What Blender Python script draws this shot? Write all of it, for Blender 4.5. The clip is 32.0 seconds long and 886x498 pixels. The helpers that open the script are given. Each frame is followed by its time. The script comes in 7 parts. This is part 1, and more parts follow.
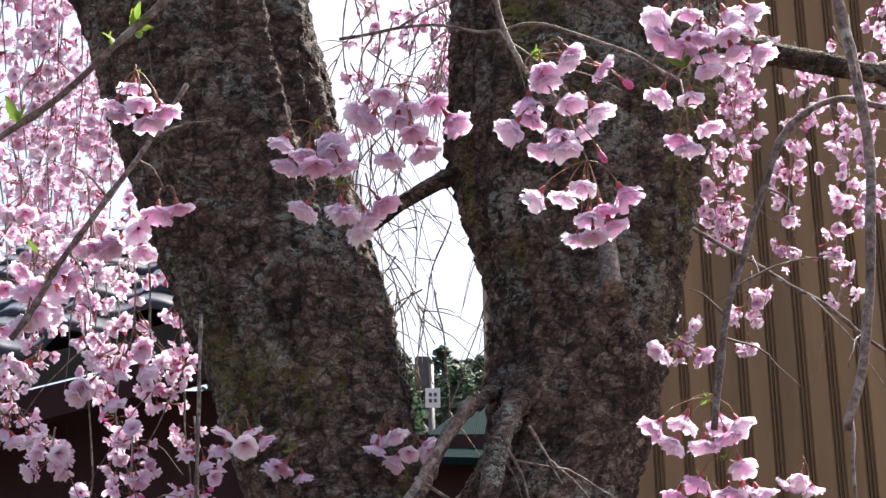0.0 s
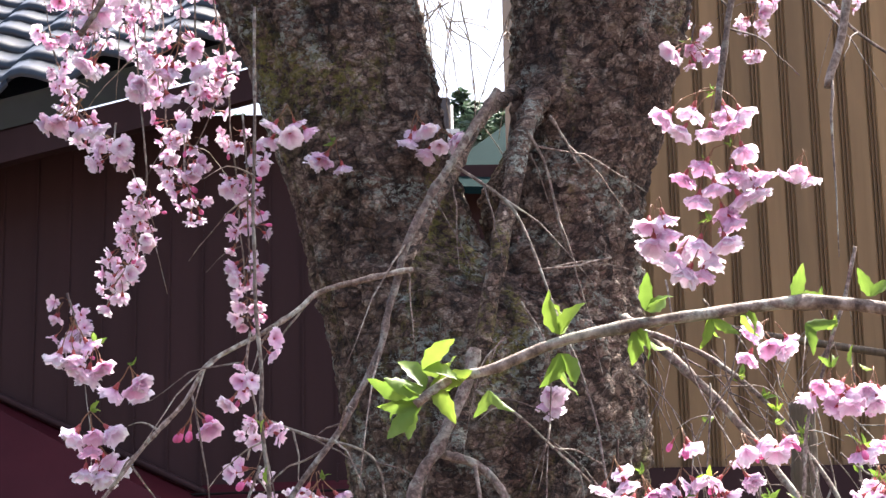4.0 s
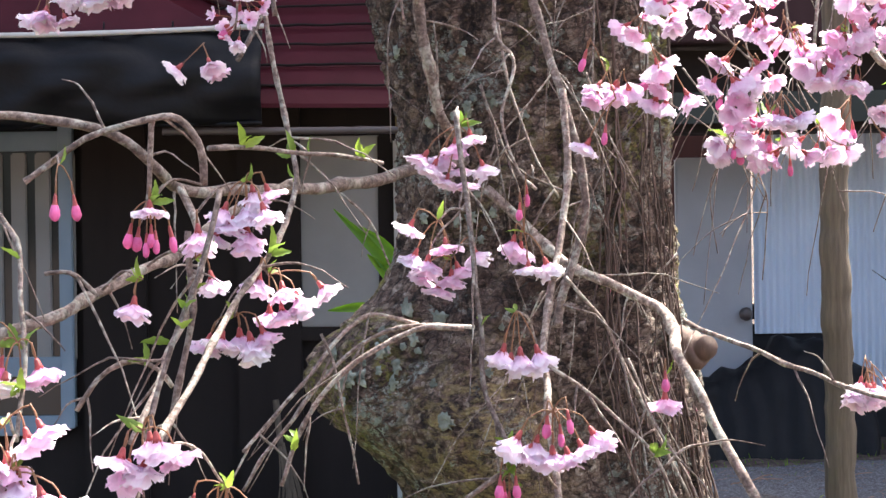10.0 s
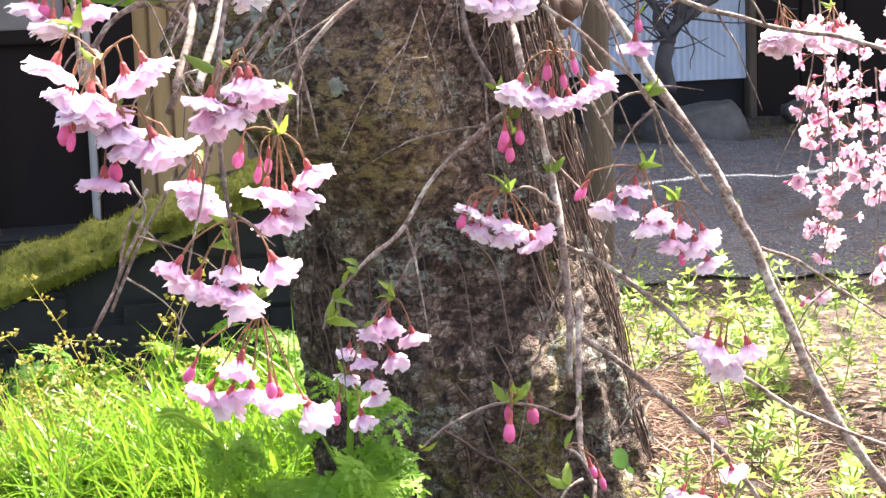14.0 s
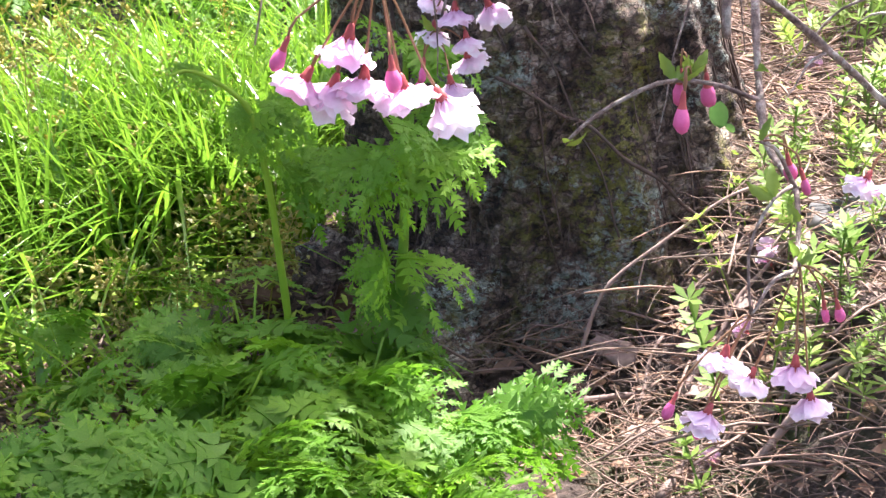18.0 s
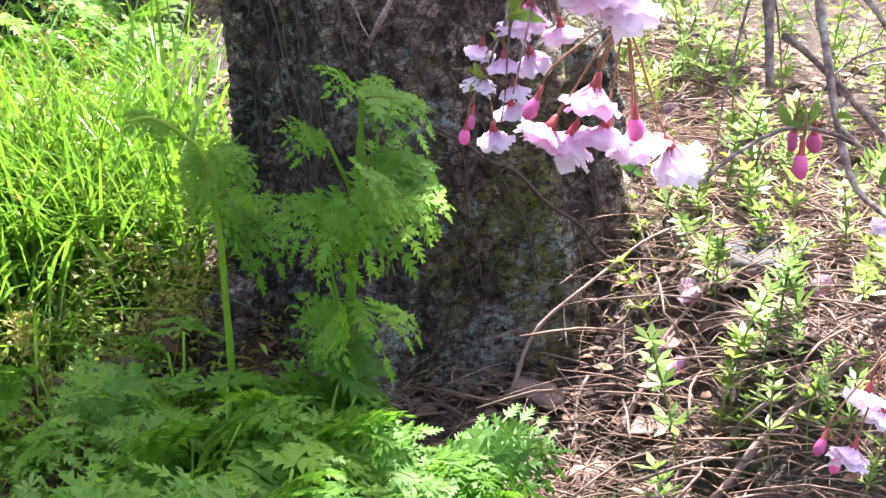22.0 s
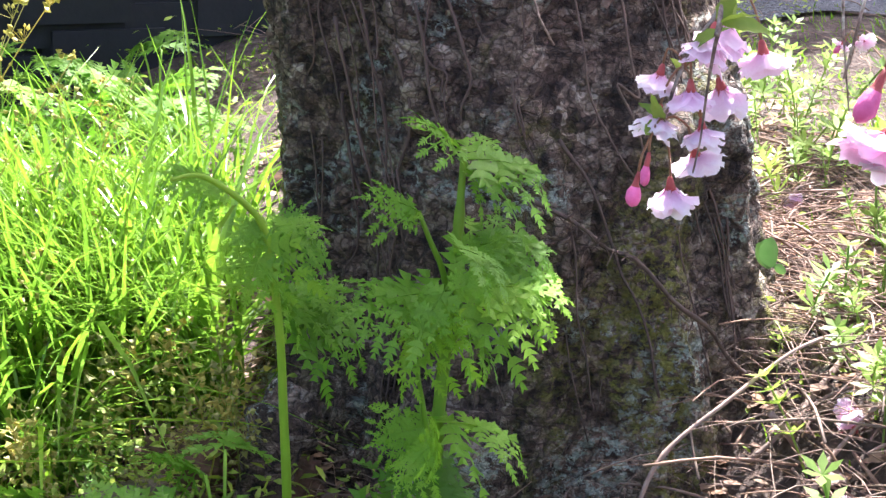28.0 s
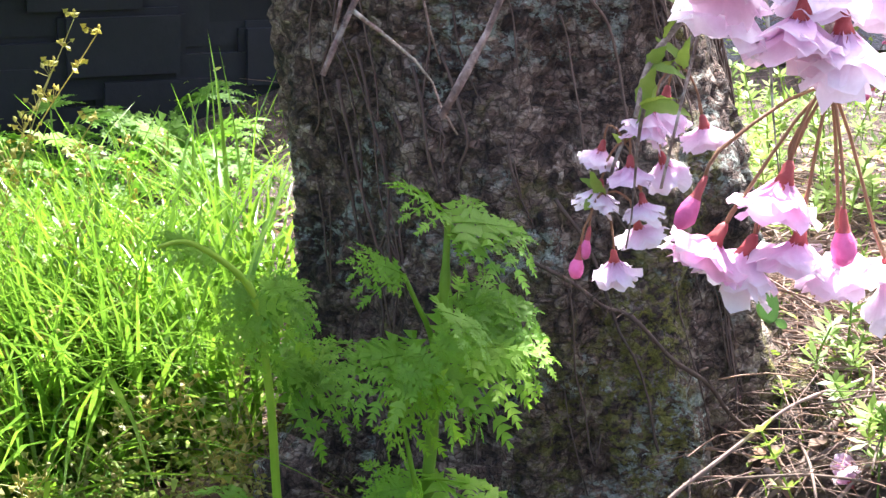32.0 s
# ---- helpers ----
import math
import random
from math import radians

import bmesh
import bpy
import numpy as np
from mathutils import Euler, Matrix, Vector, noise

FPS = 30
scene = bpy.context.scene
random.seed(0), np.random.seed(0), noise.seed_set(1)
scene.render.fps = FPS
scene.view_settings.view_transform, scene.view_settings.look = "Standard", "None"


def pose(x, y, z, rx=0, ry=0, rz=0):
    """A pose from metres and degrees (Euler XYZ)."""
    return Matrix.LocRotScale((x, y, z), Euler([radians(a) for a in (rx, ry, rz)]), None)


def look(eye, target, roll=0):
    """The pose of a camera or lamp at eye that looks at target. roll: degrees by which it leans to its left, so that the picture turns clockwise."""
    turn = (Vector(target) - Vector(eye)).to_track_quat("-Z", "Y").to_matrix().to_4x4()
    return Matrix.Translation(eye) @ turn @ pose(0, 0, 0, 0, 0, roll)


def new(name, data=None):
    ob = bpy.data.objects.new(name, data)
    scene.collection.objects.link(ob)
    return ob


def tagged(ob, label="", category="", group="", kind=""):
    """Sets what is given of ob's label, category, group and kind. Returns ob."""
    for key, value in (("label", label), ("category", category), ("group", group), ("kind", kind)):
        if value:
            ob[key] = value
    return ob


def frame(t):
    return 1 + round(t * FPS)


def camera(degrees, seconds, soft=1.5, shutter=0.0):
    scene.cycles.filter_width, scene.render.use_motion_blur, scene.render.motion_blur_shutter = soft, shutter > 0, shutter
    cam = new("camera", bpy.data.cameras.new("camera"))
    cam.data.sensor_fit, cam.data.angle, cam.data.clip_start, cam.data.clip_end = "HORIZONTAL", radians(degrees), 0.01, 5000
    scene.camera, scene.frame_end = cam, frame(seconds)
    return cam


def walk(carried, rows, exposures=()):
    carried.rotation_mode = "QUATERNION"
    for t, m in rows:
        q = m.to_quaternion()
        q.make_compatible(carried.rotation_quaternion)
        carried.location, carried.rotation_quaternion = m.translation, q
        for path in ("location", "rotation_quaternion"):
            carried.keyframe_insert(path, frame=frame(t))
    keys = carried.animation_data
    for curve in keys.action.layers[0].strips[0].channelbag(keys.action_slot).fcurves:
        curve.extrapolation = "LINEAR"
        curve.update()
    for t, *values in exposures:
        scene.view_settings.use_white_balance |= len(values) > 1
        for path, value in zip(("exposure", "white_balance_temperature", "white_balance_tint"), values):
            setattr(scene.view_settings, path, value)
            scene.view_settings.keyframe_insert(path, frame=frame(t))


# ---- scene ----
cam = camera(25.97, 32.0, soft=1.45)
PATH = [  # seconds, eye, target, roll
    (0, (-0.0163, -2.6249, 1.3042), (0.0533, -0.7564, 2.0139), -0.96),
    (0.5, (-0.0201, -2.6255, 1.2968), (0.0306, -0.7409, 1.9645), -0.90),
    (1, (-0.0194, -2.6156, 1.2911), (0.0181, -0.7190, 1.9247), -0.85),
    (1.5, (-0.0159, -2.6126, 1.2790), (0.0421, -0.7043, 1.8747), -0.77),
    (2, (-0.0217, -2.7604, 1.2324), (0.0266, -0.8525, 1.8305), -0.69),
    (2.5, (-0.0255, -2.8435, 1.2040), (0.0248, -0.9295, 1.7818), -0.40),
    (3, (-0.0278, -2.8438, 1.2005), (0.0090, -0.9204, 1.7475), -0.62),
    (3.5, (-0.0392, -2.8391, 1.1857), (-0.0036, -0.9017, 1.6808), -0.79),
    (5.5, (-0.0340, -2.7818, 1.1534), (0.0604, -0.8177, 1.5183), -2.13),
    (6, (-0.0343, -2.7929, 1.1670), (0.0583, -0.8197, 1.4796), -2.20),
    (6.5, (-0.0392, -2.7862, 1.1329), (0.0665, -0.8098, 1.4198), -2.23),
    (7, (-0.0257, -2.8051, 1.1312), (0.0720, -0.8205, 1.3589), -1.96),
    (7.5, (-0.0288, -2.8005, 1.1161), (0.0756, -0.8126, 1.3091), -1.76),
    (8, (-0.0289, -2.7912, 1.1030), (0.0685, -0.8004, 1.2674), -1.51),
    (8.5, (-0.0347, -2.7681, 1.0919), (0.0702, -0.7745, 1.2117), -1.35),
    (9, (-0.0463, -2.7553, 1.0847), (0.0509, -0.7596, 1.1744), -1.53),
    (9.5, (-0.0277, -2.7523, 1.0694), (0.0343, -0.7536, 1.1065), -1.70),
    (10, (0.0009, -2.7501, 1.0493), (0.0009, -0.7501, 1.0519), -0.79),
    (10.5, (-0.0706, -2.7416, 1.0464), (0.0084, -0.7433, 1.0277), -0.80),
    (11, (-0.1963, -2.7188, 1.0523), (0.0031, -0.7291, 1.0156), -1.40),
    (11.5, (-0.3058, -2.6766, 1.0367), (-0.0873, -0.6905, 0.9495), -1.36),
    (12, (-0.3439, -2.6436, 1.0194), (-0.0528, -0.6703, 0.8732), -1.85),
    (12.5, (-0.3707, -2.6287, 1.0116), (-0.0100, -0.6676, 0.8571), -1.87),
    (13, (-0.3991, -2.6103, 1.0009), (-0.0185, -0.6588, 0.7838), -1.68),
    (13.5, (-0.4163, -2.5915, 0.9903), (0.0015, -0.6518, 0.7391), -1.83),
    (14, (-0.4487, -2.5941, 0.9732), (0.0063, -0.6690, 0.6778), -2.10),
    (14.5, (-0.4452, -2.5703, 0.9618), (-0.0002, -0.6490, 0.6297), -2.01),
    (15, (-0.3992, -2.4983, 0.9398), (-0.0010, -0.5829, 0.5243), -2.52),
    (15.5, (-0.3490, -2.4236, 0.9269), (-0.0103, -0.5209, 0.4120), -3.08),
    (17.5, (-0.3816, -2.1516, 0.9242), (0.0163, -0.3190, 0.2292), -3.22),
    (18, (-0.4898, -2.1187, 0.9316), (-0.0058, -0.3095, 0.2297), -2.16),
    (18.5, (-0.5282, -2.1069, 0.9318), (-0.0039, -0.3129, 0.2200), -0.71),
    (19, (-0.5368, -2.0915, 0.9282), (-0.1083, -0.2676, 0.2283), -0.71),
    (19.5, (-0.6016, -2.0543, 0.9646), (-0.0642, -0.2770, 0.2212), -1.76),
    (20, (-0.6996, -2.0241, 0.9600), (-0.0093, -0.2897, 0.2421), -1.25),
    (20.5, (-0.7870, -1.9951, 0.9590), (-0.0788, -0.2665, 0.2444), -0.79),
    (21, (-0.8126, -1.9786, 0.9408), (0.0199, -0.2881, 0.2708), -0.30),
    (21.5, (-0.8176, -1.9972, 0.9429), (-0.0022, -0.2979, 0.2739), 0.42),
    (22, (-0.8432, -1.9793, 0.9375), (0.0463, -0.3149, 0.2752), 1.33),
    (22.5, (-0.8512, -1.9215, 0.9103), (0.0506, -0.2546, 0.2714), 1.86),
    (23, (-0.7750, -1.7758, 0.8572), (0.1322, -0.1080, 0.2282), 2.16),
    (23.5, (-0.7575, -1.6865, 0.8305), (0.1465, -0.0089, 0.2237), 2.44),
    (24, (-0.7399, -1.6462, 0.8188), (0.1682, 0.0317, 0.2188), 2.48),
    (24.5, (-0.7240, -1.6086, 0.8043), (0.1910, 0.0675, 0.2096), 2.86),
    (25, (-0.7361, -1.5947, 0.8053), (0.1857, 0.0840, 0.2288), 3.10),
    (25.5, (-0.7463, -1.5885, 0.8014), (0.1886, 0.0856, 0.2330), 3.29),
    (27.5, (-0.7666, -1.5905, 0.7816), (0.1740, 0.0898, 0.2414), 3.33),
    (28, (-0.7593, -1.6003, 0.7804), (0.1553, 0.0959, 0.2451), 2.85),
    (28.5, (-0.7624, -1.6041, 0.7639), (0.1342, 0.0925, 0.2002), 2.47),
    (29, (-0.7670, -1.5988, 0.7616), (0.1110, 0.0901, 0.1478), 1.93),
    (29.5, (-0.7726, -1.5895, 0.7633), (0.0942, 0.1027, 0.1427), 1.92),
    (30, (-0.7801, -1.5690, 0.7787), (0.0951, 0.1220, 0.1668), 2.00),
    (30.5, (-0.7662, -1.5775, 0.7807), (0.1219, 0.1172, 0.1984), 2.08),
    (31, (-0.7630, -1.5734, 0.7905), (0.1309, 0.1224, 0.2202), 2.14),
    (31.5, (-0.7369, -1.5820, 0.8043), (0.1489, 0.1239, 0.2517), 1.82),
    (32, (-0.6803, -1.6663, 0.8210), (0.1348, 0.0867, 0.3083), 1.64),
]
EXPOSURES = [(0.0, 1.28, 6350, 12), (1.0, 1.24, 6350, 12), (2.0, 0.94, 6400, 12), (3.5, 1.68, 6450, 12), (5.5, 2.32, 6300, 10), (9.0, 2.16, 6450, 11), (10.5, 2.50, 6400, 10), (11.2, 2.62, 6500, 10), (12.0, 2.42, 6650, 11), (14.0, 2.50, 6800, 13), (15.0, 2.32, 6850, 13), (18.0, 2.22, 6150, 16), (25.0, 2.30, 6000, 15), (27.5, 2.45, 6000, 15), (32.0, 2.32, 6000, 14)]
walk(cam, [(t, look(eye, target, roll)) for t, eye, target, roll in PATH], EXPOSURES)

# ---- light ----
SUN_DIR = Vector((0.60, 0.64, 1.55)).normalized()
world = bpy.data.worlds.new("sky")
scene.world = world
world.use_nodes = True
wn = world.node_tree
sky = wn.nodes.new("ShaderNodeTexSky")
sky.sky_type = "NISHITA"
sky.sun_disc = False
sky.sun_elevation = math.asin(SUN_DIR.z)
sky.sun_rotation = math.atan2(SUN_DIR.x, SUN_DIR.y)
sky.dust_density = 7.0
wn.nodes["Background"].inputs["Strength"].default_value = 0.11
wn.links.new(sky.outputs[0], wn.nodes["Background"].inputs["Color"])
sun = new("sun", bpy.data.lights.new("sun", "SUN"))
sun.data.energy, sun.data.angle, sun.data.color = 5.0, radians(0.5), (1.0, 0.95, 0.87)
sun.matrix_world = look(SUN_DIR * 20, (0, 0, 0))


# ---- materials ----
def shader(name, rough=0.8, metal=0.0):
    m = bpy.data.materials.new(name)
    m.use_nodes = True
    b = m.node_tree.nodes["Principled BSDF"]
    b.inputs["Roughness"].default_value = rough
    b.inputs["Metallic"].default_value = metal
    return m, m.node_tree, b


def coords(nt, scale=(1, 1, 1), space="Object"):
    tc = nt.nodes.new("ShaderNodeTexCoord")
    mp = nt.nodes.new("ShaderNodeMapping")
    mp.inputs["Scale"].default_value = scale
    nt.links.new(tc.outputs[space], mp.inputs["Vector"])
    return mp.outputs[0]


def noise_tex(nt, vec, scale, detail=4.0, rough=0.6, warp=0.0):
    n = nt.nodes.new("ShaderNodeTexNoise")
    n.inputs["Scale"].default_value = scale
    n.inputs["Detail"].default_value = detail
    n.inputs["Roughness"].default_value = rough
    n.inputs["Distortion"].default_value = warp
    nt.links.new(vec, n.inputs["Vector"])
    return n.outputs["Fac"]


def scales(nt, vec, scale, metric="CHEBYCHEV"):
    """A tone of its own for each scale-like cell."""
    v = nt.nodes.new("ShaderNodeTexVoronoi")
    v.distance = metric
    v.inputs["Scale"].default_value = scale
    nt.links.new(vec, v.inputs["Vector"])
    return v.outputs["Color"]


def cells(nt, vec, scale, feature="DISTANCE_TO_EDGE"):
    v = nt.nodes.new("ShaderNodeTexVoronoi")
    v.feature = feature
    v.inputs["Scale"].default_value = scale
    nt.links.new(vec, v.inputs["Vector"])
    return v.outputs["Distance"]


def ramp(nt, fac, *stops):
    r = nt.nodes.new("ShaderNodeValToRGB")
    e = r.color_ramp.elements
    while len(e) < len(stops):
        e.new(0.5)
    for el, (p, c) in zip(e, stops):
        el.position = p
        el.color = (*c, 1) if len(c) == 3 else c
    nt.links.new(fac, r.inputs["Fac"])
    return r.outputs["Color"]


def mix(nt, fac, a, b, blend="MIX"):
    n = nt.nodes.new("ShaderNodeMix")
    n.data_type, n.blend_type = "RGBA", blend
    for sock, v in ((n.inputs[0], fac), (n.inputs[6], a), (n.inputs[7], b)):
        if isinstance(v, (int, float)):
            sock.default_value = v
        elif isinstance(v, tuple):
            sock.default_value = (*v, 1)
        else:
            nt.links.new(v, sock)
    return n.outputs[2]


def bump(nt, b, height, strength=0.5, dist=0.01):
    n = nt.nodes.new("ShaderNodeBump")
    n.inputs["Strength"].default_value = strength
    n.inputs["Distance"].default_value = dist
    nt.links.new(height, n.inputs["Height"])
    nt.links.new(n.outputs[0], b.inputs["Normal"])


def rnd(nt):
    return nt.nodes.new("ShaderNodeObjectInfo").outputs["Random"]


def island(nt):
    return nt.nodes.new("ShaderNodeNewGeometry").outputs["Random Per Island"]


def thin(nt, b, color, amount):
    """Light passes through petals and leaves."""
    t = nt.nodes.new("ShaderNodeBsdfTranslucent")
    s = nt.nodes.new("ShaderNodeMixShader")
    s.inputs[0].default_value = amount
    nt.links.new(color, t.inputs["Color"])
    nt.links.new(b.outputs[0], s.inputs[1])
    nt.links.new(t.outputs[0], s.inputs[2])
    nt.links.new(s.outputs[0], nt.nodes["Material Output"].inputs["Surface"])


BLACK, WHITE = (0, 0, 0), (1, 1, 1)


def plain(name, c0, c1, scale=20.0, rough=0.8, metal=0.0, bumpy=0.3, stretch=(1, 1, 1), vary=0.0):
    """Two tones mottled at two scales, with fine relief."""
    m, nt, b = shader(name, rough, metal)
    v = coords(nt, stretch)
    n = noise_tex(nt, v, scale, 6)
    big = noise_tex(nt, v, scale * 0.13, 3)
    col = mix(nt, n, c0, c1)
    col = mix(nt, 0.6, col, ramp(nt, big, (0.3, (0.55, 0.55, 0.55)), (0.7, (1.25, 1.25, 1.25))), "MULTIPLY")
    if vary:
        col = mix(nt, vary, col, ramp(nt, rnd(nt), (0, (0.35, 0.35, 0.35)), (1, (1.7, 1.7, 1.7))), "MULTIPLY")
    nt.links.new(col, b.inputs["Base Color"])
    bump(nt, b, n, bumpy, 0.004)
    return m


def bark_material():
    m, nt, b = shader("bark", 0.9)
    v = coords(nt, (1, 1, 1.35))
    warp = noise_tex(nt, v, 22, 4, 0.6)
    wv = nt.nodes.new("ShaderNodeVectorMath")
    wv.operation = "MULTIPLY_ADD"
    nt.links.new(warp, wv.inputs[0])
    wv.inputs[1].default_value = (0.03, 0.03, 0.03)
    nt.links.new(v, wv.inputs[2])
    plates = cells(nt, wv.outputs[0], 34)
    flakes = cells(nt, wv.outputs[0], 105)
    fine = noise_tex(nt, v, 260, 6, 0.7)
    tone = mix(nt, 0.62, noise_tex(nt, v, 48, 9, 0.74, 0.2), mix(nt, 0.45, scales(nt, wv.outputs[0], 40), scales(nt, wv.outputs[0], 95)))
    broad = noise_tex(nt, v, 5.5, 4, 0.6)
    fiss = noise_tex(nt, coords(nt, (1, 1, 0.42)), 34, 7, 0.7, 0.5)
    col = ramp(nt, tone, (0.34, (0.062, 0.041, 0.034)), (0.45, (0.145, 0.100, 0.080)), (0.54, (0.225, 0.166, 0.135)), (0.63, (0.33, 0.268, 0.222)), (0.74, (0.52, 0.47, 0.41)))
    col = mix(nt, 0.7, col, ramp(nt, broad, (0.36, (0.50, 0.38, 0.33)), (0.64, (1.25, 1.18, 1.08))), "MULTIPLY")
    col = mix(nt, 0.8, col, ramp(nt, fine, (0.36, (0.66, 0.65, 0.65)), (0.64, (1.34, 1.34, 1.34))), "MULTIPLY")
    col = mix(nt, 0.6, col, ramp(nt, flakes, (0.0, (0.3, 0.28, 0.27)), (0.09, (1.05, 1.05, 1.05))), "MULTIPLY")
    col = mix(nt, 0.85, col, ramp(nt, fiss, (0.38, (0.14, 0.12, 0.11)), (0.46, (1, 1, 1))), "MULTIPLY")
    col = mix(nt, 0.75, col, ramp(nt, plates, (0.0, (0.22, 0.20, 0.19)), (0.10, (1, 1, 1))), "MULTIPLY")
    # grey-green lichen in broken crusts, pale round rosettes among them
    area = noise_tex(nt, v, 7.0, 5, 0.6, 0.6)
    flecks = noise_tex(nt, v, 75, 7, 0.78, 0.3)
    lic = nt.nodes.new("ShaderNodeMath")
    lic.operation = "MULTIPLY"
    nt.links.new(ramp(nt, area, (0.52, BLACK), (0.60, WHITE)), lic.inputs[0])
    nt.links.new(ramp(nt, flecks, (0.50, BLACK), (0.54, WHITE)), lic.inputs[1])
    lichen = ramp(nt, fine, (0.3, (0.20, 0.235, 0.205)), (0.7, (0.54, 0.58, 0.50)))
    col = mix(nt, lic.outputs[0], col, lichen)
    # yellow-green moss in the damp streaks
    damp = noise_tex(nt, coords(nt, (1, 1, 0.35)), 6.0, 4, 0.6, 0.8)
    tuft = noise_tex(nt, v, 80, 5, 0.7)
    ms = nt.nodes.new("ShaderNodeMath")
    ms.operation = "MULTIPLY"
    nt.links.new(ramp(nt, damp, (0.54, BLACK), (0.66, WHITE)), ms.inputs[0])
    nt.links.new(ramp(nt, tuft, (0.45, BLACK), (0.55, WHITE)), ms.inputs[1])
    col = mix(nt, ms.outputs[0], col, ramp(nt, fine, (0.3, (0.10, 0.105, 0.018)), (0.7, (0.34, 0.31, 0.07))))
    # ochre mottling that fades out round a point below the burl
    burl = nt.nodes.new("ShaderNodeVectorMath")
    burl.operation = "DISTANCE"
    nt.links.new(coords(nt, (1, 1, 0.75)), burl.inputs[0])
    burl.inputs[1].default_value = (0.05, -0.13, 0.57)
    ochre_mottle = nt.nodes.new("ShaderNodeMath")
    ochre_mottle.operation = "MULTIPLY"
    nt.links.new(ramp(nt, burl.outputs["Value"], (0.06, WHITE), (0.16, BLACK)), ochre_mottle.inputs[0])
    nt.links.new(ramp(nt, noise_tex(nt, coords(nt, (1, 1, 1.8)), 38, 6, 0.7, 0.6), (0.46, BLACK), (0.58, WHITE)), ochre_mottle.inputs[1])
    col = mix(nt, ochre_mottle.outputs[0], col, ramp(nt, fine, (0.3, (0.22, 0.155, 0.065)), (0.7, (0.50, 0.40, 0.20))))
    nt.links.new(col, b.inputs["Base Color"])
    hgt = mix(nt, 0.45, ramp(nt, fiss, (0.38, BLACK), (0.5, WHITE)), ramp(nt, tone, (0.36, BLACK), (0.66, WHITE)))
    hgt = mix(nt, 0.35, hgt, ramp(nt, plates, (0.0, BLACK), (0.14, WHITE)))
    hgt = mix(nt, 0.25, hgt, ramp(nt, flakes, (0.0, BLACK), (0.10, WHITE)))
    hgt = mix(nt, 0.2, hgt, fine)
    bump(nt, b, hgt, 1.0, 0.02)
    return m


def twig_material():
    m, nt, b = shader("twig_bark", 0.75)
    v = coords(nt)
    n = noise_tex(nt, v, 130, 7, 0.7)
    spot = noise_tex(nt, v, 38, 5, 0.7, 0.8)
    col = ramp(nt, n, (0.34, (0.06, 0.042, 0.036)), (0.5, (0.20, 0.155, 0.13)), (0.66, (0.42, 0.36, 0.32)))
    col = mix(nt, ramp(nt, spot, (0.52, BLACK), (0.58, WHITE)), col, ramp(nt, n, (0.35, (0.16, 0.16, 0.13)), (0.65, (0.52, 0.52, 0.45))))
    col = mix(nt, 0.7, col, ramp(nt, noise_tex(nt, v, 9, 3), (0.35, (0.6, 0.52, 0.5)), (0.65, (1.2, 1.2, 1.2))), "MULTIPLY")
    col = mix(nt, 0.6, col, ramp(nt, rnd(nt), (0, (0.5, 0.45, 0.45)), (1, (1.4, 1.35, 1.3))), "MULTIPLY")
    nt.links.new(col, b.inputs["Base Color"])
    bump(nt, b, mix(nt, 0.5, n, spot), 1.0, 0.003)
    return m


def petal_material():
    m, nt, b = shader("petal", 0.6)
    v = coords(nt, (1, 1, 0.6))
    ln = nt.nodes.new("ShaderNodeVectorMath")
    ln.operation = "LENGTH"
    nt.links.new(v, ln.inputs[0])
    ss = nt.nodes.new("ShaderNodeMath")
    ss.operation = "MULTIPLY"
    ss.inputs[1].default_value = 52.0
    nt.links.new(ln.outputs["Value"], ss.inputs[0])
    col = ramp(nt, ss.outputs[0], (0.06, (0.70, 0.22, 0.44)), (0.22, (0.85, 0.57, 0.76)), (0.50, (0.91, 0.74, 0.865)), (0.90, (0.935, 0.87, 0.93)))
    col = mix(nt, 0.8, col, ramp(nt, rnd(nt), (0, (0.97, 0.77, 0.91)), (0.35, (1, 0.96, 1)), (1, (1.03, 1.10, 1.07))), "MULTIPLY")
    vein = noise_tex(nt, coords(nt, (1, 1, 0.2)), 420, 3)
    col = mix(nt, 0.25, col, ramp(nt, vein, (0.3, (0.82, 0.70, 0.78)), (0.7, (1.1, 1.1, 1.1))), "MULTIPLY")
    nt.links.new(col, b.inputs["Base Color"])
    bump(nt, b, vein, 0.2, 0.001)
    thin(nt, b, col, 0.5)
    return m


def leaf_material(name, c0, c1, amount=0.5, rough=0.5, per=rnd, gloss=0.5):
    m, nt, b = shader(name, rough)
    b.inputs["Specular IOR Level"].default_value = gloss
    n = noise_tex(nt, coords(nt), 60, 4)
    col = mix(nt, n, c0, c1)
    col = mix(nt, 0.8, col, ramp(nt, per(nt), (0, (0.62, 0.7, 0.6)), (0.5, (1, 1, 1)), (1, (1.35, 1.2, 0.9))), "MULTIPLY")
    nt.links.new(col, b.inputs["Base Color"])
    bump(nt, b, n, 0.3, 0.002)
    thin(nt, b, col, amount)
    return m


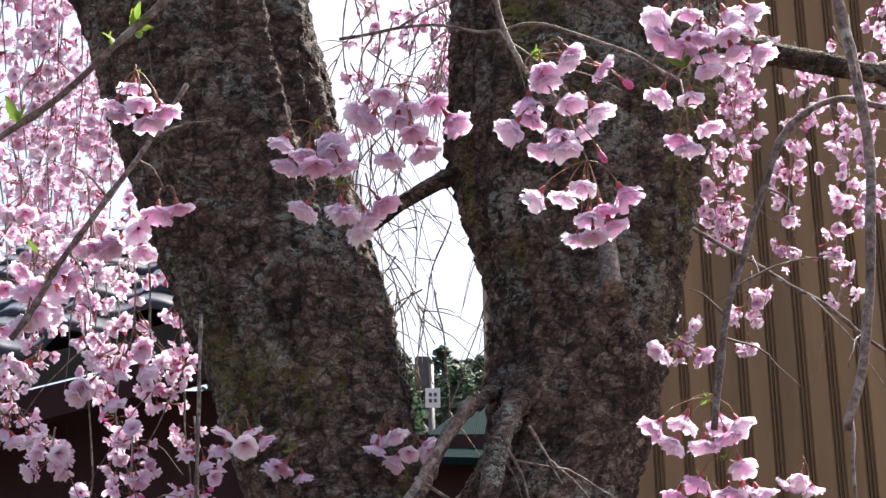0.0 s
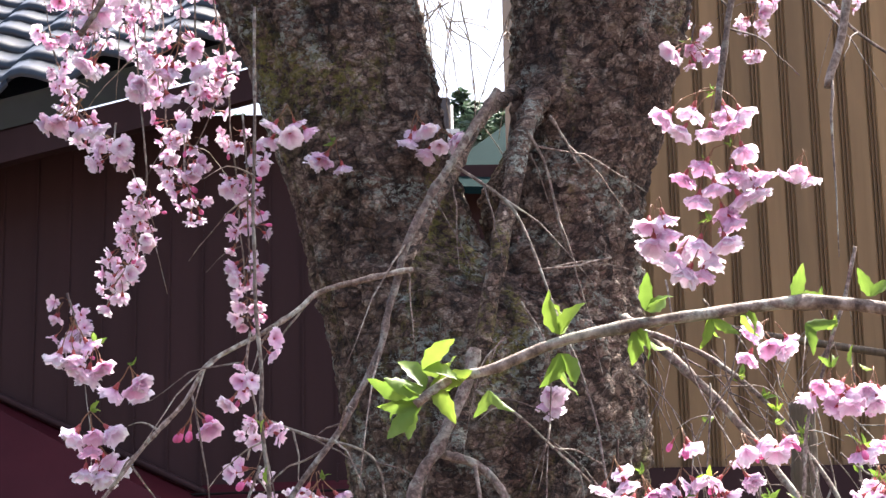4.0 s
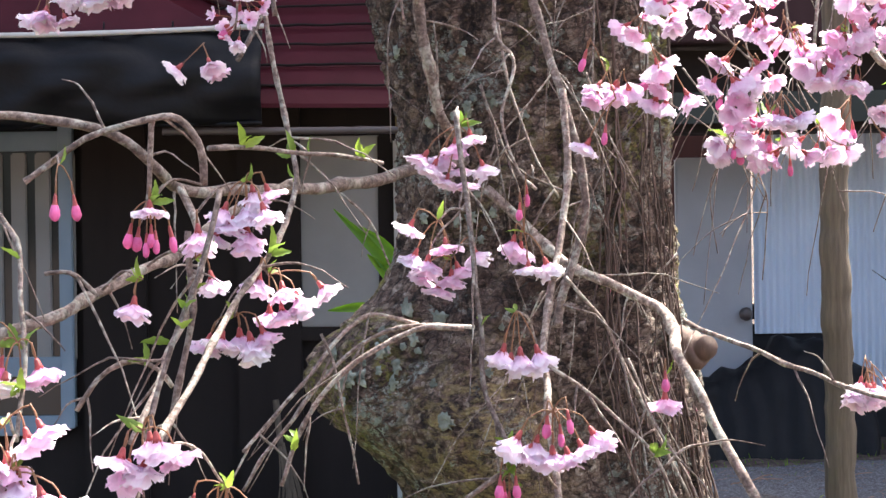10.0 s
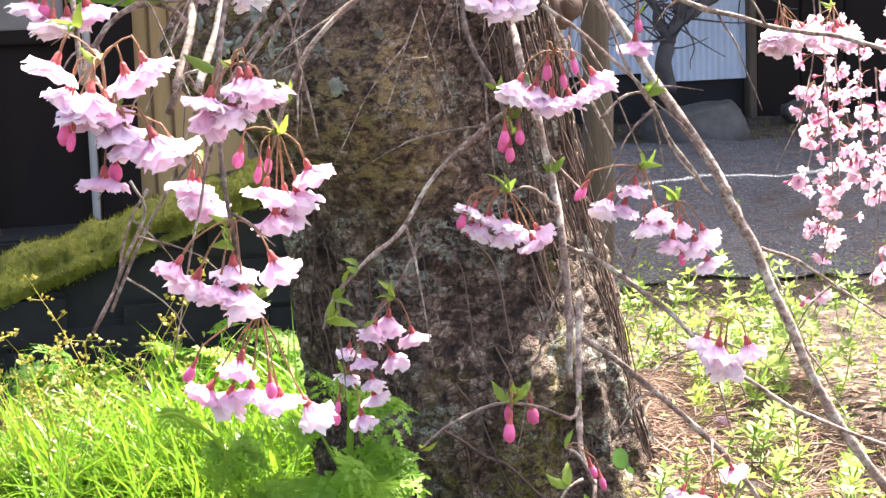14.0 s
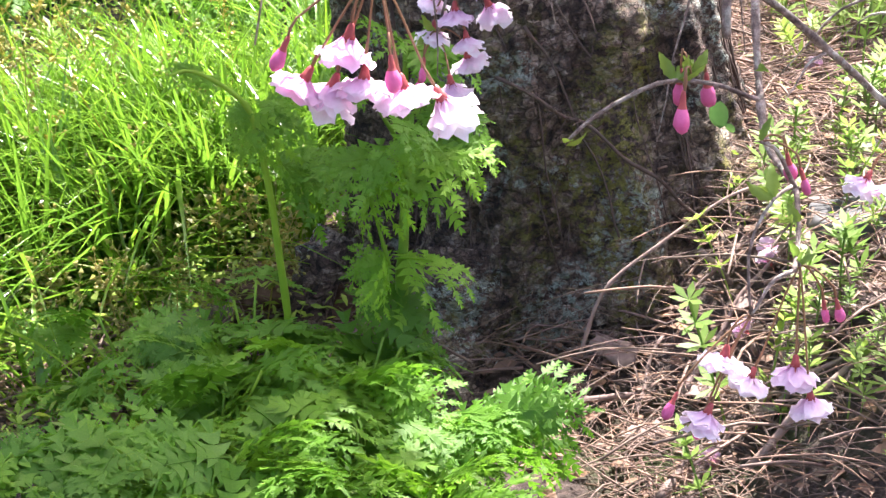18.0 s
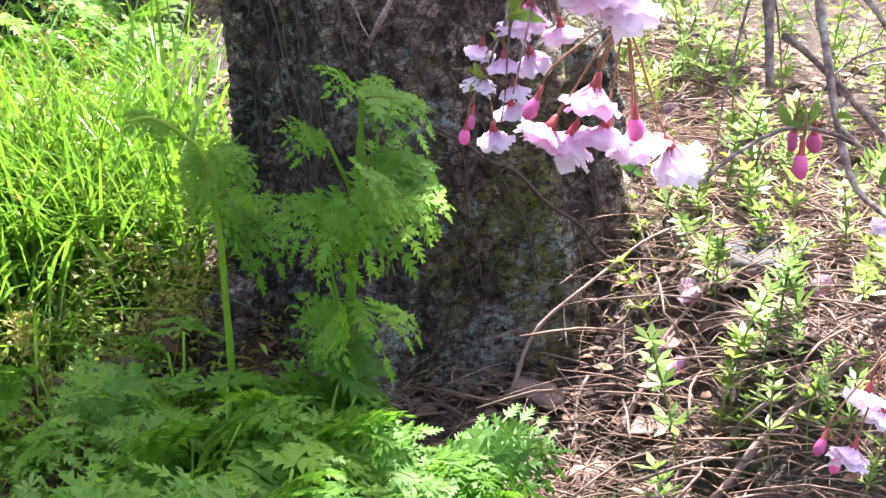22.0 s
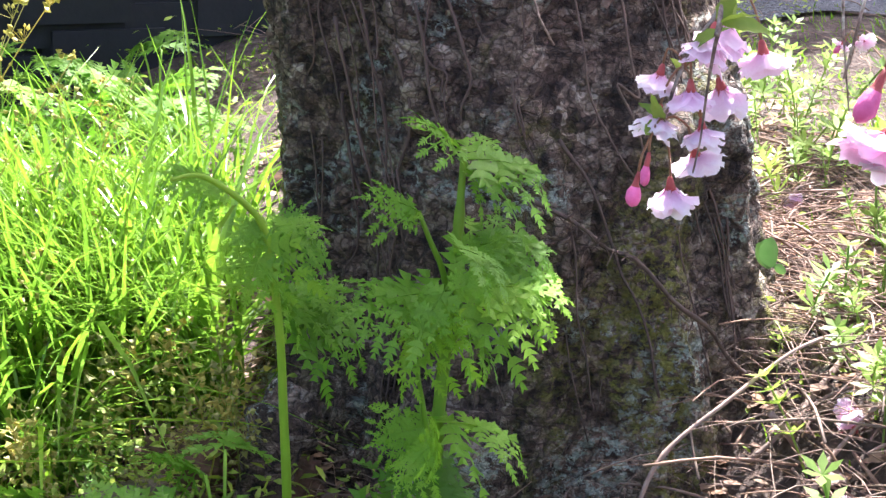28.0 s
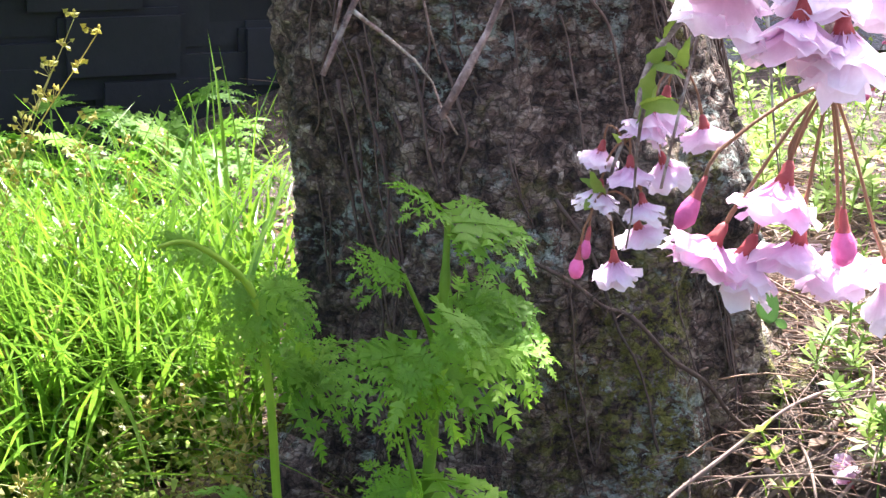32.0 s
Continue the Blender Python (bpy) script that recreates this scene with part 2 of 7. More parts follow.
def soil_material():
    m, nt, b = shader("soil", 0.95)
    v = coords(nt)
    n = noise_tex(nt, v, 30, 8, 0.7)
    area = noise_tex(nt, v, 1.3, 5, 0.6, 0.5)
    chips = cells(nt, coords(nt, (1, 2.2, 1)), 60, "F1")
    earth = ramp(nt, n, (0.3, (0.045, 0.030, 0.025)), (0.55, (0.135, 0.095, 0.078)), (0.75, (0.30, 0.235, 0.195)))
    earth = mix(nt, 0.6, earth, ramp(nt, chips, (0.1, (1.5, 1.45, 1.4)), (0.6, (0.5, 0.5, 0.5))), "MULTIPLY")
    green = ramp(nt, n, (0.3, (0.03, 0.055, 0.012)), (0.7, (0.11, 0.17, 0.03)))
    nt.links.new(mix(nt, ramp(nt, area, (0.60, BLACK), (0.70, WHITE)), earth, green), b.inputs["Base Color"])
    bump(nt, b, n, 1.0, 0.03)
    return m


def gravel_material():
    m, nt, b = shader("gravel", 0.9)
    v = coords(nt)
    grit = noise_tex(nt, v, 190, 5, 0.7)
    stones = cells(nt, v, 75, "F1")
    broad = noise_tex(nt, v, 2.6, 5, 0.65)
    col = ramp(nt, grit, (0.32, (0.030, 0.031, 0.036)), (0.52, (0.11, 0.113, 0.128)), (0.70, (0.32, 0.325, 0.35)))
    col = mix(nt, 0.6, col, ramp(nt, stones, (0.15, (1.35, 1.35, 1.4)), (0.6, (0.6, 0.6, 0.6))), "MULTIPLY")
    col = mix(nt, ramp(nt, broad, (0.55, BLACK), (0.68, WHITE)), col, ramp(nt, grit, (0.35, (0.035, 0.028, 0.022)), (0.65, (0.13, 0.105, 0.085))))
    nt.links.new(col, b.inputs["Base Color"])
    bump(nt, b, mix(nt, 0.5, grit, stones), 1.0, 0.012)
    return m


M_GRAVEL = gravel_material()
M_BARK = bark_material()
# yard earth before the house, its shade put into the near-black colour
M_SHADED_YARD = plain("dark_earth", (0.012, 0.012, 0.013), (0.04, 0.038, 0.036), 9, 0.95, bumpy=0.8)
M_TWIG = twig_material()
M_PETAL = petal_material()
M_CALYX = plain("calyx", (0.30, 0.035, 0.05), (0.42, 0.09, 0.07), 200, 0.6)
M_BUD = plain("bud", (0.58, 0.05, 0.20), (0.78, 0.20, 0.44), 200, 0.55, vary=0.3)
M_STALK = plain("stalk", (0.22, 0.07, 0.05), (0.30, 0.19, 0.075), 90, 0.6)
M_LEAF = leaf_material("young_leaf", (0.14, 0.25, 0.03), (0.27, 0.38, 0.075))
M_FERN = leaf_material("umbellifer_leaf", (0.135, 0.33, 0.016), (0.30, 0.52, 0.045), 0.55)
M_STEM = leaf_material("green_stem", (0.19, 0.36, 0.02), (0.30, 0.48, 0.05), 0.35)
M_GRASS = leaf_material("grass_blade", (0.095, 0.235, 0.016), (0.255, 0.43, 0.040), 0.48, 0.24, island, 1.0)
M_HERB = leaf_material("herb_leaf", (0.17, 0.30, 0.045), (0.34, 0.47, 0.11), 0.5)
M_DRY = plain("dry_twig", (0.12, 0.070, 0.055), (0.42, 0.31, 0.26), 50, 0.85, stretch=(1, 1, 1), vary=0.3)
M_DEADLEAF = leaf_material("dead_leaf", (0.13, 0.068, 0.048), (0.38, 0.25, 0.18), 0.2, 0.8, island)
M_TWIGLITTER = leaf_material("twig_litter", (0.080, 0.046, 0.037), (0.36, 0.245, 0.20), 0.0, 0.8, island)
M_SOIL = soil_material()
M_STONE = plain("stone", (0.04, 0.039, 0.039), (0.15, 0.147, 0.145), 22, 0.9, bumpy=0.8)
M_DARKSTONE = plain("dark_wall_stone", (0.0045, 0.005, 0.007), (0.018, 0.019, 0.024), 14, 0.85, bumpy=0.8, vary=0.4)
M_MOSS = plain("moss", (0.020, 0.030, 0.004), (0.20, 0.215, 0.022), 85, 1.0, bumpy=1.0)
M_SIDING = plain("ochre_board", (0.19, 0.112, 0.050), (0.34, 0.215, 0.100), 9, 0.7, stretch=(3, 3, 0.25), vary=0.25)
M_BATTEN = plain("dark_batten", (0.12, 0.07, 0.032), (0.21, 0.125, 0.06), 9, 0.75, stretch=(1, 1, 0.2))
M_DOOR = plain("grey_door_paint", (0.30, 0.33, 0.37), (0.40, 0.43, 0.47), 8, 0.6)
M_MAROON = plain("maroon_sheet", (0.032, 0.016, 0.017), (0.054, 0.026, 0.028), 5, 0.55, stretch=(3, 3, 0.12))
M_REDROOF = plain("red_roof_sheet", (0.045, 0.006, 0.011), (0.085, 0.014, 0.021), 7, 0.5)
M_TILE = plain("blue_grey_tile", (0.010, 0.015, 0.023), (0.034, 0.047, 0.068), 9, 0.30, vary=0.4)
M_GUTTER = plain("dark_gutter", (0.05, 0.038, 0.036), (0.12, 0.10, 0.095), 15, 0.4)
M_TARP = plain("black_tarp", (0.006, 0.006, 0.007), (0.016, 0.016, 0.018), 9, 0.5, bumpy=1.0)
M_BLUEFRAME = plain("blue_grey_frame", (0.17, 0.25, 0.32), (0.26, 0.34, 0.41), 12, 0.5)
M_OCHRE = plain("ochre_panel", (0.38, 0.25, 0.10), (0.56, 0.40, 0.18), 6, 0.7, stretch=(3, 3, 0.25))
M_BEIGE = plain("beige_panel", (0.24, 0.235, 0.225), (0.33, 0.32, 0.30), 8, 0.7)
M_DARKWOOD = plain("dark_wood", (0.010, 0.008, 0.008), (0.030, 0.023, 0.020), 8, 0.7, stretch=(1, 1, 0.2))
M_CORR = plain("white_corrugated", (0.56, 0.70, 0.88), (0.68, 0.80, 0.95), 7, 0.4)
M_POST = plain("weathered_post", (0.028, 0.022, 0.017), (0.215, 0.168, 0.118), 55, 0.85, stretch=(2, 2, 0.12), bumpy=1.0)
M_PIPE = plain("pale_pole", (0.42, 0.42, 0.40), (0.58, 0.56, 0.52), 20, 0.5)
M_TEAL = plain("teal_sheet", (0.004, 0.014, 0.015), (0.008, 0.024, 0.025), 4, 0.97)
M_TEAL.node_tree.nodes["Principled BSDF"].inputs["Specular IOR Level"].default_value = 0.05
# distance haze is mixed into this bluish green
M_HAZY_LEAF = leaf_material("hazy_far_foliage", (0.05, 0.085, 0.065), (0.09, 0.14, 0.09), 0.3, 0.7, island)
M_WHITE = plain("white_plate", (0.7, 0.72, 0.72), (0.8, 0.8, 0.8), 5, 0.4)
# darker copy of the umbellifer leaf: the rosettes' shade is in the colour
M_FERN_SHADED = leaf_material("shaded_umbellifer_leaf", (0.095, 0.245, 0.012), (0.190, 0.385, 0.028), 0.5)
M_ROT = plain("rotten_wood", (0.035, 0.018, 0.011), (0.22, 0.125, 0.075), 70, 0.95, bumpy=1.0)
M_CREEPER = plain("creeper_bark", (0.045, 0.028, 0.022), (0.15, 0.10, 0.08), 90, 0.9, stretch=(1, 1, 0.5), vary=0.4)
M_SHRUB = plain("shrub_bark", (0.035, 0.034, 0.038), (0.12, 0.115, 0.12), 30, 0.9)
for mt in (M_REDROOF, M_MAROON, M_TARP, M_DARKWOOD):
    mt.node_tree.nodes["Principled BSDF"].inputs["Specular IOR Level"].default_value = 0.15
M_GLASS, gnt, gb = shader("window_glass", 0.08)
gb.inputs["Base Color"].default_value = (0.03, 0.035, 0.035, 1)
M_BROWNLEAF = leaf_material("broad_leaf", (0.055, 0.15, 0.03), (0.13, 0.24, 0.07), 0.35)


# ---- builders ----
def link(name, me, material, parent=None, label=""):
    if not me.materials:
        for mt in material if isinstance(material, (list, tuple)) else (material,):
            me.materials.append(mt)
    ob = new(name, me)
    ob.parent = parent
    if label:
        ob["label"] = label
    return ob


def part(name, bm, material, parent=None, label="", smooth=False):
    me = bpy.data.meshes.new(name)
    bm.to_mesh(me)
    bm.free()
    if smooth:
        me.polygons.foreach_set("use_smooth", [True] * len(me.polygons))
    return link(name, me, material, parent, label)


def raw(name, verts, faces, mats=None, smooth=True):
    me = bpy.data.meshes.new(name)
    me.from_pydata([tuple(v) for v in verts], [], faces)
    if mats is not None:
        me.polygons.foreach_set("material_index", mats)
    if smooth:
        me.polygons.foreach_set("use_smooth", [True] * len(me.polygons))
    me.update()
    return me


def box(x0, x1, y0, y1, z0, z1, bevel=0.0):
    bm = bmesh.new()
    bmesh.ops.create_cube(bm, size=1, matrix=Matrix.LocRotScale(((x0 + x1) / 2, (y0 + y1) / 2, (z0 + z1) / 2), None, (x1 - x0, y1 - y0, z1 - z0)))
    if bevel:
        bmesh.ops.bevel(bm, geom=bm.edges[:], offset=bevel, segments=2, affect="EDGES")
    return bm


def spline(points, n):
    """n points on a smooth curve through the given ones."""
    p = [Vector(q) for q in points]
    if len(p) < 3:
        return [p[0].lerp(p[-1], k / (n - 1)) for k in range(n)]
    p = [2 * p[0] - p[1]] + p + [2 * p[-1] - p[-2]]
    out = []
    for k in range(n):
        u = k / (n - 1) * (len(p) - 3)
        i = min(int(u), len(p) - 4)
        t = u - i
        a, b, c, d = p[i:i + 4]
        out.append(0.5 * ((2 * b) + (c - a) * t + (2 * a - 5 * b + 4 * c - d) * t * t + (3 * b - a - 3 * c + d) * t ** 3))
    return out


def tube_data(path, radii, sides=8, verts=None, faces=None):
    verts, faces = ([] if verts is None else verts), ([] if faces is None else faces)
    base, n = len(verts), len(path)
    a = None
    for i, p in enumerate(path):
        d = (path[min(i + 1, n - 1)] - path[max(i - 1, 0)])
        d = d.normalized() if d.length > 1e-9 else Vector((0, 0, 1))
        a = d.orthogonal().normalized() if a is None else (a - d * a.dot(d)).normalized()
        b = d.cross(a)
        for k in range(sides):
            w = k * math.tau / sides
            verts.append(p + radii[i] * (a * math.cos(w) + b * math.sin(w)))
    for i in range(n - 1):
        for k in range(sides):
            q = base + i * sides
            faces.append((q + k, q + (k + 1) % sides, q + sides + (k + 1) % sides, q + sides + k))
    faces.append(tuple(base + k for k in range(sides))[::-1])
    faces.append(tuple(base + (n - 1) * sides + k for k in range(sides)))
    return verts, faces


def wobble(path, amp, freq, seed):
    """Small crooks, none at the two ends."""
    n = len(path)
    off = Vector((seed * 7.1, seed * 3.3, seed * 1.7))
    return [p + noise.noise_vector(p * freq + off) * amp * max(0.0, math.sin(math.pi * i / (n - 1))) ** 0.5 for i, p in enumerate(path)]


count = [0]


def stick(name, points, r0, r1, material, parent=None, label="", knots=True, sides=8, amp=0.004):
    """A crooked twig or branch with nodes along it."""
    count[0] += 1
    length = sum((Vector(b) - Vector(a)).length for a, b in zip(points, points[1:]))
    n = max(8, min(70, int(length / 0.012)))
    path = wobble(spline(points, n), amp, 14, count[0])
    rr = random.Random(count[0])
    radii = []
    for i in range(n):
        r = r0 + (r1 - r0) * i / (n - 1)
        radii.append(r * (rr.uniform(1.18, 1.4) if knots and rr.random() < 0.13 else rr.uniform(0.93, 1.06)))
    v, f = tube_data(path, radii, sides)
    ob = link(name, raw(name, v, f), material, parent, label)
    return ob, path


# ---- ground ----
def clamp(v):
    return max(0.0, min(1.0, v))


def ground_height(x, y):
    """Gently rising earth round the tree, a steep wooded hillside far behind."""
    h = 0.02 + 0.10 * clamp((y + 0.4) / 1.2) + 0.10 * clamp((x - 0.12) / 0.35) * clamp((y + 1.2) / 0.8) + 0.20 * clamp((y - 1.0) / 2.2)
    h += 0.10 * clamp((x - 0.22) / 0.16) * clamp((0.9 - y) / 0.8) * clamp((1.3 - x) / 0.5) * clamp((y + 1.0) / 0.4)
    h -= 0.12 * clamp((-0.9 - y) / 2.0)
    h += 0.035 * noise.noise((x * 2.1, y * 2.1, 0.3)) + 0.012 * noise.noise((x * 9, y * 9, 4.0))
    if -2.5 < x < 0.1 and 1.45 < y < 3.5:
        h -= 0.9 * clamp((y - 1.5) / 0.15) * clamp((0.1 - x) / 0.2)
    far = max(0.0, y - 9.0)
    h += 0.355 * far if far < 40 else 14.2 + 0.02 * (far - 40)
    return h


def axis(near, step, far, grow):
    a = [0.0]
    d = step
    while a[-1] < far:
        a.append(a[-1] + d)
        if a[-1] > near:
            d *= grow
    return [-v for v in a[:0:-1]] + a


gx, gy = axis(2.2, 0.05, 900, 1.16), [v + 0.4 for v in axis(2.6, 0.05, 900, 1.16)]
gv = [(x, y, ground_height(x, y)) for y in gy for x in gx]
nx = len(gx)
gf = [(j * nx + i, j * nx + i + 1, (j + 1) * nx + i + 1, (j + 1) * nx + i) for j in range(len(gy) - 1) for i in range(nx - 1)]
tagged(link("ground", raw("ground", gv, gf), M_SOIL), "bare litter-strewn earth with patches of green", "ground", kind="structure")

# ---- the old cherry tree ----
tree = tagged(new("cherry_tree"), "old weeping cherry with lichened bark and pink double blossoms", "tree")


def bark_body(name, rows, seed, cy=0.12, lumps=()):
    """A trunk or limb from rows of height, left and right edge, closed all round, with ridged bark. lumps: angle, height, size, swell."""
    rows = sorted(rows)
    zs = np.array([r[0] for r in rows])
    left, right = np.array([r[1] for r in rows]), np.array([r[2] for r in rows])
    depth = np.array([r[3] if len(r) > 3 else 0.92 for r in rows])
    n, sides = int((zs[-1] - zs[0]) / 0.0055), 260
    verts, faces = [], []
    grid = np.linspace(zs[0], zs[-1], n)

    def smooth(v):
        w = np.interp(grid, zs, v)
        return np.convolve(np.pad(w, 7, mode="edge"), np.ones(15) / 15, "valid")

    lv, rv, dv = smooth(left), smooth(right), smooth(depth)
    for i, z in enumerate(grid):
        cx, r = (lv[i] + rv[i]) / 2, (rv[i] - lv[i]) / 2
        for k in range(sides):
            a = math.tau * k / sides
            c, s = math.cos(a), math.sin(a)
            g = r
            for la, lz, size, swell in lumps:
                da = (a - la + math.pi) % math.tau - math.pi
                g += swell * math.exp(-((da * r / size) ** 2) - ((z - lz) / size) ** 2)
            w = 0.02 * noise.noise(Vector((c * r * 40, s * r * 40 + seed, z * 26)))
            d, _ = noise.voronoi(Vector((c * r * 34 + w * 30 + seed, s * r * 34, z * 38 + w * 20)))
            g += 0.020 * r / 0.17 * noise.noise(Vector((c * 4 + seed, s * 4, z * 1.8)))
            g += 0.007 * clamp((d[1] - d[0]) * 3.2) ** 0.7 - 0.004
            g += 0.010 * noise.noise(Vector((c * r * 42 + seed, s * r * 42, z * 9)))
            g += 0.004 * noise.noise(Vector((c * r * 170, s * r * 170 + seed, z * 120)))
            verts.append((cx + g * c, cy + g * s * (dv[i] if s < 0 else min(dv[i], 0.85)), z))
    for i in range(n - 1):
        for k in range(sides):
            q = i * sides
            faces.append((q + k, q + (k + 1) % sides, q + sides + (k + 1) % sides, q + sides + k))
    faces.append(tuple((n - 1) * sides + k for k in range(sides)))
    return link(name, raw(name, verts, faces), M_BARK, tree)


def row(z, left, right, depth=0.92):
    return (z, left, right, depth)


TRUNK_ROWS = [
    row(-0.12, -0.100, 0.560, 1.20),
    row(0.083, -0.018, 0.535, 1.24),
    row(0.158, -0.002, 0.512, 1.27),
    row(0.247, -0.001, 0.484, 1.29),
    row(0.365, -0.006, 0.456, 1.25),
    row(0.473, -0.026, 0.438, 1.10),
    row(0.523, -0.028, 0.430, 1.02),
    row(0.697, -0.040, 0.387),
    row(0.796, -0.081, 0.373),
    row(0.911, -0.093, 0.350),
    row(1.018, -0.056, 0.340),
    row(1.215, -0.051, 0.336),
    row(1.383, -0.091, 0.340),
    row(1.557, -0.120, 0.342),
    row(1.718, -0.140, 0.321, 0.8),
    row(1.916, -0.196, 0.073),
    row(1.834, -0.175, 0.100),
    row(1.991, -0.218, 0.050),
    row(2.175, -0.274, 0.020),
    row(2.366, -0.360, -0.032),
    row(2.576, -0.433, -0.081),
    row(2.775, -0.498, -0.124),
    row(2.775 + 0.45, -0.498 - 0.16, -0.124 - 0.17),
    row(2.775 + 1.0, -0.498 - 0.26, -0.124 - 0.38),
]
LIMB_ROWS = [
    row(1.383, 0.059, 0.332),
    row(1.557, 0.038, 0.344),
    row(1.718, 0.059, 0.337),
    row(1.915, 0.079, 0.341),
    row(1.900, 0.116, 0.345),
    row(2.026, 0.146, 0.381),
    row(2.137, 0.154, 0.415),
    row(2.269, 0.160, 0.439),
    row(2.385, 0.131, 0.461),
    row(2.527, 0.108, 0.499),
    row(2.775, 0.113, 0.530),
    row(2.775 + 0.45, 0.113 + 0.05, 0.530 + 0.10),
    row(2.775 + 1.0, 0.113 + 0.22, 0.530 + 0.10),
]
BURL_Z = 0.848
trunk = bark_body("trunk", TRUNK_ROWS, 0.0, lumps=[(math.radians(192), BURL_Z + 0.02, 0.11, 0.115), (math.radians(238), BURL_Z - 0.06, 0.12, 0.08), (math.radians(355), BURL_Z + 0.03, 0.05, 0.018),
                                                  (math.radians(305), 0.02, 0.16, 0.06), (math.radians(283), 0.98, 0.07, -0.030), (math.radians(284), 0.86, 0.07, -0.035), (math.radians(282), 0.74, 0.07, -0.030), (math.radians(262), 0.52, 0.09, -0.02), (math.radians(290), 0.42, 0.07, 0.03)])
limb = bark_body("limb", LIMB_ROWS, 31.0, lumps=[(math.radians(235), 2.080, 0.05, 0.03)])
# broken side stub on the trunk
stick("stub", [(0.345, 0.100, 0.904), (0.372, 0.080, 0.893), (0.386, 0.070, 0.902)], 0.034, 0.018, M_CREEPER, tree, "broken rotten branch stub", sides=18, amp=0.022)
stick("stub", [(0.318, -0.020, 2.328), (0.317, -0.060, 2.257), (0.318, -0.080, 2.209)], 0.013, 0.016, M_TWIG, tree, "pale cut branch stub", knots=False)
# roots
for pts, r in (([(-0.055, -0.020, 0.150), (-0.141, -0.080, 0.134), (-0.263, -0.200, 0.144), (-0.375, -0.350, 0.190)], 0.03),
               ([(0.408, 0.050, 0.223), (0.409, -0.120, 0.172), (0.409, -0.200, 0.146), (0.374, -0.300, 0.136)], 0.032),
               ([(0.094, -0.080, 0.124), (0.045, -0.170, 0.064), (0.012, -0.250, 0.042)], 0.07)):
    pts = [Vector(p) for p in pts]
    pts = [Vector((p.x, p.y, max(ground_height(p.x, p.y) - 0.012, p.z if i == 0 else -9))) for i, p in enumerate(pts)]
    stick("root", pts, r, 0.015, M_BARK, tree, sides=14, amp=0.02)

# ---- house behind on one side: maroon sheet wall, tiled roof, lean-to roof ----
house = tagged(new("house"), "old house with maroon metal wall and grey tiled roof", "house")
HY = 3.1
wall_z0, wall_z1 = 1.778, 2.992 - 0.08
hx0, hx1 = -1.097 - 2.5, -0.02
part("wall", box(hx0, hx1, HY, HY + 0.12, wall_z0 - 0.1, wall_z1 + 0.1), M_MAROON, house, "weathered maroon metal sheet wall")
x = hx0
while x < hx1:
    part("rib", box(x, x + 0.012, HY - 0.007, HY + 0.001, wall_z0 - 0.1, wall_z1, 0.003), M_MAROON, house)
    x += 0.105
# tiled roof sloping towards the camera, its eave falling to one side as seen
e0, e1 = Vector((-1.110, 2.750, 2.992)), Vector((-0.624, 2.750, 3.116))
along = (e1 - e0).normalized()
up_slope = Vector((0, 0.86, 0.50)).normalized()
eave0, eave1 = e0 - along * 1.6, e1 + along * 0.55
roof = part("roof", bmesh.new(), M_TILE, house, "roof of blue-grey glazed tiles")
verts = [eave0, eave1, eave1 + up_slope * 2.7, eave0 + up_slope * 2.7]
nrm = along.cross(up_slope).normalized()
verts += [v - nrm * 0.09 for v in verts]
roof.data = raw("roof", verts, [(0, 1, 2, 3), (7, 6, 5, 4), (0, 4, 5, 1), (1, 5, 6, 2), (2, 6, 7, 3), (3, 7, 4, 0)], smooth=False)
roof.data.materials.append(M_TILE)
eb = part("eave_board", bmesh.new(), M_TILE, house)
v4 = [eave0 - nrm * 0.095, eave1 - nrm * 0.095]
v4 = v4 + [p + Vector((0, 0, -0.10)) for p in v4]
v4 += [p + Vector((0, 0.05, 0)) for p in v4]
eb.data = raw("eave_board", v4, [(0, 1, 3, 2), (4, 6, 7, 5), (0, 4, 5, 1), (2, 3, 7, 6), (0, 2, 6, 4), (1, 5, 7, 3)], smooth=False)
eb.data.materials.append(M_MAROON)


def tile_mesh():
    """One S-shaped pan tile, 0.26 wide and 0.28 long, rounded at its lower end."""
    v, f = [], []
    for j in range(5):
        for i in range(9):
            u, w = i / 8, j / 4
            zz = 0.028 * math.sin(u * math.tau * 0.95 + 0.4) + 0.02 * (1 - w)
            yy = w * 0.30 - (0.03 * math.sin(u * math.pi) if j == 0 else 0)
            v.append((u * 0.27, yy, zz))
    for j in range(4):
        for i in range(8):
            q = j * 9 + i
            f.append((q, q + 1, q + 10, q + 9))
    n = len(v)
    v += [(a, b + 0.0, c - 0.022) for a, b, c in v[:9]]
    for i in range(8):
        f.append((i + 1, i, n + i, n + i + 1))
    return raw("tile", v, f)


TILE = tile_mesh()
frame_m = Matrix((along, up_slope, nrm)).transposed().to_4x4()
width = (eave1 - eave0).length
for r in range(10):
    for c in range(int(width / 0.25)):
        t = link("tile", TILE, M_TILE, roof)
        t.matrix_local = Matrix.Translation(eave0 + along * (c * 0.25) + up_slope * (r * 0.25 - 0.03) + nrm * (0.035 + 0.004 * random.random())) @ frame_m @ Matrix.Rotation(random.uniform(-0.02, 0.02), 4, "Z")
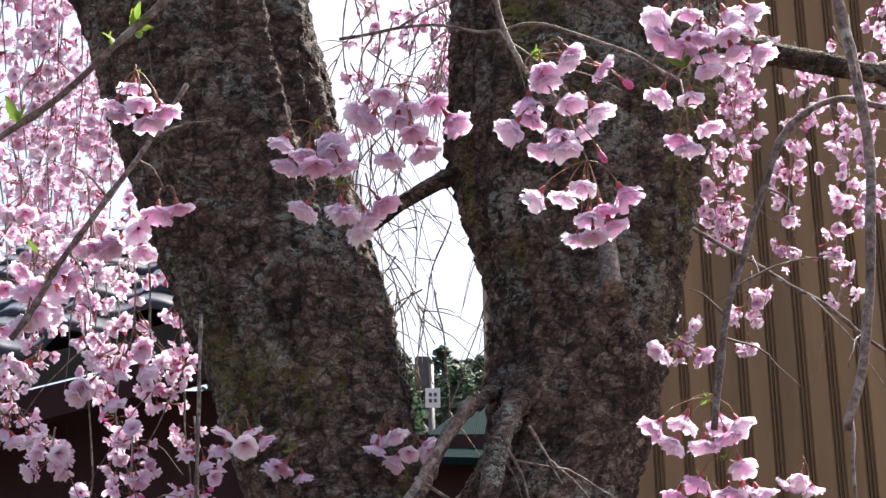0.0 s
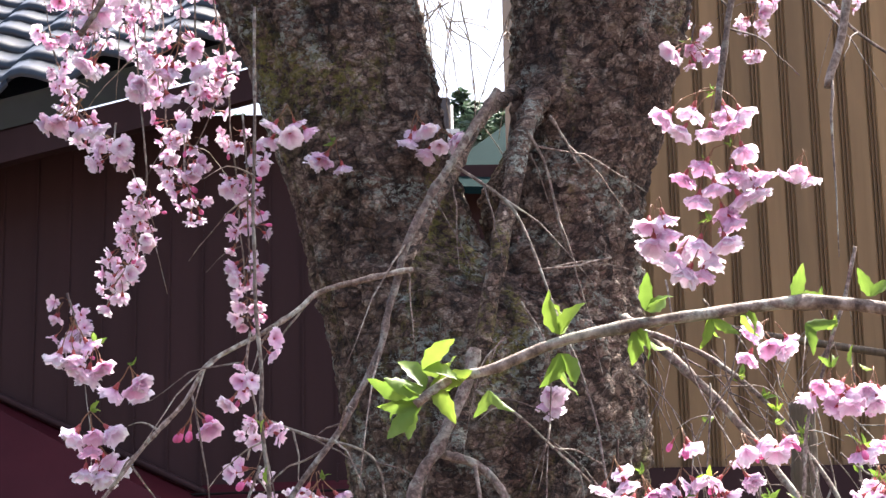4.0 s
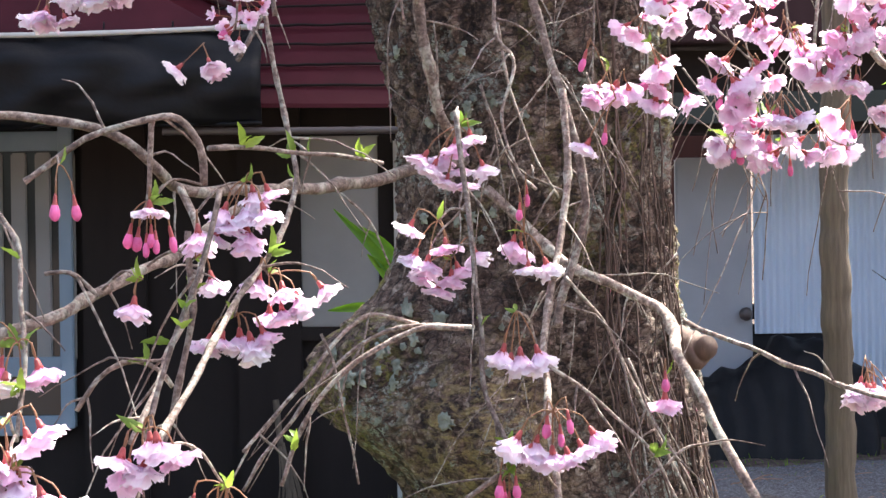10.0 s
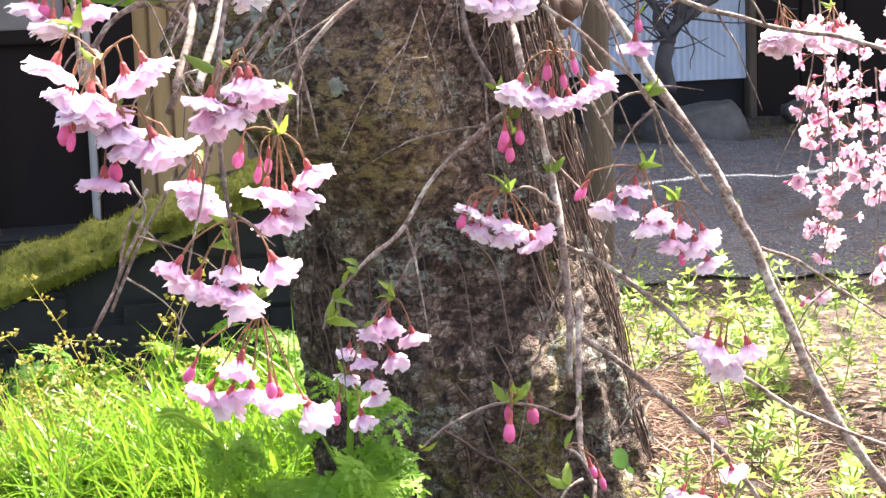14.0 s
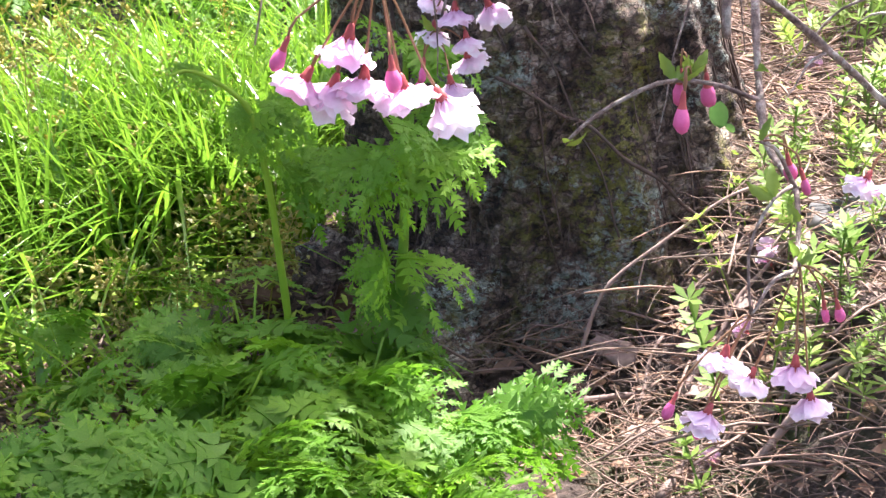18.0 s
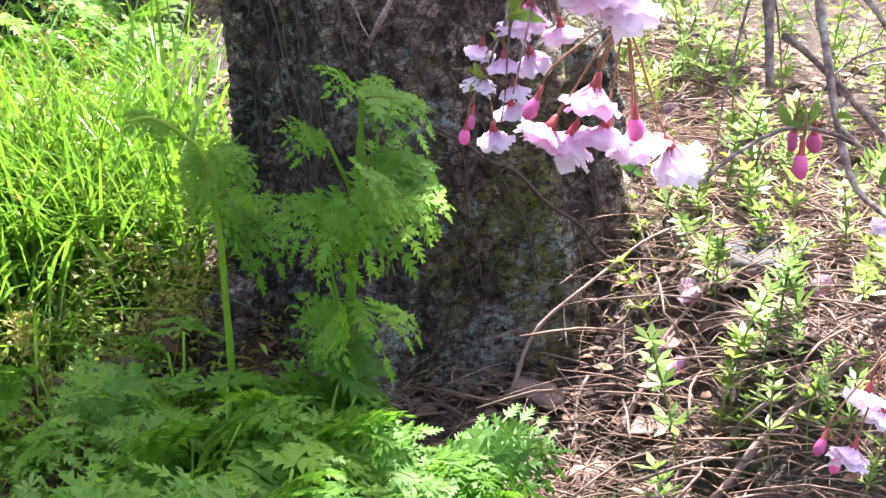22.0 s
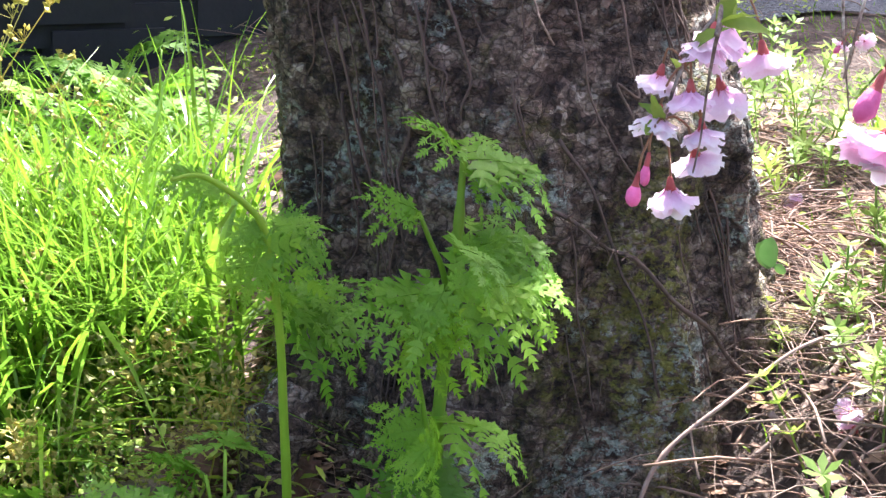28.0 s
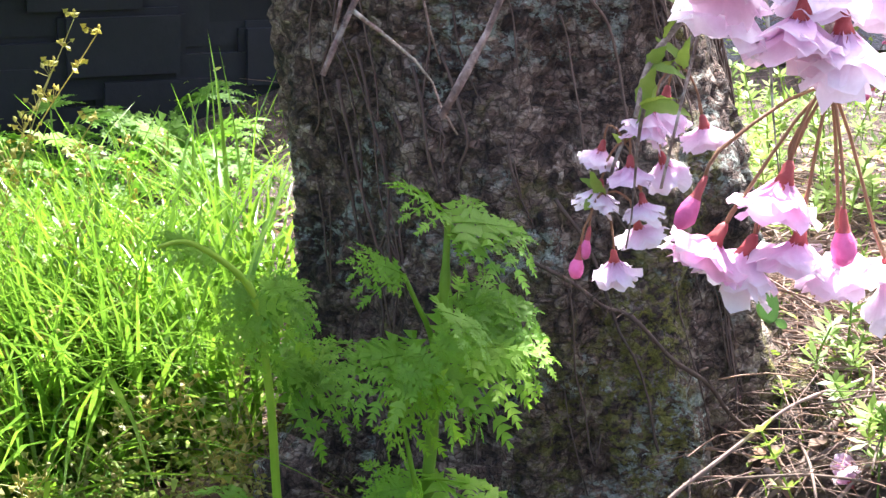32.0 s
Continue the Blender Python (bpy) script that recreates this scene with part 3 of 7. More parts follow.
# lean-to: red sheets, black tarp and gutters
lean = part("lean_to_roof", bmesh.new(), M_REDROOF, house, "red metal lean-to roof in overlapping sheets")
q0, q1 = Vector((-2.270, 3.100, 1.793)), Vector((0.003, 3.100, 1.840))
g0, g1 = Vector((-2.158, 2.800, 1.483)), Vector((-0.008, 2.800, 1.453))
for i, (a, b) in enumerate(((0.0, 0.36), (0.34, 0.7), (0.68, 1.0))):
    pa, pb, pc, pd = g0.lerp(q0, a), g1.lerp(q1, a), g1.lerp(q1, b), g0.lerp(q0, b)
    lift = Vector((0, 0, 0.012 * (2 - i)))
    vv = [pa + lift, pb + lift, pc + lift * 0.3, pd + lift * 0.3]
    vv += [p - Vector((0, 0, 0.012)) for p in vv]
    link("sheet", raw("sheet", vv, [(0, 1, 2, 3), (7, 6, 5, 4), (0, 4, 5, 1), (1, 5, 6, 2), (2, 6, 7, 3), (3, 7, 4, 0)], smooth=False), M_REDROOF, lean)
for a in (0.17, 0.345, 0.52, 0.69, 0.86):
    stick("seam", [g0.lerp(q0, a) + Vector((0, -0.012, 0.016)), g0.lerp(q0, a).lerp(g1.lerp(q1, a), 0.5) + Vector((0, -0.012, 0.018)), g1.lerp(q1, a) + Vector((0, -0.012, 0.016))], 0.0045, 0.004, M_DARKWOOD, lean, "", False, 6, 0.006)
lean.data = raw("lean_to_roof", [q0, q1, q1 + Vector((0, 0.02, 0.05)), q0 + Vector((0, 0.02, 0.05))], [(0, 1, 2, 3)], smooth=False)
lean.data.materials.append(M_REDROOF)
hv = [Vector(p) for p in ((-1.596, 3.080, 2.263), (-0.634, 3.080, 1.797), (-0.592, 2.780, 1.695), (-1.516, 2.780, 1.682))]
hv += [p - Vector((0, 0, 0.015)) for p in hv]
link("hip_sheet", raw("hip_sheet", hv, [(3, 2, 1, 0), (4, 5, 6, 7), (0, 1, 5, 4), (1, 2, 6, 5), (2, 3, 7, 6), (3, 0, 4, 7)], smooth=False), M_REDROOF, house, "dark red metal sheet rising to the ridge")
stick("ridge_cap", [(-1.591, 3.060, 2.262), (-1.082, 3.060, 2.015), (-0.632, 3.060, 1.798)], 0.012, 0.012, M_MAROON, house, "", False, 8, 0.0)
stick("gutter", [(-0.796, 2.740, 1.403), (-0.397, 2.740, 1.400), (0.087, 2.740, 1.398)], 0.011, 0.011, M_GUTTER, house, "thin dark gutter pipe", knots=False, sides=12, amp=0.0)
stick("gutter", [(-1.652, 2.700, 1.679), (-1.023, 2.700, 1.681), (-0.499, 2.700, 1.696)], 0.008, 0.008, M_PIPE, house, "pale metal eave edge", knots=False, sides=10, amp=0.0)
# black tarp sagging under the upper eave
tv, tf = [], []
t0, t1, t2 = Vector((-1.657, 2.720, 1.684)), Vector((-0.505, 2.720, 1.685)), Vector((-0.508, 2.700, 1.421))
for j in range(14):
    for i in range(40):
        u, w = i / 39, j / 13
        p = t0.lerp(t1, u) + (t2 - t1) * w
        p.y += 0.03 * noise.noise((u * 9, w * 5, 2.0)) - 0.05 * math.sin(w * math.pi)
        p.z += 0.02 * noise.noise((u * 7, w * 4, 8.0)) * w
        tv.append(p)
for j in range(13):
    for i in range(39):
        tf.append((j * 40 + i, j * 40 + i + 1, j * 40 + i + 41, j * 40 + i + 40))
tarp = link("tarp", raw("tarp", tv, tf), M_TARP)
sol = tarp.modifiers.new("thick", "SOLIDIFY")
sol.thickness = 0.004
stick("hem", [t0 + (t2 - t1), t0.lerp(t1, 0.5) + (t2 - t1), t2], 0.006, 0.006, M_TARP, tarp, "", False, 8, 0.006)
for k in range(6):
    stick("tie", [t0.lerp(t1, 0.1 + 0.17 * k) + Vector((0, -0.02, -0.02)), t0.lerp(t1, 0.1 + 0.17 * k) + Vector((0, -0.01, 0.03))], 0.003, 0.003, M_TARP, tarp, "", False, 6, 0.0)
tagged(tarp, "creased black plastic tarp hanging under the eave", "tarp")
# lower front of the house: dark boards, blue window frame, beige panel, ochre boards
FY = 3.25
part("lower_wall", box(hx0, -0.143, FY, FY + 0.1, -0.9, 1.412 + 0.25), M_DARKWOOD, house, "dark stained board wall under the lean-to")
part("lower_wall", box(-0.143, hx1 + 0.35, FY + 0.004, FY + 0.1, -0.3, 1.412 + 0.25), M_OCHRE, house, "ochre board wall with thin dark joints")
for px in range(5):
    bx = -0.135 + 0.06 * px
    part("joint_strip", box(bx, bx + 0.008, FY - 0.004, FY + 0.006, -0.3, 1.412 + 0.25), M_BATTEN, house)
for a, b in ((0.0, 0.1), (0.24, 0.34), (0.5, 0.56)):
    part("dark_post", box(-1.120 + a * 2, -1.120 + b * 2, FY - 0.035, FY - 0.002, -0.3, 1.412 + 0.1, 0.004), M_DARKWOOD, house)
panel = part("panel", box(-0.471, -0.187, FY - 0.02, FY - 0.004, 0.820, 1.414, 0.004), M_BEIGE, house, "beige translucent window panel")
part("panel_frame", box(-0.199, -0.136, FY - 0.03, FY - 0.003, 0.786, 1.414, 0.004), M_DARKWOOD, panel)
part("panel_frame", box(-0.483, -0.136, FY - 0.032, FY - 0.003, 0.777, 0.818, 0.004), M_DARKWOOD, panel)
win = part("window", box(-1.825, -1.186, FY - 0.02, FY - 0.004, 0.552, 1.680), M_GLASS, house, "dark window with a blue-grey frame and drawn curtain")
for xa, xb in ((105, 130), (-280, -255)):
    part("frame_post", box(-1.370 + xa * 0.00172, -1.370 + xb * 0.00172, FY - 0.05, FY - 0.003, 0.517, 1.698, 0.004), M_BLUEFRAME, win)
for zc in (1.409, 0.709, 0.526):
    part("frame_rail", box(-1.816, -1.186, FY - 0.045, FY - 0.004, zc - 0.03, zc + 0.03, 0.004), M_BLUEFRAME, win)
for k in range(9):
    cx = -1.790 + k * 0.075
    part("curtain_fold", box(cx, cx + 0.05, FY - 0.032, FY - 0.021, 0.727, 1.374, 0.005), M_BEIGE, win)

part("drain_pipe", box(-0.150, -0.128, FY - 0.06, FY - 0.038, -0.2, 1.40, 0.006), M_PIPE, house, "pale vertical drain pipe")
broom = tagged(new("broom"), "old twig broom leaning against the dark wall", "broom")
bx = -0.505
stick("handle", [(bx - 0.015, 3.16, 0.60), (bx, 3.14, 0.46)], 0.010, 0.010, M_POST, broom, "", False, 8, 0.0)
for k in range(40):
    sx = random.uniform(-0.045, 0.06)
    stick("bristle", [(bx + random.uniform(-0.01, 0.01), 3.14, 0.47), (bx + 0.02 + sx * 0.5, 3.12, 0.36), (bx + 0.03 + sx, 3.10 + random.uniform(-0.02, 0.02), 0.21)], 0.0028, 0.0016, M_POST, broom, "", False, 4, 0.004)
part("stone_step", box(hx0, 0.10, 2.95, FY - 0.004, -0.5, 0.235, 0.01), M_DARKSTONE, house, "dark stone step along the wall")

# ---- building behind on the other side: ochre siding with battens ----
barn = tagged(new("barn"), "tall wooden building with ochre boards and dark double battens", "building")
BY = 2.9
bx0, bz0 = 0.496, 1.833
part("wall", box(bx0, bx0 + 4.5, BY + 0.02, BY + 0.12, bz0, 4.6), M_SIDING, barn)
xs = 0.820 - 0.09 * 3
for k in range(40):
    part("board", box(xs + 0.014, xs + 0.076, BY + 0.012, BY + 0.021, bz0, 4.6, 0.003), M_SIDING, barn)
    for o in (-0.009, 0.003):
        part("batten", box(xs + o, xs + o + 0.0034, BY + 0.010, BY + 0.021, bz0, 4.6), M_BATTEN, barn)
    xs += 0.0905
part("fascia", box(bx0 - 0.6, bx0 + 4.5, BY - 0.04, BY + 0.02, 1.649, bz0 - 0.003, 0.004), M_MAROON, barn, "maroon metal band under the boards")
# shade of the gap below the band, put in as a near-black strip
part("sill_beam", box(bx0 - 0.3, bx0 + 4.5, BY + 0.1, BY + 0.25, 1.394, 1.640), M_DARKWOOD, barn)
# unseen slab, added to keep the sun off the gravel path
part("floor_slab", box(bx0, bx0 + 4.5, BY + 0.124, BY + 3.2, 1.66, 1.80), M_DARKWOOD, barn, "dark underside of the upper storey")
part("side_wall", box(bx0, bx0 + 0.1, BY + 0.124, BY + 3.2, 1.804, 4.6), M_SIDING, barn)
part("window_strip", box(bx0, bx0 + 4.5, BY + 0.06, BY + 0.1, 1.419, 1.512), M_GLASS, barn, "low window strip reflecting blue sky")
pole = tagged(stick("pole", [(0.774, 2.000, 2.092), (0.942, 2.000, 2.058), (1.296, 2.000, 1.999)], 0.010, 0.010, M_POST, None, knots=False, sides=12, amp=0.0)[0], "weathered wooden pole hung along the wall", "pole")
pole2 = tagged(stick("pole", [(1.218, 2.600, 1.653), (1.526, 2.600, 1.661), (2.074, 2.600, 1.669)], 0.006, 0.006, M_PIPE, None, knots=False, sides=8, amp=0.0)[0], "thin yellowish bamboo pole below the maroon band", "pole")

# ---- white corrugated sheets, door and post ----
CY = 3.45
cx0, cx1 = 1.003, 2.056
cz0, cz1 = 0.565, 1.476 + 0.1
fence = tagged(new("metal_fence"), "white painted corrugated metal sheet fence", "fence")


def corrugated(w, h):
    v, f = [], []
    n = int(w / 0.004)
    for i in range(n + 1):
        y = 0.0045 * math.sin(i * 0.004 / 0.022 * math.tau)
        v += [(i * 0.004, y, 0), (i * 0.004, y, h)]
    for i in range(n):
        f.append((2 * i, 2 * i + 2, 2 * i + 3, 2 * i + 1))
    return v, f


for xa, xb, low in ((cx0, 1.300, 0.77), (1.297, 1.68, 0.585), (1.675, cx1, 0.552)):
    sv, sf = corrugated(xb - xa, cz1 - low)
    sh = link("sheet", raw("sheet", sv, sf), M_CORR, fence)
    sh.location = (xa, CY - (0.006 if 1.2 < xa < 1.5 else 0), low)
part("rail", box(cx0, cx1 - 0.01, CY + 0.03, CY + 0.07, cz0 + 0.25, cz0 + 0.3), M_DARKWOOD, fence)
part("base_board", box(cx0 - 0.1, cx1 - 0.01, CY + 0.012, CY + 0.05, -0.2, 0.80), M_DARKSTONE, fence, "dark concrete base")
back_shed = tagged(new("back_shed"), "dark brown weathered board shed beyond the fence", "shed")
for k in range(14):
    part("board", box(cx1 + 0.02 + 0.16 * k, cx1 + 0.176 + 0.16 * k, CY - 0.02, CY + 0.02 + 0.006 * (k % 2), -0.1, 2.3, 0.004), M_DARKWOOD, back_shed)
part("corner_post", box(cx1 - 0.012, cx1 + 0.018, CY - 0.03, CY + 0.03, -0.1, 2.3, 0.004), M_POST, back_shed, "pale corner batten")
door = tagged(part("door_1", box(0.748, 0.989, 3.4, 3.44, -0.1, 1.339, 0.006), M_DOOR), "plain grey-beige door", "door", kind="structure")
dk = part("door_knob", bmesh.new(), M_GUTTER, door)
bmk = bmesh.new()
bmesh.ops.create_uvsphere(bmk, u_segments=14, v_segments=10, radius=0.022, matrix=Matrix.Translation((0.963, 3.370, 0.837)))
bmk.to_mesh(dk.data)
bmk.free()
post = tagged(stick("post", [(0.850, 1.400, 0.181), (0.853, 1.400, 0.706), (0.847, 1.400, 1.072)] + [(0.855, 1.4, 1.45), (0.858, 1.4, 1.80)], 0.034, 0.030, M_POST, None, knots=False, sides=14, amp=0.006)[0], "weathered round wooden post standing in the ground", "post")

# black sheet thrown over a heap before the fence
hv, hf = [], []
for j in range(14):
    for i in range(34):
        u, w = i / 33, j / 13
        crest = 0.647 + 0.130 * math.exp(-((u - 0.62) / 0.28) ** 2) + 0.035 * noise.noise((u * 9, 0.5, 4.0))
        z = 0.160 + (crest - 0.160) * math.sin(w * math.pi * 0.5) ** 0.7
        hv.append((0.777 + 0.551 * u + 0.02 * noise.noise((u * 5, w * 4, 1.0)), 3.06 + 0.26 * w + 0.035 * noise.noise((u * 11, w * 5, 7.0)), z + 0.018 * noise.noise((u * 14, w * 7, 2.0))))
for j in range(13):
    for i in range(33):
        hf.append((j * 34 + i, j * 34 + i + 1, j * 34 + i + 35, j * 34 + i + 34))
heap = tagged(link("tarp", raw("tarp", hv, hf), M_TARP), "crumpled black plastic sheet over a heap", "tarp")
heap.modifiers.new("thick", "SOLIDIFY").thickness = 0.004

# ---- mossy retaining wall ----
rw = tagged(new("retaining_wall"), "low dark stone retaining wall topped with thick moss", "wall")
w0, w1 = Vector((-0.888, 1.350, 0.222)), Vector((0.197, 1.350, 0.575))
for r in range(4):
    for c in range(12):
        a = (c + (0.5 if r % 2 else 0)) / 9
        p = w0.lerp(w1, a)
        top = p.z - 0.04 - r * 0.125
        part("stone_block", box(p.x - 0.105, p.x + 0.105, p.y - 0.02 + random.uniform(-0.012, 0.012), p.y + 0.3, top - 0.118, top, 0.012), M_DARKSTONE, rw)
mv, mf = [], []
for i in range(90):
    p = w0.lerp(w1, i / 89)
    for k in range(12):
        a = math.pi * k / 11
        g = 1 + 0.35 * noise.noise((p.x * 9, k * 0.7, 1.0)) + 0.26 * noise.noise((p.x * 55, k * 2.7, 5.0))
        mv.append((p.x, p.y + 0.09 - 0.13 * g * math.cos(a), p.z - 0.05 + 0.075 * g * math.sin(a)))
for i in range(89):
    for k in range(11):
        q = i * 12 + k
        mf.append((q, q + 1, q + 13, q + 12))
link("moss_cap", raw("moss_cap", mv, mf), M_MOSS, rw, "thick yellow-green moss cushion")
dark = tagged(part("yard_floor", box(hx0, bx0, 1.6, FY, 0.363 - 0.8, 0.363 - 0.6), M_SHADED_YARD), "dark earth floor in front of the house", "ground", kind="structure")

pv, pf = [], []
for j in range(38):
    for i in range(57):
        x, y = 0.52 + 0.05 * i, 1.30 + 0.045 * j
        if i == 0:
            x += 0.10 * noise.noise((y * 2.2, 1.0, 0.0))
        if j in (0, 37):
            y += 0.09 * noise.noise((x * 2.0, j, 3.0))
        pv.append((x, y, ground_height(x, y) + 0.008 + 0.006 * noise.noise((x * 14, y * 14, 2.0))))
for j in range(37):
    for i in range(56):
        pf.append((j * 57 + i, j * 57 + i + 1, j * 57 + i + 58, j * 57 + i + 57))
tagged(link("path", raw("path", pv, pf), M_GRAVEL), "grey gravel path strewn with twigs", "path", kind="structure")

# ---- hillside seen through the fork ----
def far_tree(p, h, seed):
    rr = random.Random(seed)
    t = tagged(new("hill_tree"), "distant dark green tree on the hillside", "tree", "trees on the hill")
    v, f = tube_data(spline([Vector(p), Vector(p) + Vector((0.1, 0, h * 0.5)), Vector(p) + Vector((0, 0, h * 0.95))], 8), [h * 0.03 * (1 - i / 9) for i in range(8)], 7)
    link("trunk", raw("trunk", v, f), M_DARKWOOD, t)
    v, f = [], []
    for _ in range(700):
        z = rr.uniform(0.18, 1.0)
        rad = h * 0.26 * (1.05 - z) ** 0.6 * rr.uniform(0.3, 1.1)
        a = rr.uniform(0, math.tau)
        c = Vector(p) + Vector((rad * math.cos(a), rad * math.sin(a), z * h))
        s = h * rr.uniform(0.012, 0.028)
        q = Matrix.Rotation(rr.uniform(0, 6), 3, "Z") @ Matrix.Rotation(rr.uniform(-1, 1), 3, "X")
        b = len(v)
        v += [c + q @ Vector(o) * s for o in ((-1, -0.6, 0), (0, -1, 0.3), (1, -0.5, -0.2), (0.8, 0.7, 0.2), (-0.2, 1, 0), (-0.9, 0.5, 0.3))]
        f.append(tuple(range(b, b + 6)))
    link("crown", raw("crown", v, f, smooth=False), M_HAZY_LEAF, t)


for k in range(26):
    hx, hy = -4.5 + 0.36 * k + random.uniform(-0.2, 0.2), random.uniform(37, 47)
    top = 1.30 + 0.345 * hy + random.uniform(-0.75, 0.2) + 0.05 * hx
    far_tree((hx, hy, ground_height(hx, hy) - 0.3), top - ground_height(hx, hy), k)
for k in range(22):
    hx, hy = 0.2 + 0.14 * k, random.uniform(33, 44)
    top = 1.12 + 0.345 * hy + random.uniform(-0.9, 0.25)
    far_tree((hx, hy, ground_height(hx, hy) - 0.3), max(1.2, top - ground_height(hx, hy)), 60 + k)
for k in range(16):
    hx, hy = 0.1 + 0.17 * k, random.uniform(28.5, 32)
    far_tree((hx, hy, ground_height(hx, hy) - 0.3), random.uniform(1.5, 2.3), 90 + k)
sp = Vector((0.883, 27.000, 9.990))
util = tagged(new("utility_pole"), "dark utility pole with a small white plate", "pole")
v, f = tube_data([Vector((sp.x, sp.y + 0.1, ground_height(sp.x, sp.y) - 0.5)), Vector((sp.x - 0.02, sp.y + 0.1, sp.z + 0.6))], [0.06, 0.05], 10)
link("shaft", raw("shaft", v, f), M_GUTTER, util)
part("box", box(sp.x - 0.28, sp.x - 0.02, sp.y + 0.1, sp.y + 0.3, sp.z + 0.22, sp.z + 0.75, 0.02), M_GUTTER, util, "dark grey transformer box")
plate = part("plate", box(sp.x - 0.12, sp.x + 0.12, sp.y - 0.06, sp.y - 0.03, sp.z - 0.16, sp.z + 0.16), M_WHITE, util)
for dx, dz in ((-0.04, 0.05), (0.04, 0.05), (-0.04, -0.05), (0.04, -0.05)):
    part("mark", box(sp.x + dx - 0.025, sp.x + dx + 0.025, sp.y - 0.066, sp.y - 0.06, sp.z + dz - 0.03, sp.z + dz + 0.03), M_GUTTER, plate)
teal = tagged(new("shed"), "dark teal sheet-roofed shed beyond the fork", "shed")
ta, tb = Vector((0.194, 7.000, 3.998)), Vector((0.805, 7.000, 4.292))
part("wall", box(ta.x - 0.05, tb.x + 0.6, 7.05, 8.0, 0, ta.z - 0.05), M_MAROON, teal)
vv = [(ta.x - 0.1, 6.9, ta.z - 0.2), (tb.x + 0.7, 6.9, ta.z - 0.25), (tb.x + 0.7, 8.0, tb.z + 0.15), (tb.x - 0.15, 8.0, tb.z + 0.2)]
vv += [(a, b, c - 0.04) for a, b, c in vv]
link("roof", raw("roof", vv, [(0, 1, 2, 3), (7, 6, 5, 4), (0, 4, 5, 1), (1, 5, 6, 2), (2, 6, 7, 3), (3, 7, 4, 0)], smooth=False), M_TEAL, teal)


# ---- blossoms, buds and leaves ----
def petal_grid(v, f, base, out, up, length, width, droop, rr):
    """One ruffled, notched petal that falls from the calyx and flares out: out is its way from the axis, up the flower's axis."""
    side = out.cross(up).normalized()
    b = len(v)
    nu, nw = 4, 6
    ph = rr.uniform(0, 6)
    for i in range(nu + 1):
        u = i / nu
        wd = width * (0.28 + 0.72 * u ** 0.6) * (1.0 if i < nu else 0.93)
        p = base + out * (length * (0.42 * u + 0.52 * u * u)) + up * (-droop * length * (0.95 * u - 0.20 * u * u))
        for j in range(nw):
            w = j / (nw - 1) * 2 - 1
            ruff = 0.11 * length * u * math.sin(4.6 * w + ph + 1.5 * u) + 0.055 * length * u * rr.uniform(-1, 1)
            edge = (-0.30 * length * abs(w) ** 3 - 0.10 * length * (1 - abs(w)) + 0.08 * length * rr.uniform(-1, 1)) * (1 if i == nu else 0.3 * u)
            v.append(p + side * (w * wd * 0.5) + up * (ruff - 0.12 * width * w * w * u) + (out - up * droop * 0.6) * edge)
    for i in range(nu):
        for j in range(nw - 1):
            q = b + i * nw + j
            f.append((q, q + 1, q + nw + 1, q + nw))


def stalk_data(v, f, length, rr):
    """A thin stalk from the calyx up the +z way, slightly bowed."""
    b = Vector((rr.uniform(-1, 1), rr.uniform(-1, 1), 0)) * 0.12 * length
    return tube_data(spline([Vector((0, 0, 0.003)), b + Vector((0, 0, length * 0.5)), Vector((0, 0, length))], 6), [0.0009, 0.00075, 0.0007, 0.0007, 0.0007, 0.0009], 5, v, f)


def blossom_mesh(seed, spread, stalk):
    """A half-open double blossom hanging like a bell down the -z way from its calyx at the origin, about 3 cm across."""
    rr = random.Random(seed)
    v, f = [], []
    up = Vector((0, 0, 1))
    for ring, (n, ln, dr, z) in enumerate(((6, 0.0180, 0.66, -0.004), (5, 0.0172, 0.98, -0.0045), (4, 0.0140, 1.40, -0.005))):
        for k in range(n):
            a = math.tau * (k + 0.5 * ring) / n + rr.uniform(-0.25, 0.25)
            out = Vector((math.cos(a), math.sin(a), 0))
            petal_grid(v, f, Vector((0, 0, z)) + out * 0.0015, out, up, ln * rr.uniform(0.88, 1.12), 0.0190 * rr.uniform(0.88, 1.15), dr * rr.uniform(0.75, 1.25) / spread, rr)
    mats = [0] * len(f)
    cal = [Vector((0, 0, z)) for z in (0.0035, 0.0015, -0.002, -0.0055)]
    v, f = tube_data(cal, [0.0011, 0.0023, 0.0028, 0.0042], 7, v, f)
    for k in range(5):
        a = math.tau * k / 5 + 0.3
        o, s = Vector((math.cos(a), math.sin(a), 0)), Vector((-math.sin(a), math.cos(a), 0))
        b = len(v)
        v += [Vector((0, 0, -0.005)) + o * 0.0026 - s * 0.0014, Vector((0, 0, -0.005)) + o * 0.0026 + s * 0.0014, Vector((0, 0, -0.0085)) + o * 0.0068]
        f.append((b, b + 1, b + 2))
    mats += [1] * (len(f) - len(mats))
    v, f = stalk_data(v, f, stalk, rr)
    mats += [2] * (len(f) - len(mats))
    return raw("blossom", v, f, mats)


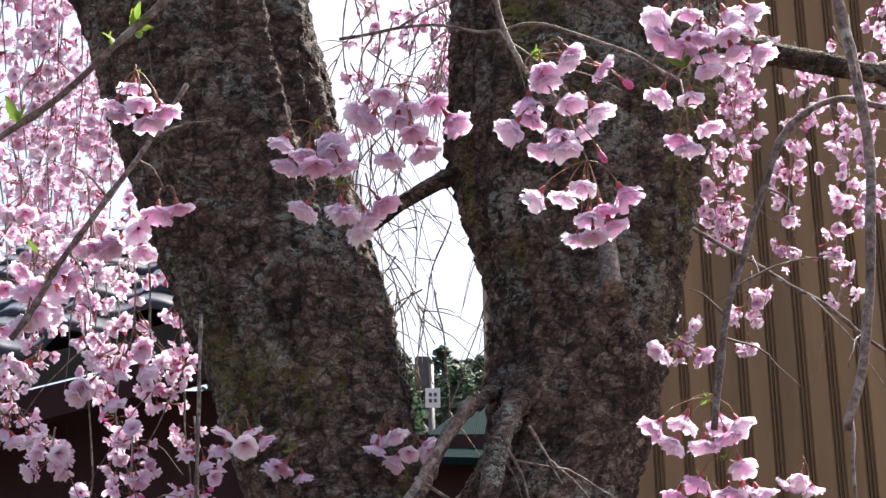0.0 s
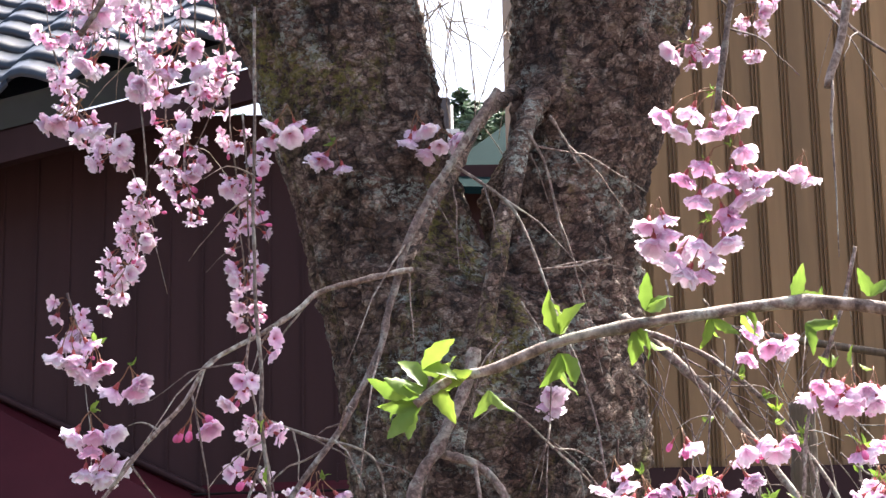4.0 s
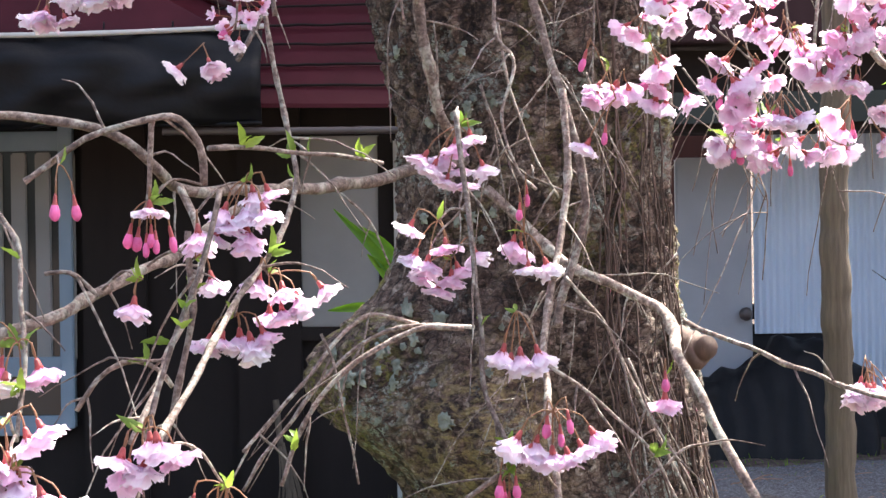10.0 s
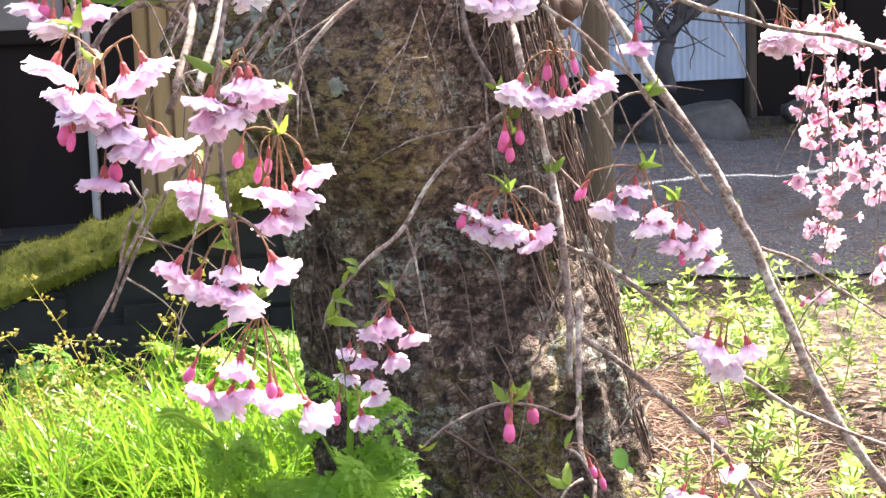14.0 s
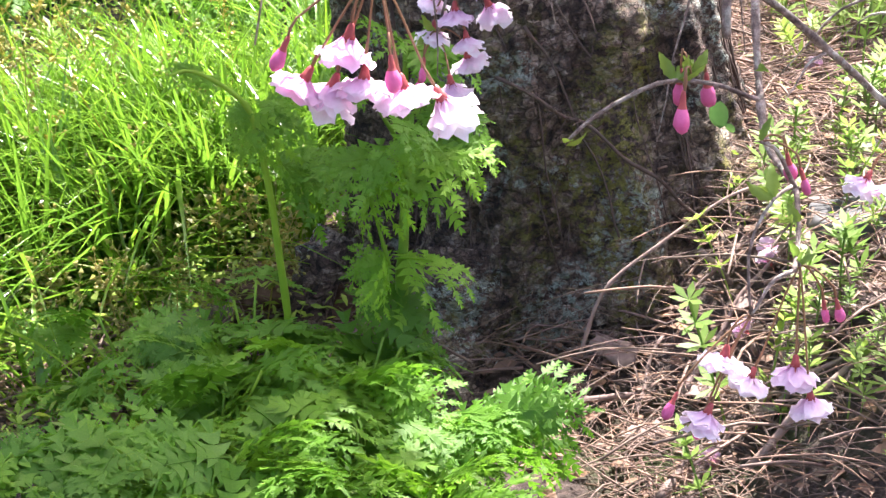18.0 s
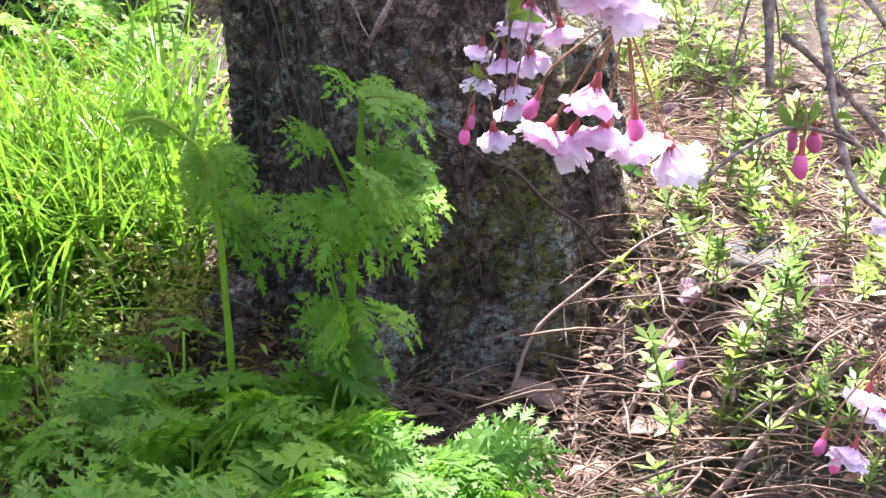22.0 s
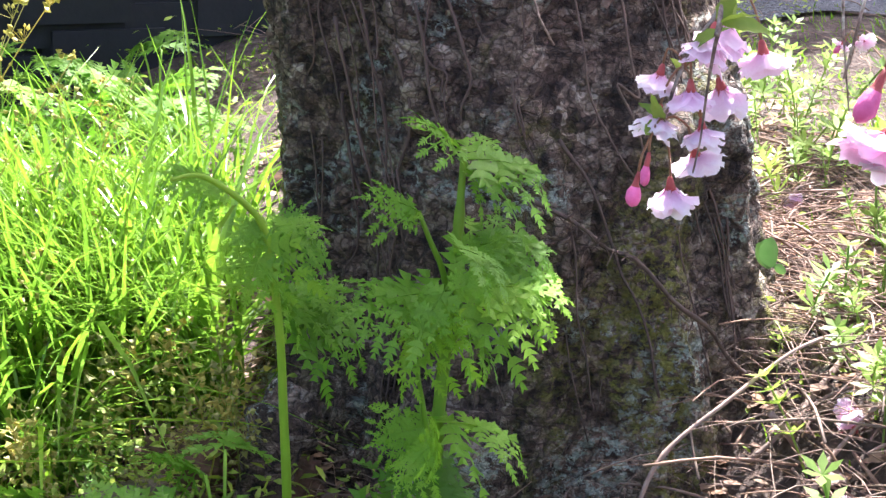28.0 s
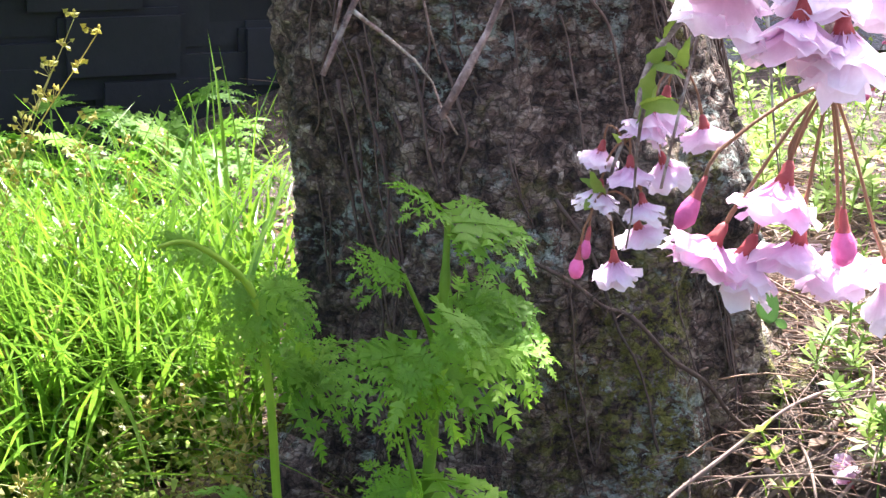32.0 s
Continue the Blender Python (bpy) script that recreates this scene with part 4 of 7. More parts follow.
def ragged_blossom_mesh(seed, stalk):
    """A small wind-worn blossom of few narrow petals with gaps between them."""
    rr = random.Random(seed)
    v, f = [], []
    up = Vector((0, 0, 1))
    for ring, (n, ln, dr) in enumerate(((5, 0.0165, 0.55), (4, 0.0150, 1.25))):
        for k in range(n):
            a = math.tau * (k + 0.5 * ring) / n + rr.uniform(-0.35, 0.35)
            out = Vector((math.cos(a), math.sin(a), 0))
            petal_grid(v, f, Vector((0, 0, -0.004)) + out * 0.0012, out, up, ln * rr.uniform(0.7, 1.15), 0.0125 * rr.uniform(0.75, 1.2), dr * rr.uniform(0.3, 1.7), rr)
    mats = [0] * len(f)
    v, f = tube_data([Vector((0, 0, z)) for z in (0.0035, 0.0015, -0.002, -0.0055)], [0.0011, 0.0023, 0.0028, 0.0036], 6, v, f)
    mats += [1] * (len(f) - len(mats))
    v, f = stalk_data(v, f, stalk, rr)
    mats += [2] * (len(f) - len(mats))
    return raw("blossom", v, f, mats)


def bud_mesh(seed, size, stalk):
    rr = random.Random(seed)
    z = [0.004, 0.001, -0.004, -0.006, -0.010, -0.0145, -0.018, -0.0195]
    r = [0.0009, 0.0016, 0.0020, 0.0026, 0.0040, 0.0044, 0.0031, 0.0006]
    v, f = tube_data([Vector((0.0004 * rr.uniform(-1, 1), 0, a)) for a in z], [q * (1 if i < 3 else size * (1 + 0.08 * rr.uniform(-1, 1))) for i, q in enumerate(r)], 8)
    mats = [1 if i < 24 else 0 for i in range(len(f))]
    v, f = stalk_data(v, f, stalk, rr)
    mats += [2] * (len(f) - len(mats))
    return raw("bud", v, f, mats)


def leaf_mesh(seed, n_blades):
    """A tuft of small pointed, folded young leaves with toothed edges."""
    rr = random.Random(seed)
    v, f = [], []
    for k in range(n_blades):
        a = math.tau * k / n_blades + rr.uniform(-0.4, 0.4)
        out = Vector((math.cos(a) * 0.55, math.sin(a) * 0.55, 0.83)).normalized()
        side = out.cross(Vector((math.sin(a), -math.cos(a), 0.2))).normalized()
        nn = side.cross(out)
        ln, wd, b = rr.uniform(0.026, 0.042), rr.uniform(0.010, 0.014), len(v)
        for i in range(9):
            u = i / 8
            w = wd * math.sin(math.pi * u ** 0.85) ** 0.9 * (1.12 if i % 2 else 0.9) * 0.5
            c = out * (ln * u) - nn * (0.35 * ln * u * u * rr.uniform(0.8, 1.2))
            v += [c - side * w + nn * w * 0.55, c, c + side * w + nn * w * 0.55]
        for i in range(8):
            q = b + 3 * i
            f += [(q, q + 1, q + 4, q + 3), (q + 1, q + 2, q + 5, q + 4)]
    return raw("leaf", v, f)


LENGTHS = (0.016, 0.026, 0.038)
BLOSSOMS = {ln: [blossom_mesh(11 + i, sp, ln) for i, sp in enumerate((1.0, 1.2, 0.85, 1.6, 0.95, 0.72))] for ln in LENGTHS}
BUDS = {ln: [bud_mesh(5 + i, sz, ln) for i, sz in enumerate((1.0, 0.8, 1.25))] for ln in LENGTHS}
RAGGED = {ln: [ragged_blossom_mesh(31 + i, ln) for i in range(5)] for ln in LENGTHS}
LEAVES = [leaf_mesh(3 + i, n) for i, n in enumerate((3, 2, 4, 1))]
for table, first in ((BLOSSOMS, M_PETAL), (RAGGED, M_PETAL), (BUDS, M_BUD)):
    for meshes in table.values():
        for me in meshes:
            for mt in (first, M_CALYX, M_STALK):
                me.materials.append(mt)
seq = random.Random(77)


def flower(parent, place, hub=None, kind="blossom", size=1.0, worn=False):
    """One blossom or bud that hangs at place, its stalk reaching to the hub."""
    p = Vector(place)
    way = (Vector(hub) - p) if hub is not None else Vector((seq.uniform(-0.3, 0.3), seq.uniform(-0.3, 0.3), 1)) * 0.028
    ln = min(LENGTHS, key=lambda q: abs(q - way.length))
    ob = link(kind, seq.choice((BUDS if kind == "bud" else RAGGED if worn else BLOSSOMS)[ln]), None, parent)
    ob.matrix_local = Matrix.Translation(p) @ way.to_track_quat("Z", "Y").to_matrix().to_4x4() @ Matrix.Rotation(seq.uniform(0, math.tau), 4, "Z") @ Matrix.Scale(size, 4)
    return ob


def tuft(parent, place, scale, tilt=1.2):
    ob = link("leaf", seq.choice(LEAVES), M_LEAF, parent)
    ob.matrix_local = Matrix.Translation(place) @ Matrix.Rotation(seq.uniform(0, math.tau), 4, "Z") @ Matrix.Rotation(seq.uniform(-tilt, tilt), 4, "X") @ Matrix.Rotation(seq.uniform(-tilt, tilt), 4, "Y") @ Matrix.Scale(scale, 4)


def cluster(parent, centre, n, w, h, buds=0, size=1.0, leaf=0.3, deep=0.6):
    """A bunch of blossoms round centre, in a space w wide and h high, on stalks from hubs above them."""
    c = Vector(centre)
    n = round(n * (1.15 if c.y < -0.5 else 1.3))
    size *= 0.85 if c.y < -0.5 else 1.0
    hubs = [c + Vector((seq.uniform(-0.48, 0.48) * w, seq.uniform(-0.3, 0.3) * w * deep, h * seq.uniform(-0.5, 0.6) + 0.022)) for _ in range(max(1, round(n / 4)))]
    for k in range(n + buds):
        hub = hubs[k % len(hubs)]
        out = Vector((seq.uniform(-1, 1), seq.uniform(-0.7, 0.7), seq.uniform(-1.5, -0.5))).normalized()
        p = hub + out * seq.uniform(0.020, 0.040) * size
        flower(parent, p, hub, "blossom" if k < n else "bud", size * seq.uniform(0.85, 1.12))
    for hub in hubs:
        if seq.random() < leaf:
            tuft(parent, hub, seq.uniform(0.4, 0.7))


RUNS = {}


def branch(points, r0, r1, twigs=0, label="", leaves=0, buds=0, amp=0.005):
    """A branch of the tree; returns it. twigs: bare side twigs; leaves, buds: tufts and buds along it."""
    ob, path = stick("branch", points, r0 * 0.74, r1 * 0.74, M_BARK if r0 > 0.0145 else M_TWIG, tree, label, amp=amp, sides=12 if r0 > 0.008 else 8)
    for _ in range(twigs):
        i = seq.randrange(len(path) // 6, len(path) - 1)
        p = path[i]
        d = (path[min(i + 1, len(path) - 1)] - path[i - 1]).normalized()
        out = Vector((seq.uniform(-1, 1), seq.uniform(-0.5, 0.5), seq.uniform(-1.2, 0.4))).normalized()
        ln = seq.uniform(0.03, 0.14)
        q = [p, p + (d * 0.5 + out) * ln * 0.5, p + (d * 0.5 + out) * ln + Vector((0, 0, -0.25 * ln))]
        v, f = tube_data(wobble(spline(q, 8), 0.004, 30, seq.random() * 9), [max(0.0006, min(r0 * 0.6, 0.0018) * (1 - k / 9)) for k in range(8)], 5)
        link("twig", raw("twig", v, f), M_TWIG, ob)
    for _ in range(leaves):
        tuft(ob, path[seq.randrange(len(path) // 4, len(path))], seq.uniform(0.5, 0.8), 1.0)
    for _ in range(buds):
        flower(ob, path[seq.randrange(len(path) // 4, len(path))] - Vector((0, 0, 0.03)), None, "bud", seq.uniform(0.7, 1.0))
    RUNS[ob.name] = path
    return ob


def bunch(parent, hub, blossoms, buds=(), size=1.0):
    """Blossoms and buds on slender stalks from one spur, which a short twig ties to its branch. Offsets are sideways and upwards from the spur."""
    hub = Vector(hub)
    near = min(RUNS[parent.name], key=lambda p: (p - hub).length)
    if 0.004 < (near - hub).length < 0.16:
        v, f = tube_data(wobble(spline([near, near.lerp(hub, 0.55) + Vector((0, 0, 0.18 * (near - hub).length)), hub], 9), 0.003, 30, seq.random() * 9), [0.0017 - 0.00006 * k for k in range(9)], 6)
        link("twig", raw("twig", v, f), M_TWIG, parent)
    for kind, spots in (("blossom", blossoms), ("bud", buds)):
        for dx, dz in spots:
            sz = 1.08 * size * seq.uniform(0.92, 1.1)
            dy = seq.uniform(-0.014, 0.014)
            c = hub + Vector((dx, dy, dz))
            axis_way = (Vector((-0.45 * dx, -0.45 * dy, 0.034)).normalized() if kind == "blossom" else Vector((-0.3 * dx, -0.3 * dy, 0.034)).normalized())
            p = c + axis_way * 0.012 * sz
            ob = link(kind, seq.choice((BLOSSOMS if kind == "blossom" else BUDS)[LENGTHS[0]]), None, parent)
            ob.matrix_local = Matrix.Translation(p) @ axis_way.to_track_quat("Z", "Y").to_matrix().to_4x4() @ Matrix.Rotation(seq.uniform(0, math.tau), 4, "Z") @ Matrix.Scale(sz, 4)
            top = p + axis_way * 0.015 * sz
            if (hub - top).length > 0.006:
                v, f = tube_data(spline([p + axis_way * 0.003, top, top.lerp(hub, 0.6) + Vector((0, 0, 0.004)), hub], 7), [0.0008] * 7, 5)
                link("stalk", raw("stalk", v, f), M_STALK, parent)
    if seq.random() < 0.8:
        tuft(parent, hub, seq.uniform(0.45, 0.75))


# big horizontal branch reaching out beside the trunk, and its side branches
bA = branch([(0.032, -0.100, 1.175), (-0.023, -0.190, 1.165), (-0.068, -0.280, 1.146), (-0.117, -0.370, 1.134), (-0.168, -0.460, 1.127), (-0.234, -0.550, 1.122), (-0.284, -0.640, 1.124), (-0.302, -0.715, 1.141), (-0.348, -0.760, 1.176), (-0.423, -0.800, 1.193), (-0.463, -0.830, 1.192), (-0.493, -0.860, 1.182)], 0.012, 0.0052, 6, "pale grey branch reaching out from the trunk")
bB = branch([(-0.412, -0.850, 1.124), (-0.391, -0.843, 1.140), (-0.348, -0.836, 1.169), (-0.290, -0.829, 1.186), (-0.263, -0.821, 1.187), (-0.244, -0.814, 1.168), (-0.239, -0.807, 1.146), (-0.241, -0.800, 1.120)], 0.004, 0.006, 2)
branch([(-0.290, -0.820, 1.186), (-0.289, -0.820, 1.164), (-0.294, -0.820, 1.124), (-0.298, -0.820, 1.089)], 0.0042, 0.0035)
branch([(-0.242, -0.750, 1.160), (-0.207, -0.712, 1.164), (-0.162, -0.675, 1.158), (-0.114, -0.638, 1.156), (-0.065, -0.600, 1.149)], 0.004, 0.003, 2, "", 3)
bE = branch([(-0.276, -0.720, 1.121), (-0.258, -0.740, 1.083), (-0.246, -0.780, 1.042), (-0.249, -0.830, 1.009), (-0.264, -0.890, 0.962), (-0.270, -0.930, 0.928), (-0.291, -0.970, 0.875)], 0.0056, 0.0042, 5, "", 3)
bF = branch([(-0.202, -0.600, 1.375), (-0.184, -0.620, 1.258), (-0.163, -0.635, 1.163), (-0.161, -0.660, 1.113), (-0.180, -0.720, 1.058), (-0.209, -0.800, 1.002), (-0.240, -0.880, 0.935), (-0.269, -0.950, 0.873)], 0.0036, 0.005, 6, "", 4)
bF0 = branch([(-0.201, -0.700, 1.963), (-0.199, -0.703, 1.789), (-0.201, -0.707, 1.678), (-0.194, -0.710, 1.575), (-0.191, -0.713, 1.480), (-0.182, -0.717, 1.393), (-0.173, -0.720, 1.301)], 0.0022, 0.0034, 6, "", 2)
bG = branch([(-0.593, -1.020, 0.909), (-0.505, -0.980, 0.947)] + [(-0.378, -0.930, 0.989), (-0.341, -0.864, 1.012), (-0.294, -0.798, 1.039), (-0.261, -0.732, 1.066), (-0.231, -0.666, 1.095), (-0.160, -0.600, 1.131)], 0.0088, 0.0062, 3)
branch([(-0.383, -0.900, 1.033), (-0.356, -0.900, 1.030), (-0.334, -0.900, 1.013)], 0.003, 0.003, 1)
# branches close in front of the trunk
bI1 = branch([(0.218, 0.060, 2.096), (0.170, -0.033, 2.045), (0.137, -0.113, 1.925), (0.105, -0.180, 1.774), (0.078, -0.207, 1.656), (0.052, -0.233, 1.566), (0.034, -0.260, 1.486)], 0.0225, 0.0155, 3, "lichened branch hanging close before the trunk")
bI1b = branch([(0.066, -0.260, 1.632), (0.050, -0.270, 1.577), (0.015, -0.280, 1.500), (-0.009, -0.290, 1.469), (-0.024, -0.300, 1.416), (-0.025, -0.275, 1.359), (-0.013, -0.250, 1.286), (0.002, -0.225, 1.227), (0.023, -0.200, 1.197)], 0.0115, 0.0095, 2)
bI2 = branch([(0.101, -0.350, 1.971), (0.045, -0.366, 1.882), (-0.017, -0.382, 1.773), (-0.041, -0.399, 1.688), (-0.064, -0.415, 1.605), (-0.108, -0.431, 1.511), (-0.164, -0.448, 1.427), (-0.205, -0.464, 1.345), (-0.239, -0.480, 1.278)], 0.008, 0.004, 8)
branch([(0.183, 0.120, 2.132), (0.144, 0.020, 2.084), (0.094, -0.100, 2.016), (0.046, -0.220, 1.905), (0.004, -0.300, 1.808), (-0.028, -0.360, 1.728)], 0.0147, 0.010, 4)
bI3 = branch([(0.010, -0.270, 1.493), (0.065, -0.277, 1.473), (0.101, -0.285, 1.430), (0.128, -0.292, 1.339), (0.155, -0.300, 1.242), (0.177, -0.308, 1.153), (0.183, -0.315, 1.087), (0.153, -0.322, 1.001), (0.143, -0.330, 0.952)], 0.0085, 0.0065, 6)
branch([(0.061, -0.300, 1.470), (0.070, -0.310, 1.390), (0.071, -0.320, 1.323), (0.095, -0.330, 1.285), (0.079, -0.340, 1.219), (0.094, -0.350, 1.154), (0.118, -0.360, 1.125)], 0.004, 0.0022, 4)
branch([(0.064, -0.280, 1.573), (0.105, -0.280, 1.551), (0.141, -0.280, 1.520), (0.214, -0.280, 1.447)], 0.0028, 0.002, 4)
branch([(-0.019, -0.400, 1.713), (-0.044, -0.411, 1.707), (-0.133, -0.422, 1.682), (-0.161, -0.433, 1.658), (-0.196, -0.444, 1.632), (-0.271, -0.456, 1.589), (-0.305, -0.467, 1.532), (-0.344, -0.478, 1.484), (-0.390, -0.489, 1.423), (-0.441, -0.500, 1.363)], 0.0055, 0.003, 8)
branch([(-0.208, -0.350, 1.526), (-0.147, -0.350, 1.503), (-0.076, -0.350, 1.479), (-0.057, -0.350, 1.420), (-0.044, -0.350, 1.338)], 0.003, 0.0022, 3)
branch([(0.030, -0.350, 1.872), (0.073, -0.367, 1.839), (0.115, -0.383, 1.792), (0.147, -0.400, 1.712), (0.171, -0.417, 1.634), (0.201, -0.433, 1.544), (0.221, -0.450, 1.407)], 0.0032, 0.0018, 3)
branch([(0.146, -0.300, 1.922), (0.164, -0.300, 1.890), (0.174, -0.300, 1.842), (0.191, -0.300, 1.762)], 0.003, 0.0018, 2)
branch([(0.174, -0.300, 1.950), (0.192, -0.300, 1.914), (0.214, -0.300, 1.873)], 0.0025, 0.0015, 1)
branch([(0.148, -0.350, 1.722), (0.197, -0.350, 1.728), (0.246, -0.350, 1.737)], 0.0022, 0.0015, 1)
# strong branch running out from the trunk to the far side
bJ = branch([(0.062, -0.100, 1.135), (0.114, -0.130, 1.083), (0.172, -0.170, 1.028), (0.237, -0.200, 0.998), (0.285, -0.235, 0.969), (0.294, -0.290, 0.941), (0.299, -0.360, 0.901)] + [(0.381, -0.480, 0.727), (0.399, -0.500, 0.678), (0.422, -0.520, 0.615), (0.444, -0.540, 0.550), (0.477, -0.560, 0.463), (0.517, -0.580, 0.390), (0.565, -0.600, 0.322)], 0.0095, 0.0075, 7, "strong arching branch", 2)
bJ2 = branch([(0.317, -0.226, 0.954), (0.338, -0.260, 0.940), (0.431, -0.360, 0.903), (0.485, -0.450, 0.881), (0.510, -0.550, 0.872), (0.567, -0.620, 0.848)], 0.005, 0.0035, 4)
branch([(0.430, -0.500, 0.626), (0.484, -0.500, 0.605), (0.542, -0.500, 0.563), (0.608, -0.500, 0.516)], 0.003, 0.002, 2)
branch([(0.263, -0.420, 0.782), (0.292, -0.420, 0.808), (0.337, -0.420, 0.813)], 0.0028, 0.002, 1)
# hanging branches in the middle
bV1 = branch([(0.018, -0.550, 1.210), (0.023, -0.571, 1.147), (0.029, -0.593, 1.103), (0.035, -0.614, 1.042), (0.041, -0.636, 0.964), (0.047, -0.657, 0.893), (0.068, -0.679, 0.839), (0.075, -0.700, 0.800)], 0.0045, 0.0035, 5, "", 3)
bV2 = branch([(0.150, -0.400, 1.246), (0.154, -0.420, 1.138), (0.148, -0.435, 1.085), (0.128, -0.480, 1.007), (0.116, -0.540, 0.926), (0.118, -0.620, 0.838), (0.126, -0.670, 0.746), (0.127, -0.706, 0.685), (0.124, -0.728, 0.612), (0.115, -0.750, 0.547)], 0.006, 0.0055, 6, "", 2)
bV3 = branch([(0.022, -0.720, 0.968), (-0.027, -0.720, 0.970), (-0.074, -0.720, 0.946), (-0.109, -0.720, 0.919), (-0.133, -0.720, 0.892), (-0.157, -0.720, 0.848), (-0.173, -0.720, 0.804)], 0.0042, 0.003, 3, "", 2)
bV4 = branch([(0.108, -0.680, 0.833), (0.057, -0.692, 0.810), (-0.001, -0.703, 0.765), (-0.046, -0.715, 0.705), (-0.084, -0.727, 0.680), (-0.121, -0.738, 0.650), (-0.138, -0.750, 0.619)], 0.0042, 0.002, 3, "", 4)
bR1 = branch([(0.128, -0.720, 0.677), (0.166, -0.720, 0.656), (0.233, -0.720, 0.604), (0.270, -0.720, 0.564), (0.326, -0.720, 0.517), (0.411, -0.720, 0.466), (0.504, -0.720, 0.425)], 0.004, 0.003, 5)
bR2 = branch([(0.133, -0.740, 0.585), (0.187, -0.740, 0.545), (0.254, -0.740, 0.485), (0.304, -0.740, 0.425), (0.348, -0.740, 0.364)], 0.0045, 0.0035, 3)
bR3 = branch([(0.112, -0.700, 0.926), (0.154, -0.700, 0.895), (0.208, -0.700, 0.846), (0.250, -0.700, 0.779), (0.287, -0.700, 0.723)], 0.003, 0.002, 3, "", 2)
branch([(0.206, -0.600, 0.927), (0.249, -0.600, 0.833), (0.293, -0.600, 0.750), (0.332, -0.600, 0.706)], 0.0022, 0.0015, 2)
bV5 = branch([(-0.207, -0.950, 1.110), (-0.222, -0.983, 1.038), (-0.248, -1.017, 0.954), (-0.264, -1.050, 0.887), (-0.269, -1.083, 0.822), (-0.263, -1.090, 0.772), (-0.258, -1.085, 0.737)], 0.004, 0.0022, 3, "", 4)
bV6 = branch([(-0.493, -0.860, 1.182), (-0.462, -0.890, 1.139), (-0.433, -0.920, 1.107), (-0.396, -0.960, 1.059), (-0.384, -1.000, 1.005), (-0.374, -1.040, 0.944), (-0.372, -1.080, 0.890)], 0.004, 0.003, 2, "", 4)
bV7 = branch([(-0.251, -0.850, 1.073), (-0.248, -0.850, 1.017), (-0.250, -0.850, 0.976), (-0.266, -0.850, 0.894), (-0.287, -0.850, 0.846)], 0.0048, 0.0040, 3, "", 1)
bV8 = branch([(-0.358, -0.880, 0.899), (-0.337, -0.880, 0.931), (-0.306, -0.880, 0.945), (-0.281, -0.880, 0.939), (-0.264, -0.880, 0.921)], 0.0035, 0.003, 2, "", 1)
branch([(-0.140, -0.550, 0.957), (-0.123, -0.550, 0.914), (-0.113, -0.550, 0.846), (-0.099, -0.550, 0.784)], 0.0024, 0.0015, 2)
branch([(-0.305, -0.800, 0.774), (-0.325, -0.800, 0.742), (-0.339, -0.800, 0.682)], 0.0022, 0.0012, 1)
branch([(-0.345, -0.800, 0.661), (-0.298, -0.800, 0.757), (-0.258, -0.800, 0.804)], 0.0022, 0.0018, 1)
branch([(-0.373, -1.000, 0.679), (-0.344, -1.000, 0.734), (-0.323, -1.000, 0.780), (-0.335, -1.000, 0.804)], 0.002, 0.0016, 1)
branch([(-0.031, -0.400, 0.960), (-0.098, -0.450, 0.973), (-0.163, -0.500, 0.896), (-0.231, -0.550, 0.823)], 0.0045, 0.003, 4)
branch([(0.037, -0.500, 0.960), (-0.036, -0.500, 0.964), (-0.096, -0.500, 0.942), (-0.150, -0.500, 0.890), (-0.210, -0.500, 0.818), (-0.237, -0.500, 0.772)], 0.0035, 0.0028, 2)
branch([(0.153, -0.350, 1.016), (0.208, -0.350, 0.944), (0.249, -0.350, 0.852), (0.304, -0.350, 0.738)], 0.0032, 0.0028, 4)
branch([(0.074, -0.300, 1.341), (0.088, -0.300, 1.268), (0.115, -0.300, 1.181), (0.150, -0.300, 1.116)], 0.003, 0.002, 3)
branch([(0.052, -0.280, 1.263), (0.073, -0.280, 1.205), (0.098, -0.280, 1.154), (0.159, -0.280, 1.124)], 0.003, 0.002, 3)
branch([(-0.128, -0.350, 1.126), (-0.086, -0.350, 1.090), (-0.066, -0.350, 1.033)], 0.0022, 0.0015, 1)
for k in range(26):
    p = Vector((0.244, -0.200, 1.280)) + Vector((seq.uniform(-0.28, 0.2), seq.uniform(-0.12, 0.05), seq.uniform(-0.35, 0.45)))
    q = p + Vector((seq.uniform(-0.12, 0.16), seq.uniform(-0.04, 0.04), seq.uniform(-0.28, -0.1)))
    branch([p, p.lerp(q, 0.5) + Vector((seq.uniform(-0.03, 0.03), 0, 0.02)), q], 0.0017, 0.0009, 2)

# tangle beside the trunk under the ochre wall
bL1 = branch([(0.302, 0.000, 1.722), (0.323, -0.033, 1.698), (0.382, -0.067, 1.631), (0.455, -0.100, 1.541), (0.510, -0.133, 1.454), (0.547, -0.167, 1.369), (0.584, -0.200, 1.295)], 0.010, 0.0065, 6, "", 2)
bL2 = branch([(0.316, -0.050, 1.696), (0.405, -0.083, 1.652), (0.470, -0.117, 1.587), (0.518, -0.150, 1.523), (0.555, -0.183, 1.446), (0.583, -0.217, 1.355), (0.603, -0.250, 1.291)], 0.0055, 0.004, 8, "", 5)
bL3 = branch([(0.583, -0.300, 1.759), (0.560, -0.300, 1.682), (0.507, -0.300, 1.530), (0.491, -0.300, 1.432), (0.478, -0.300, 1.305)], 0.004, 0.003, 6, "", 5)
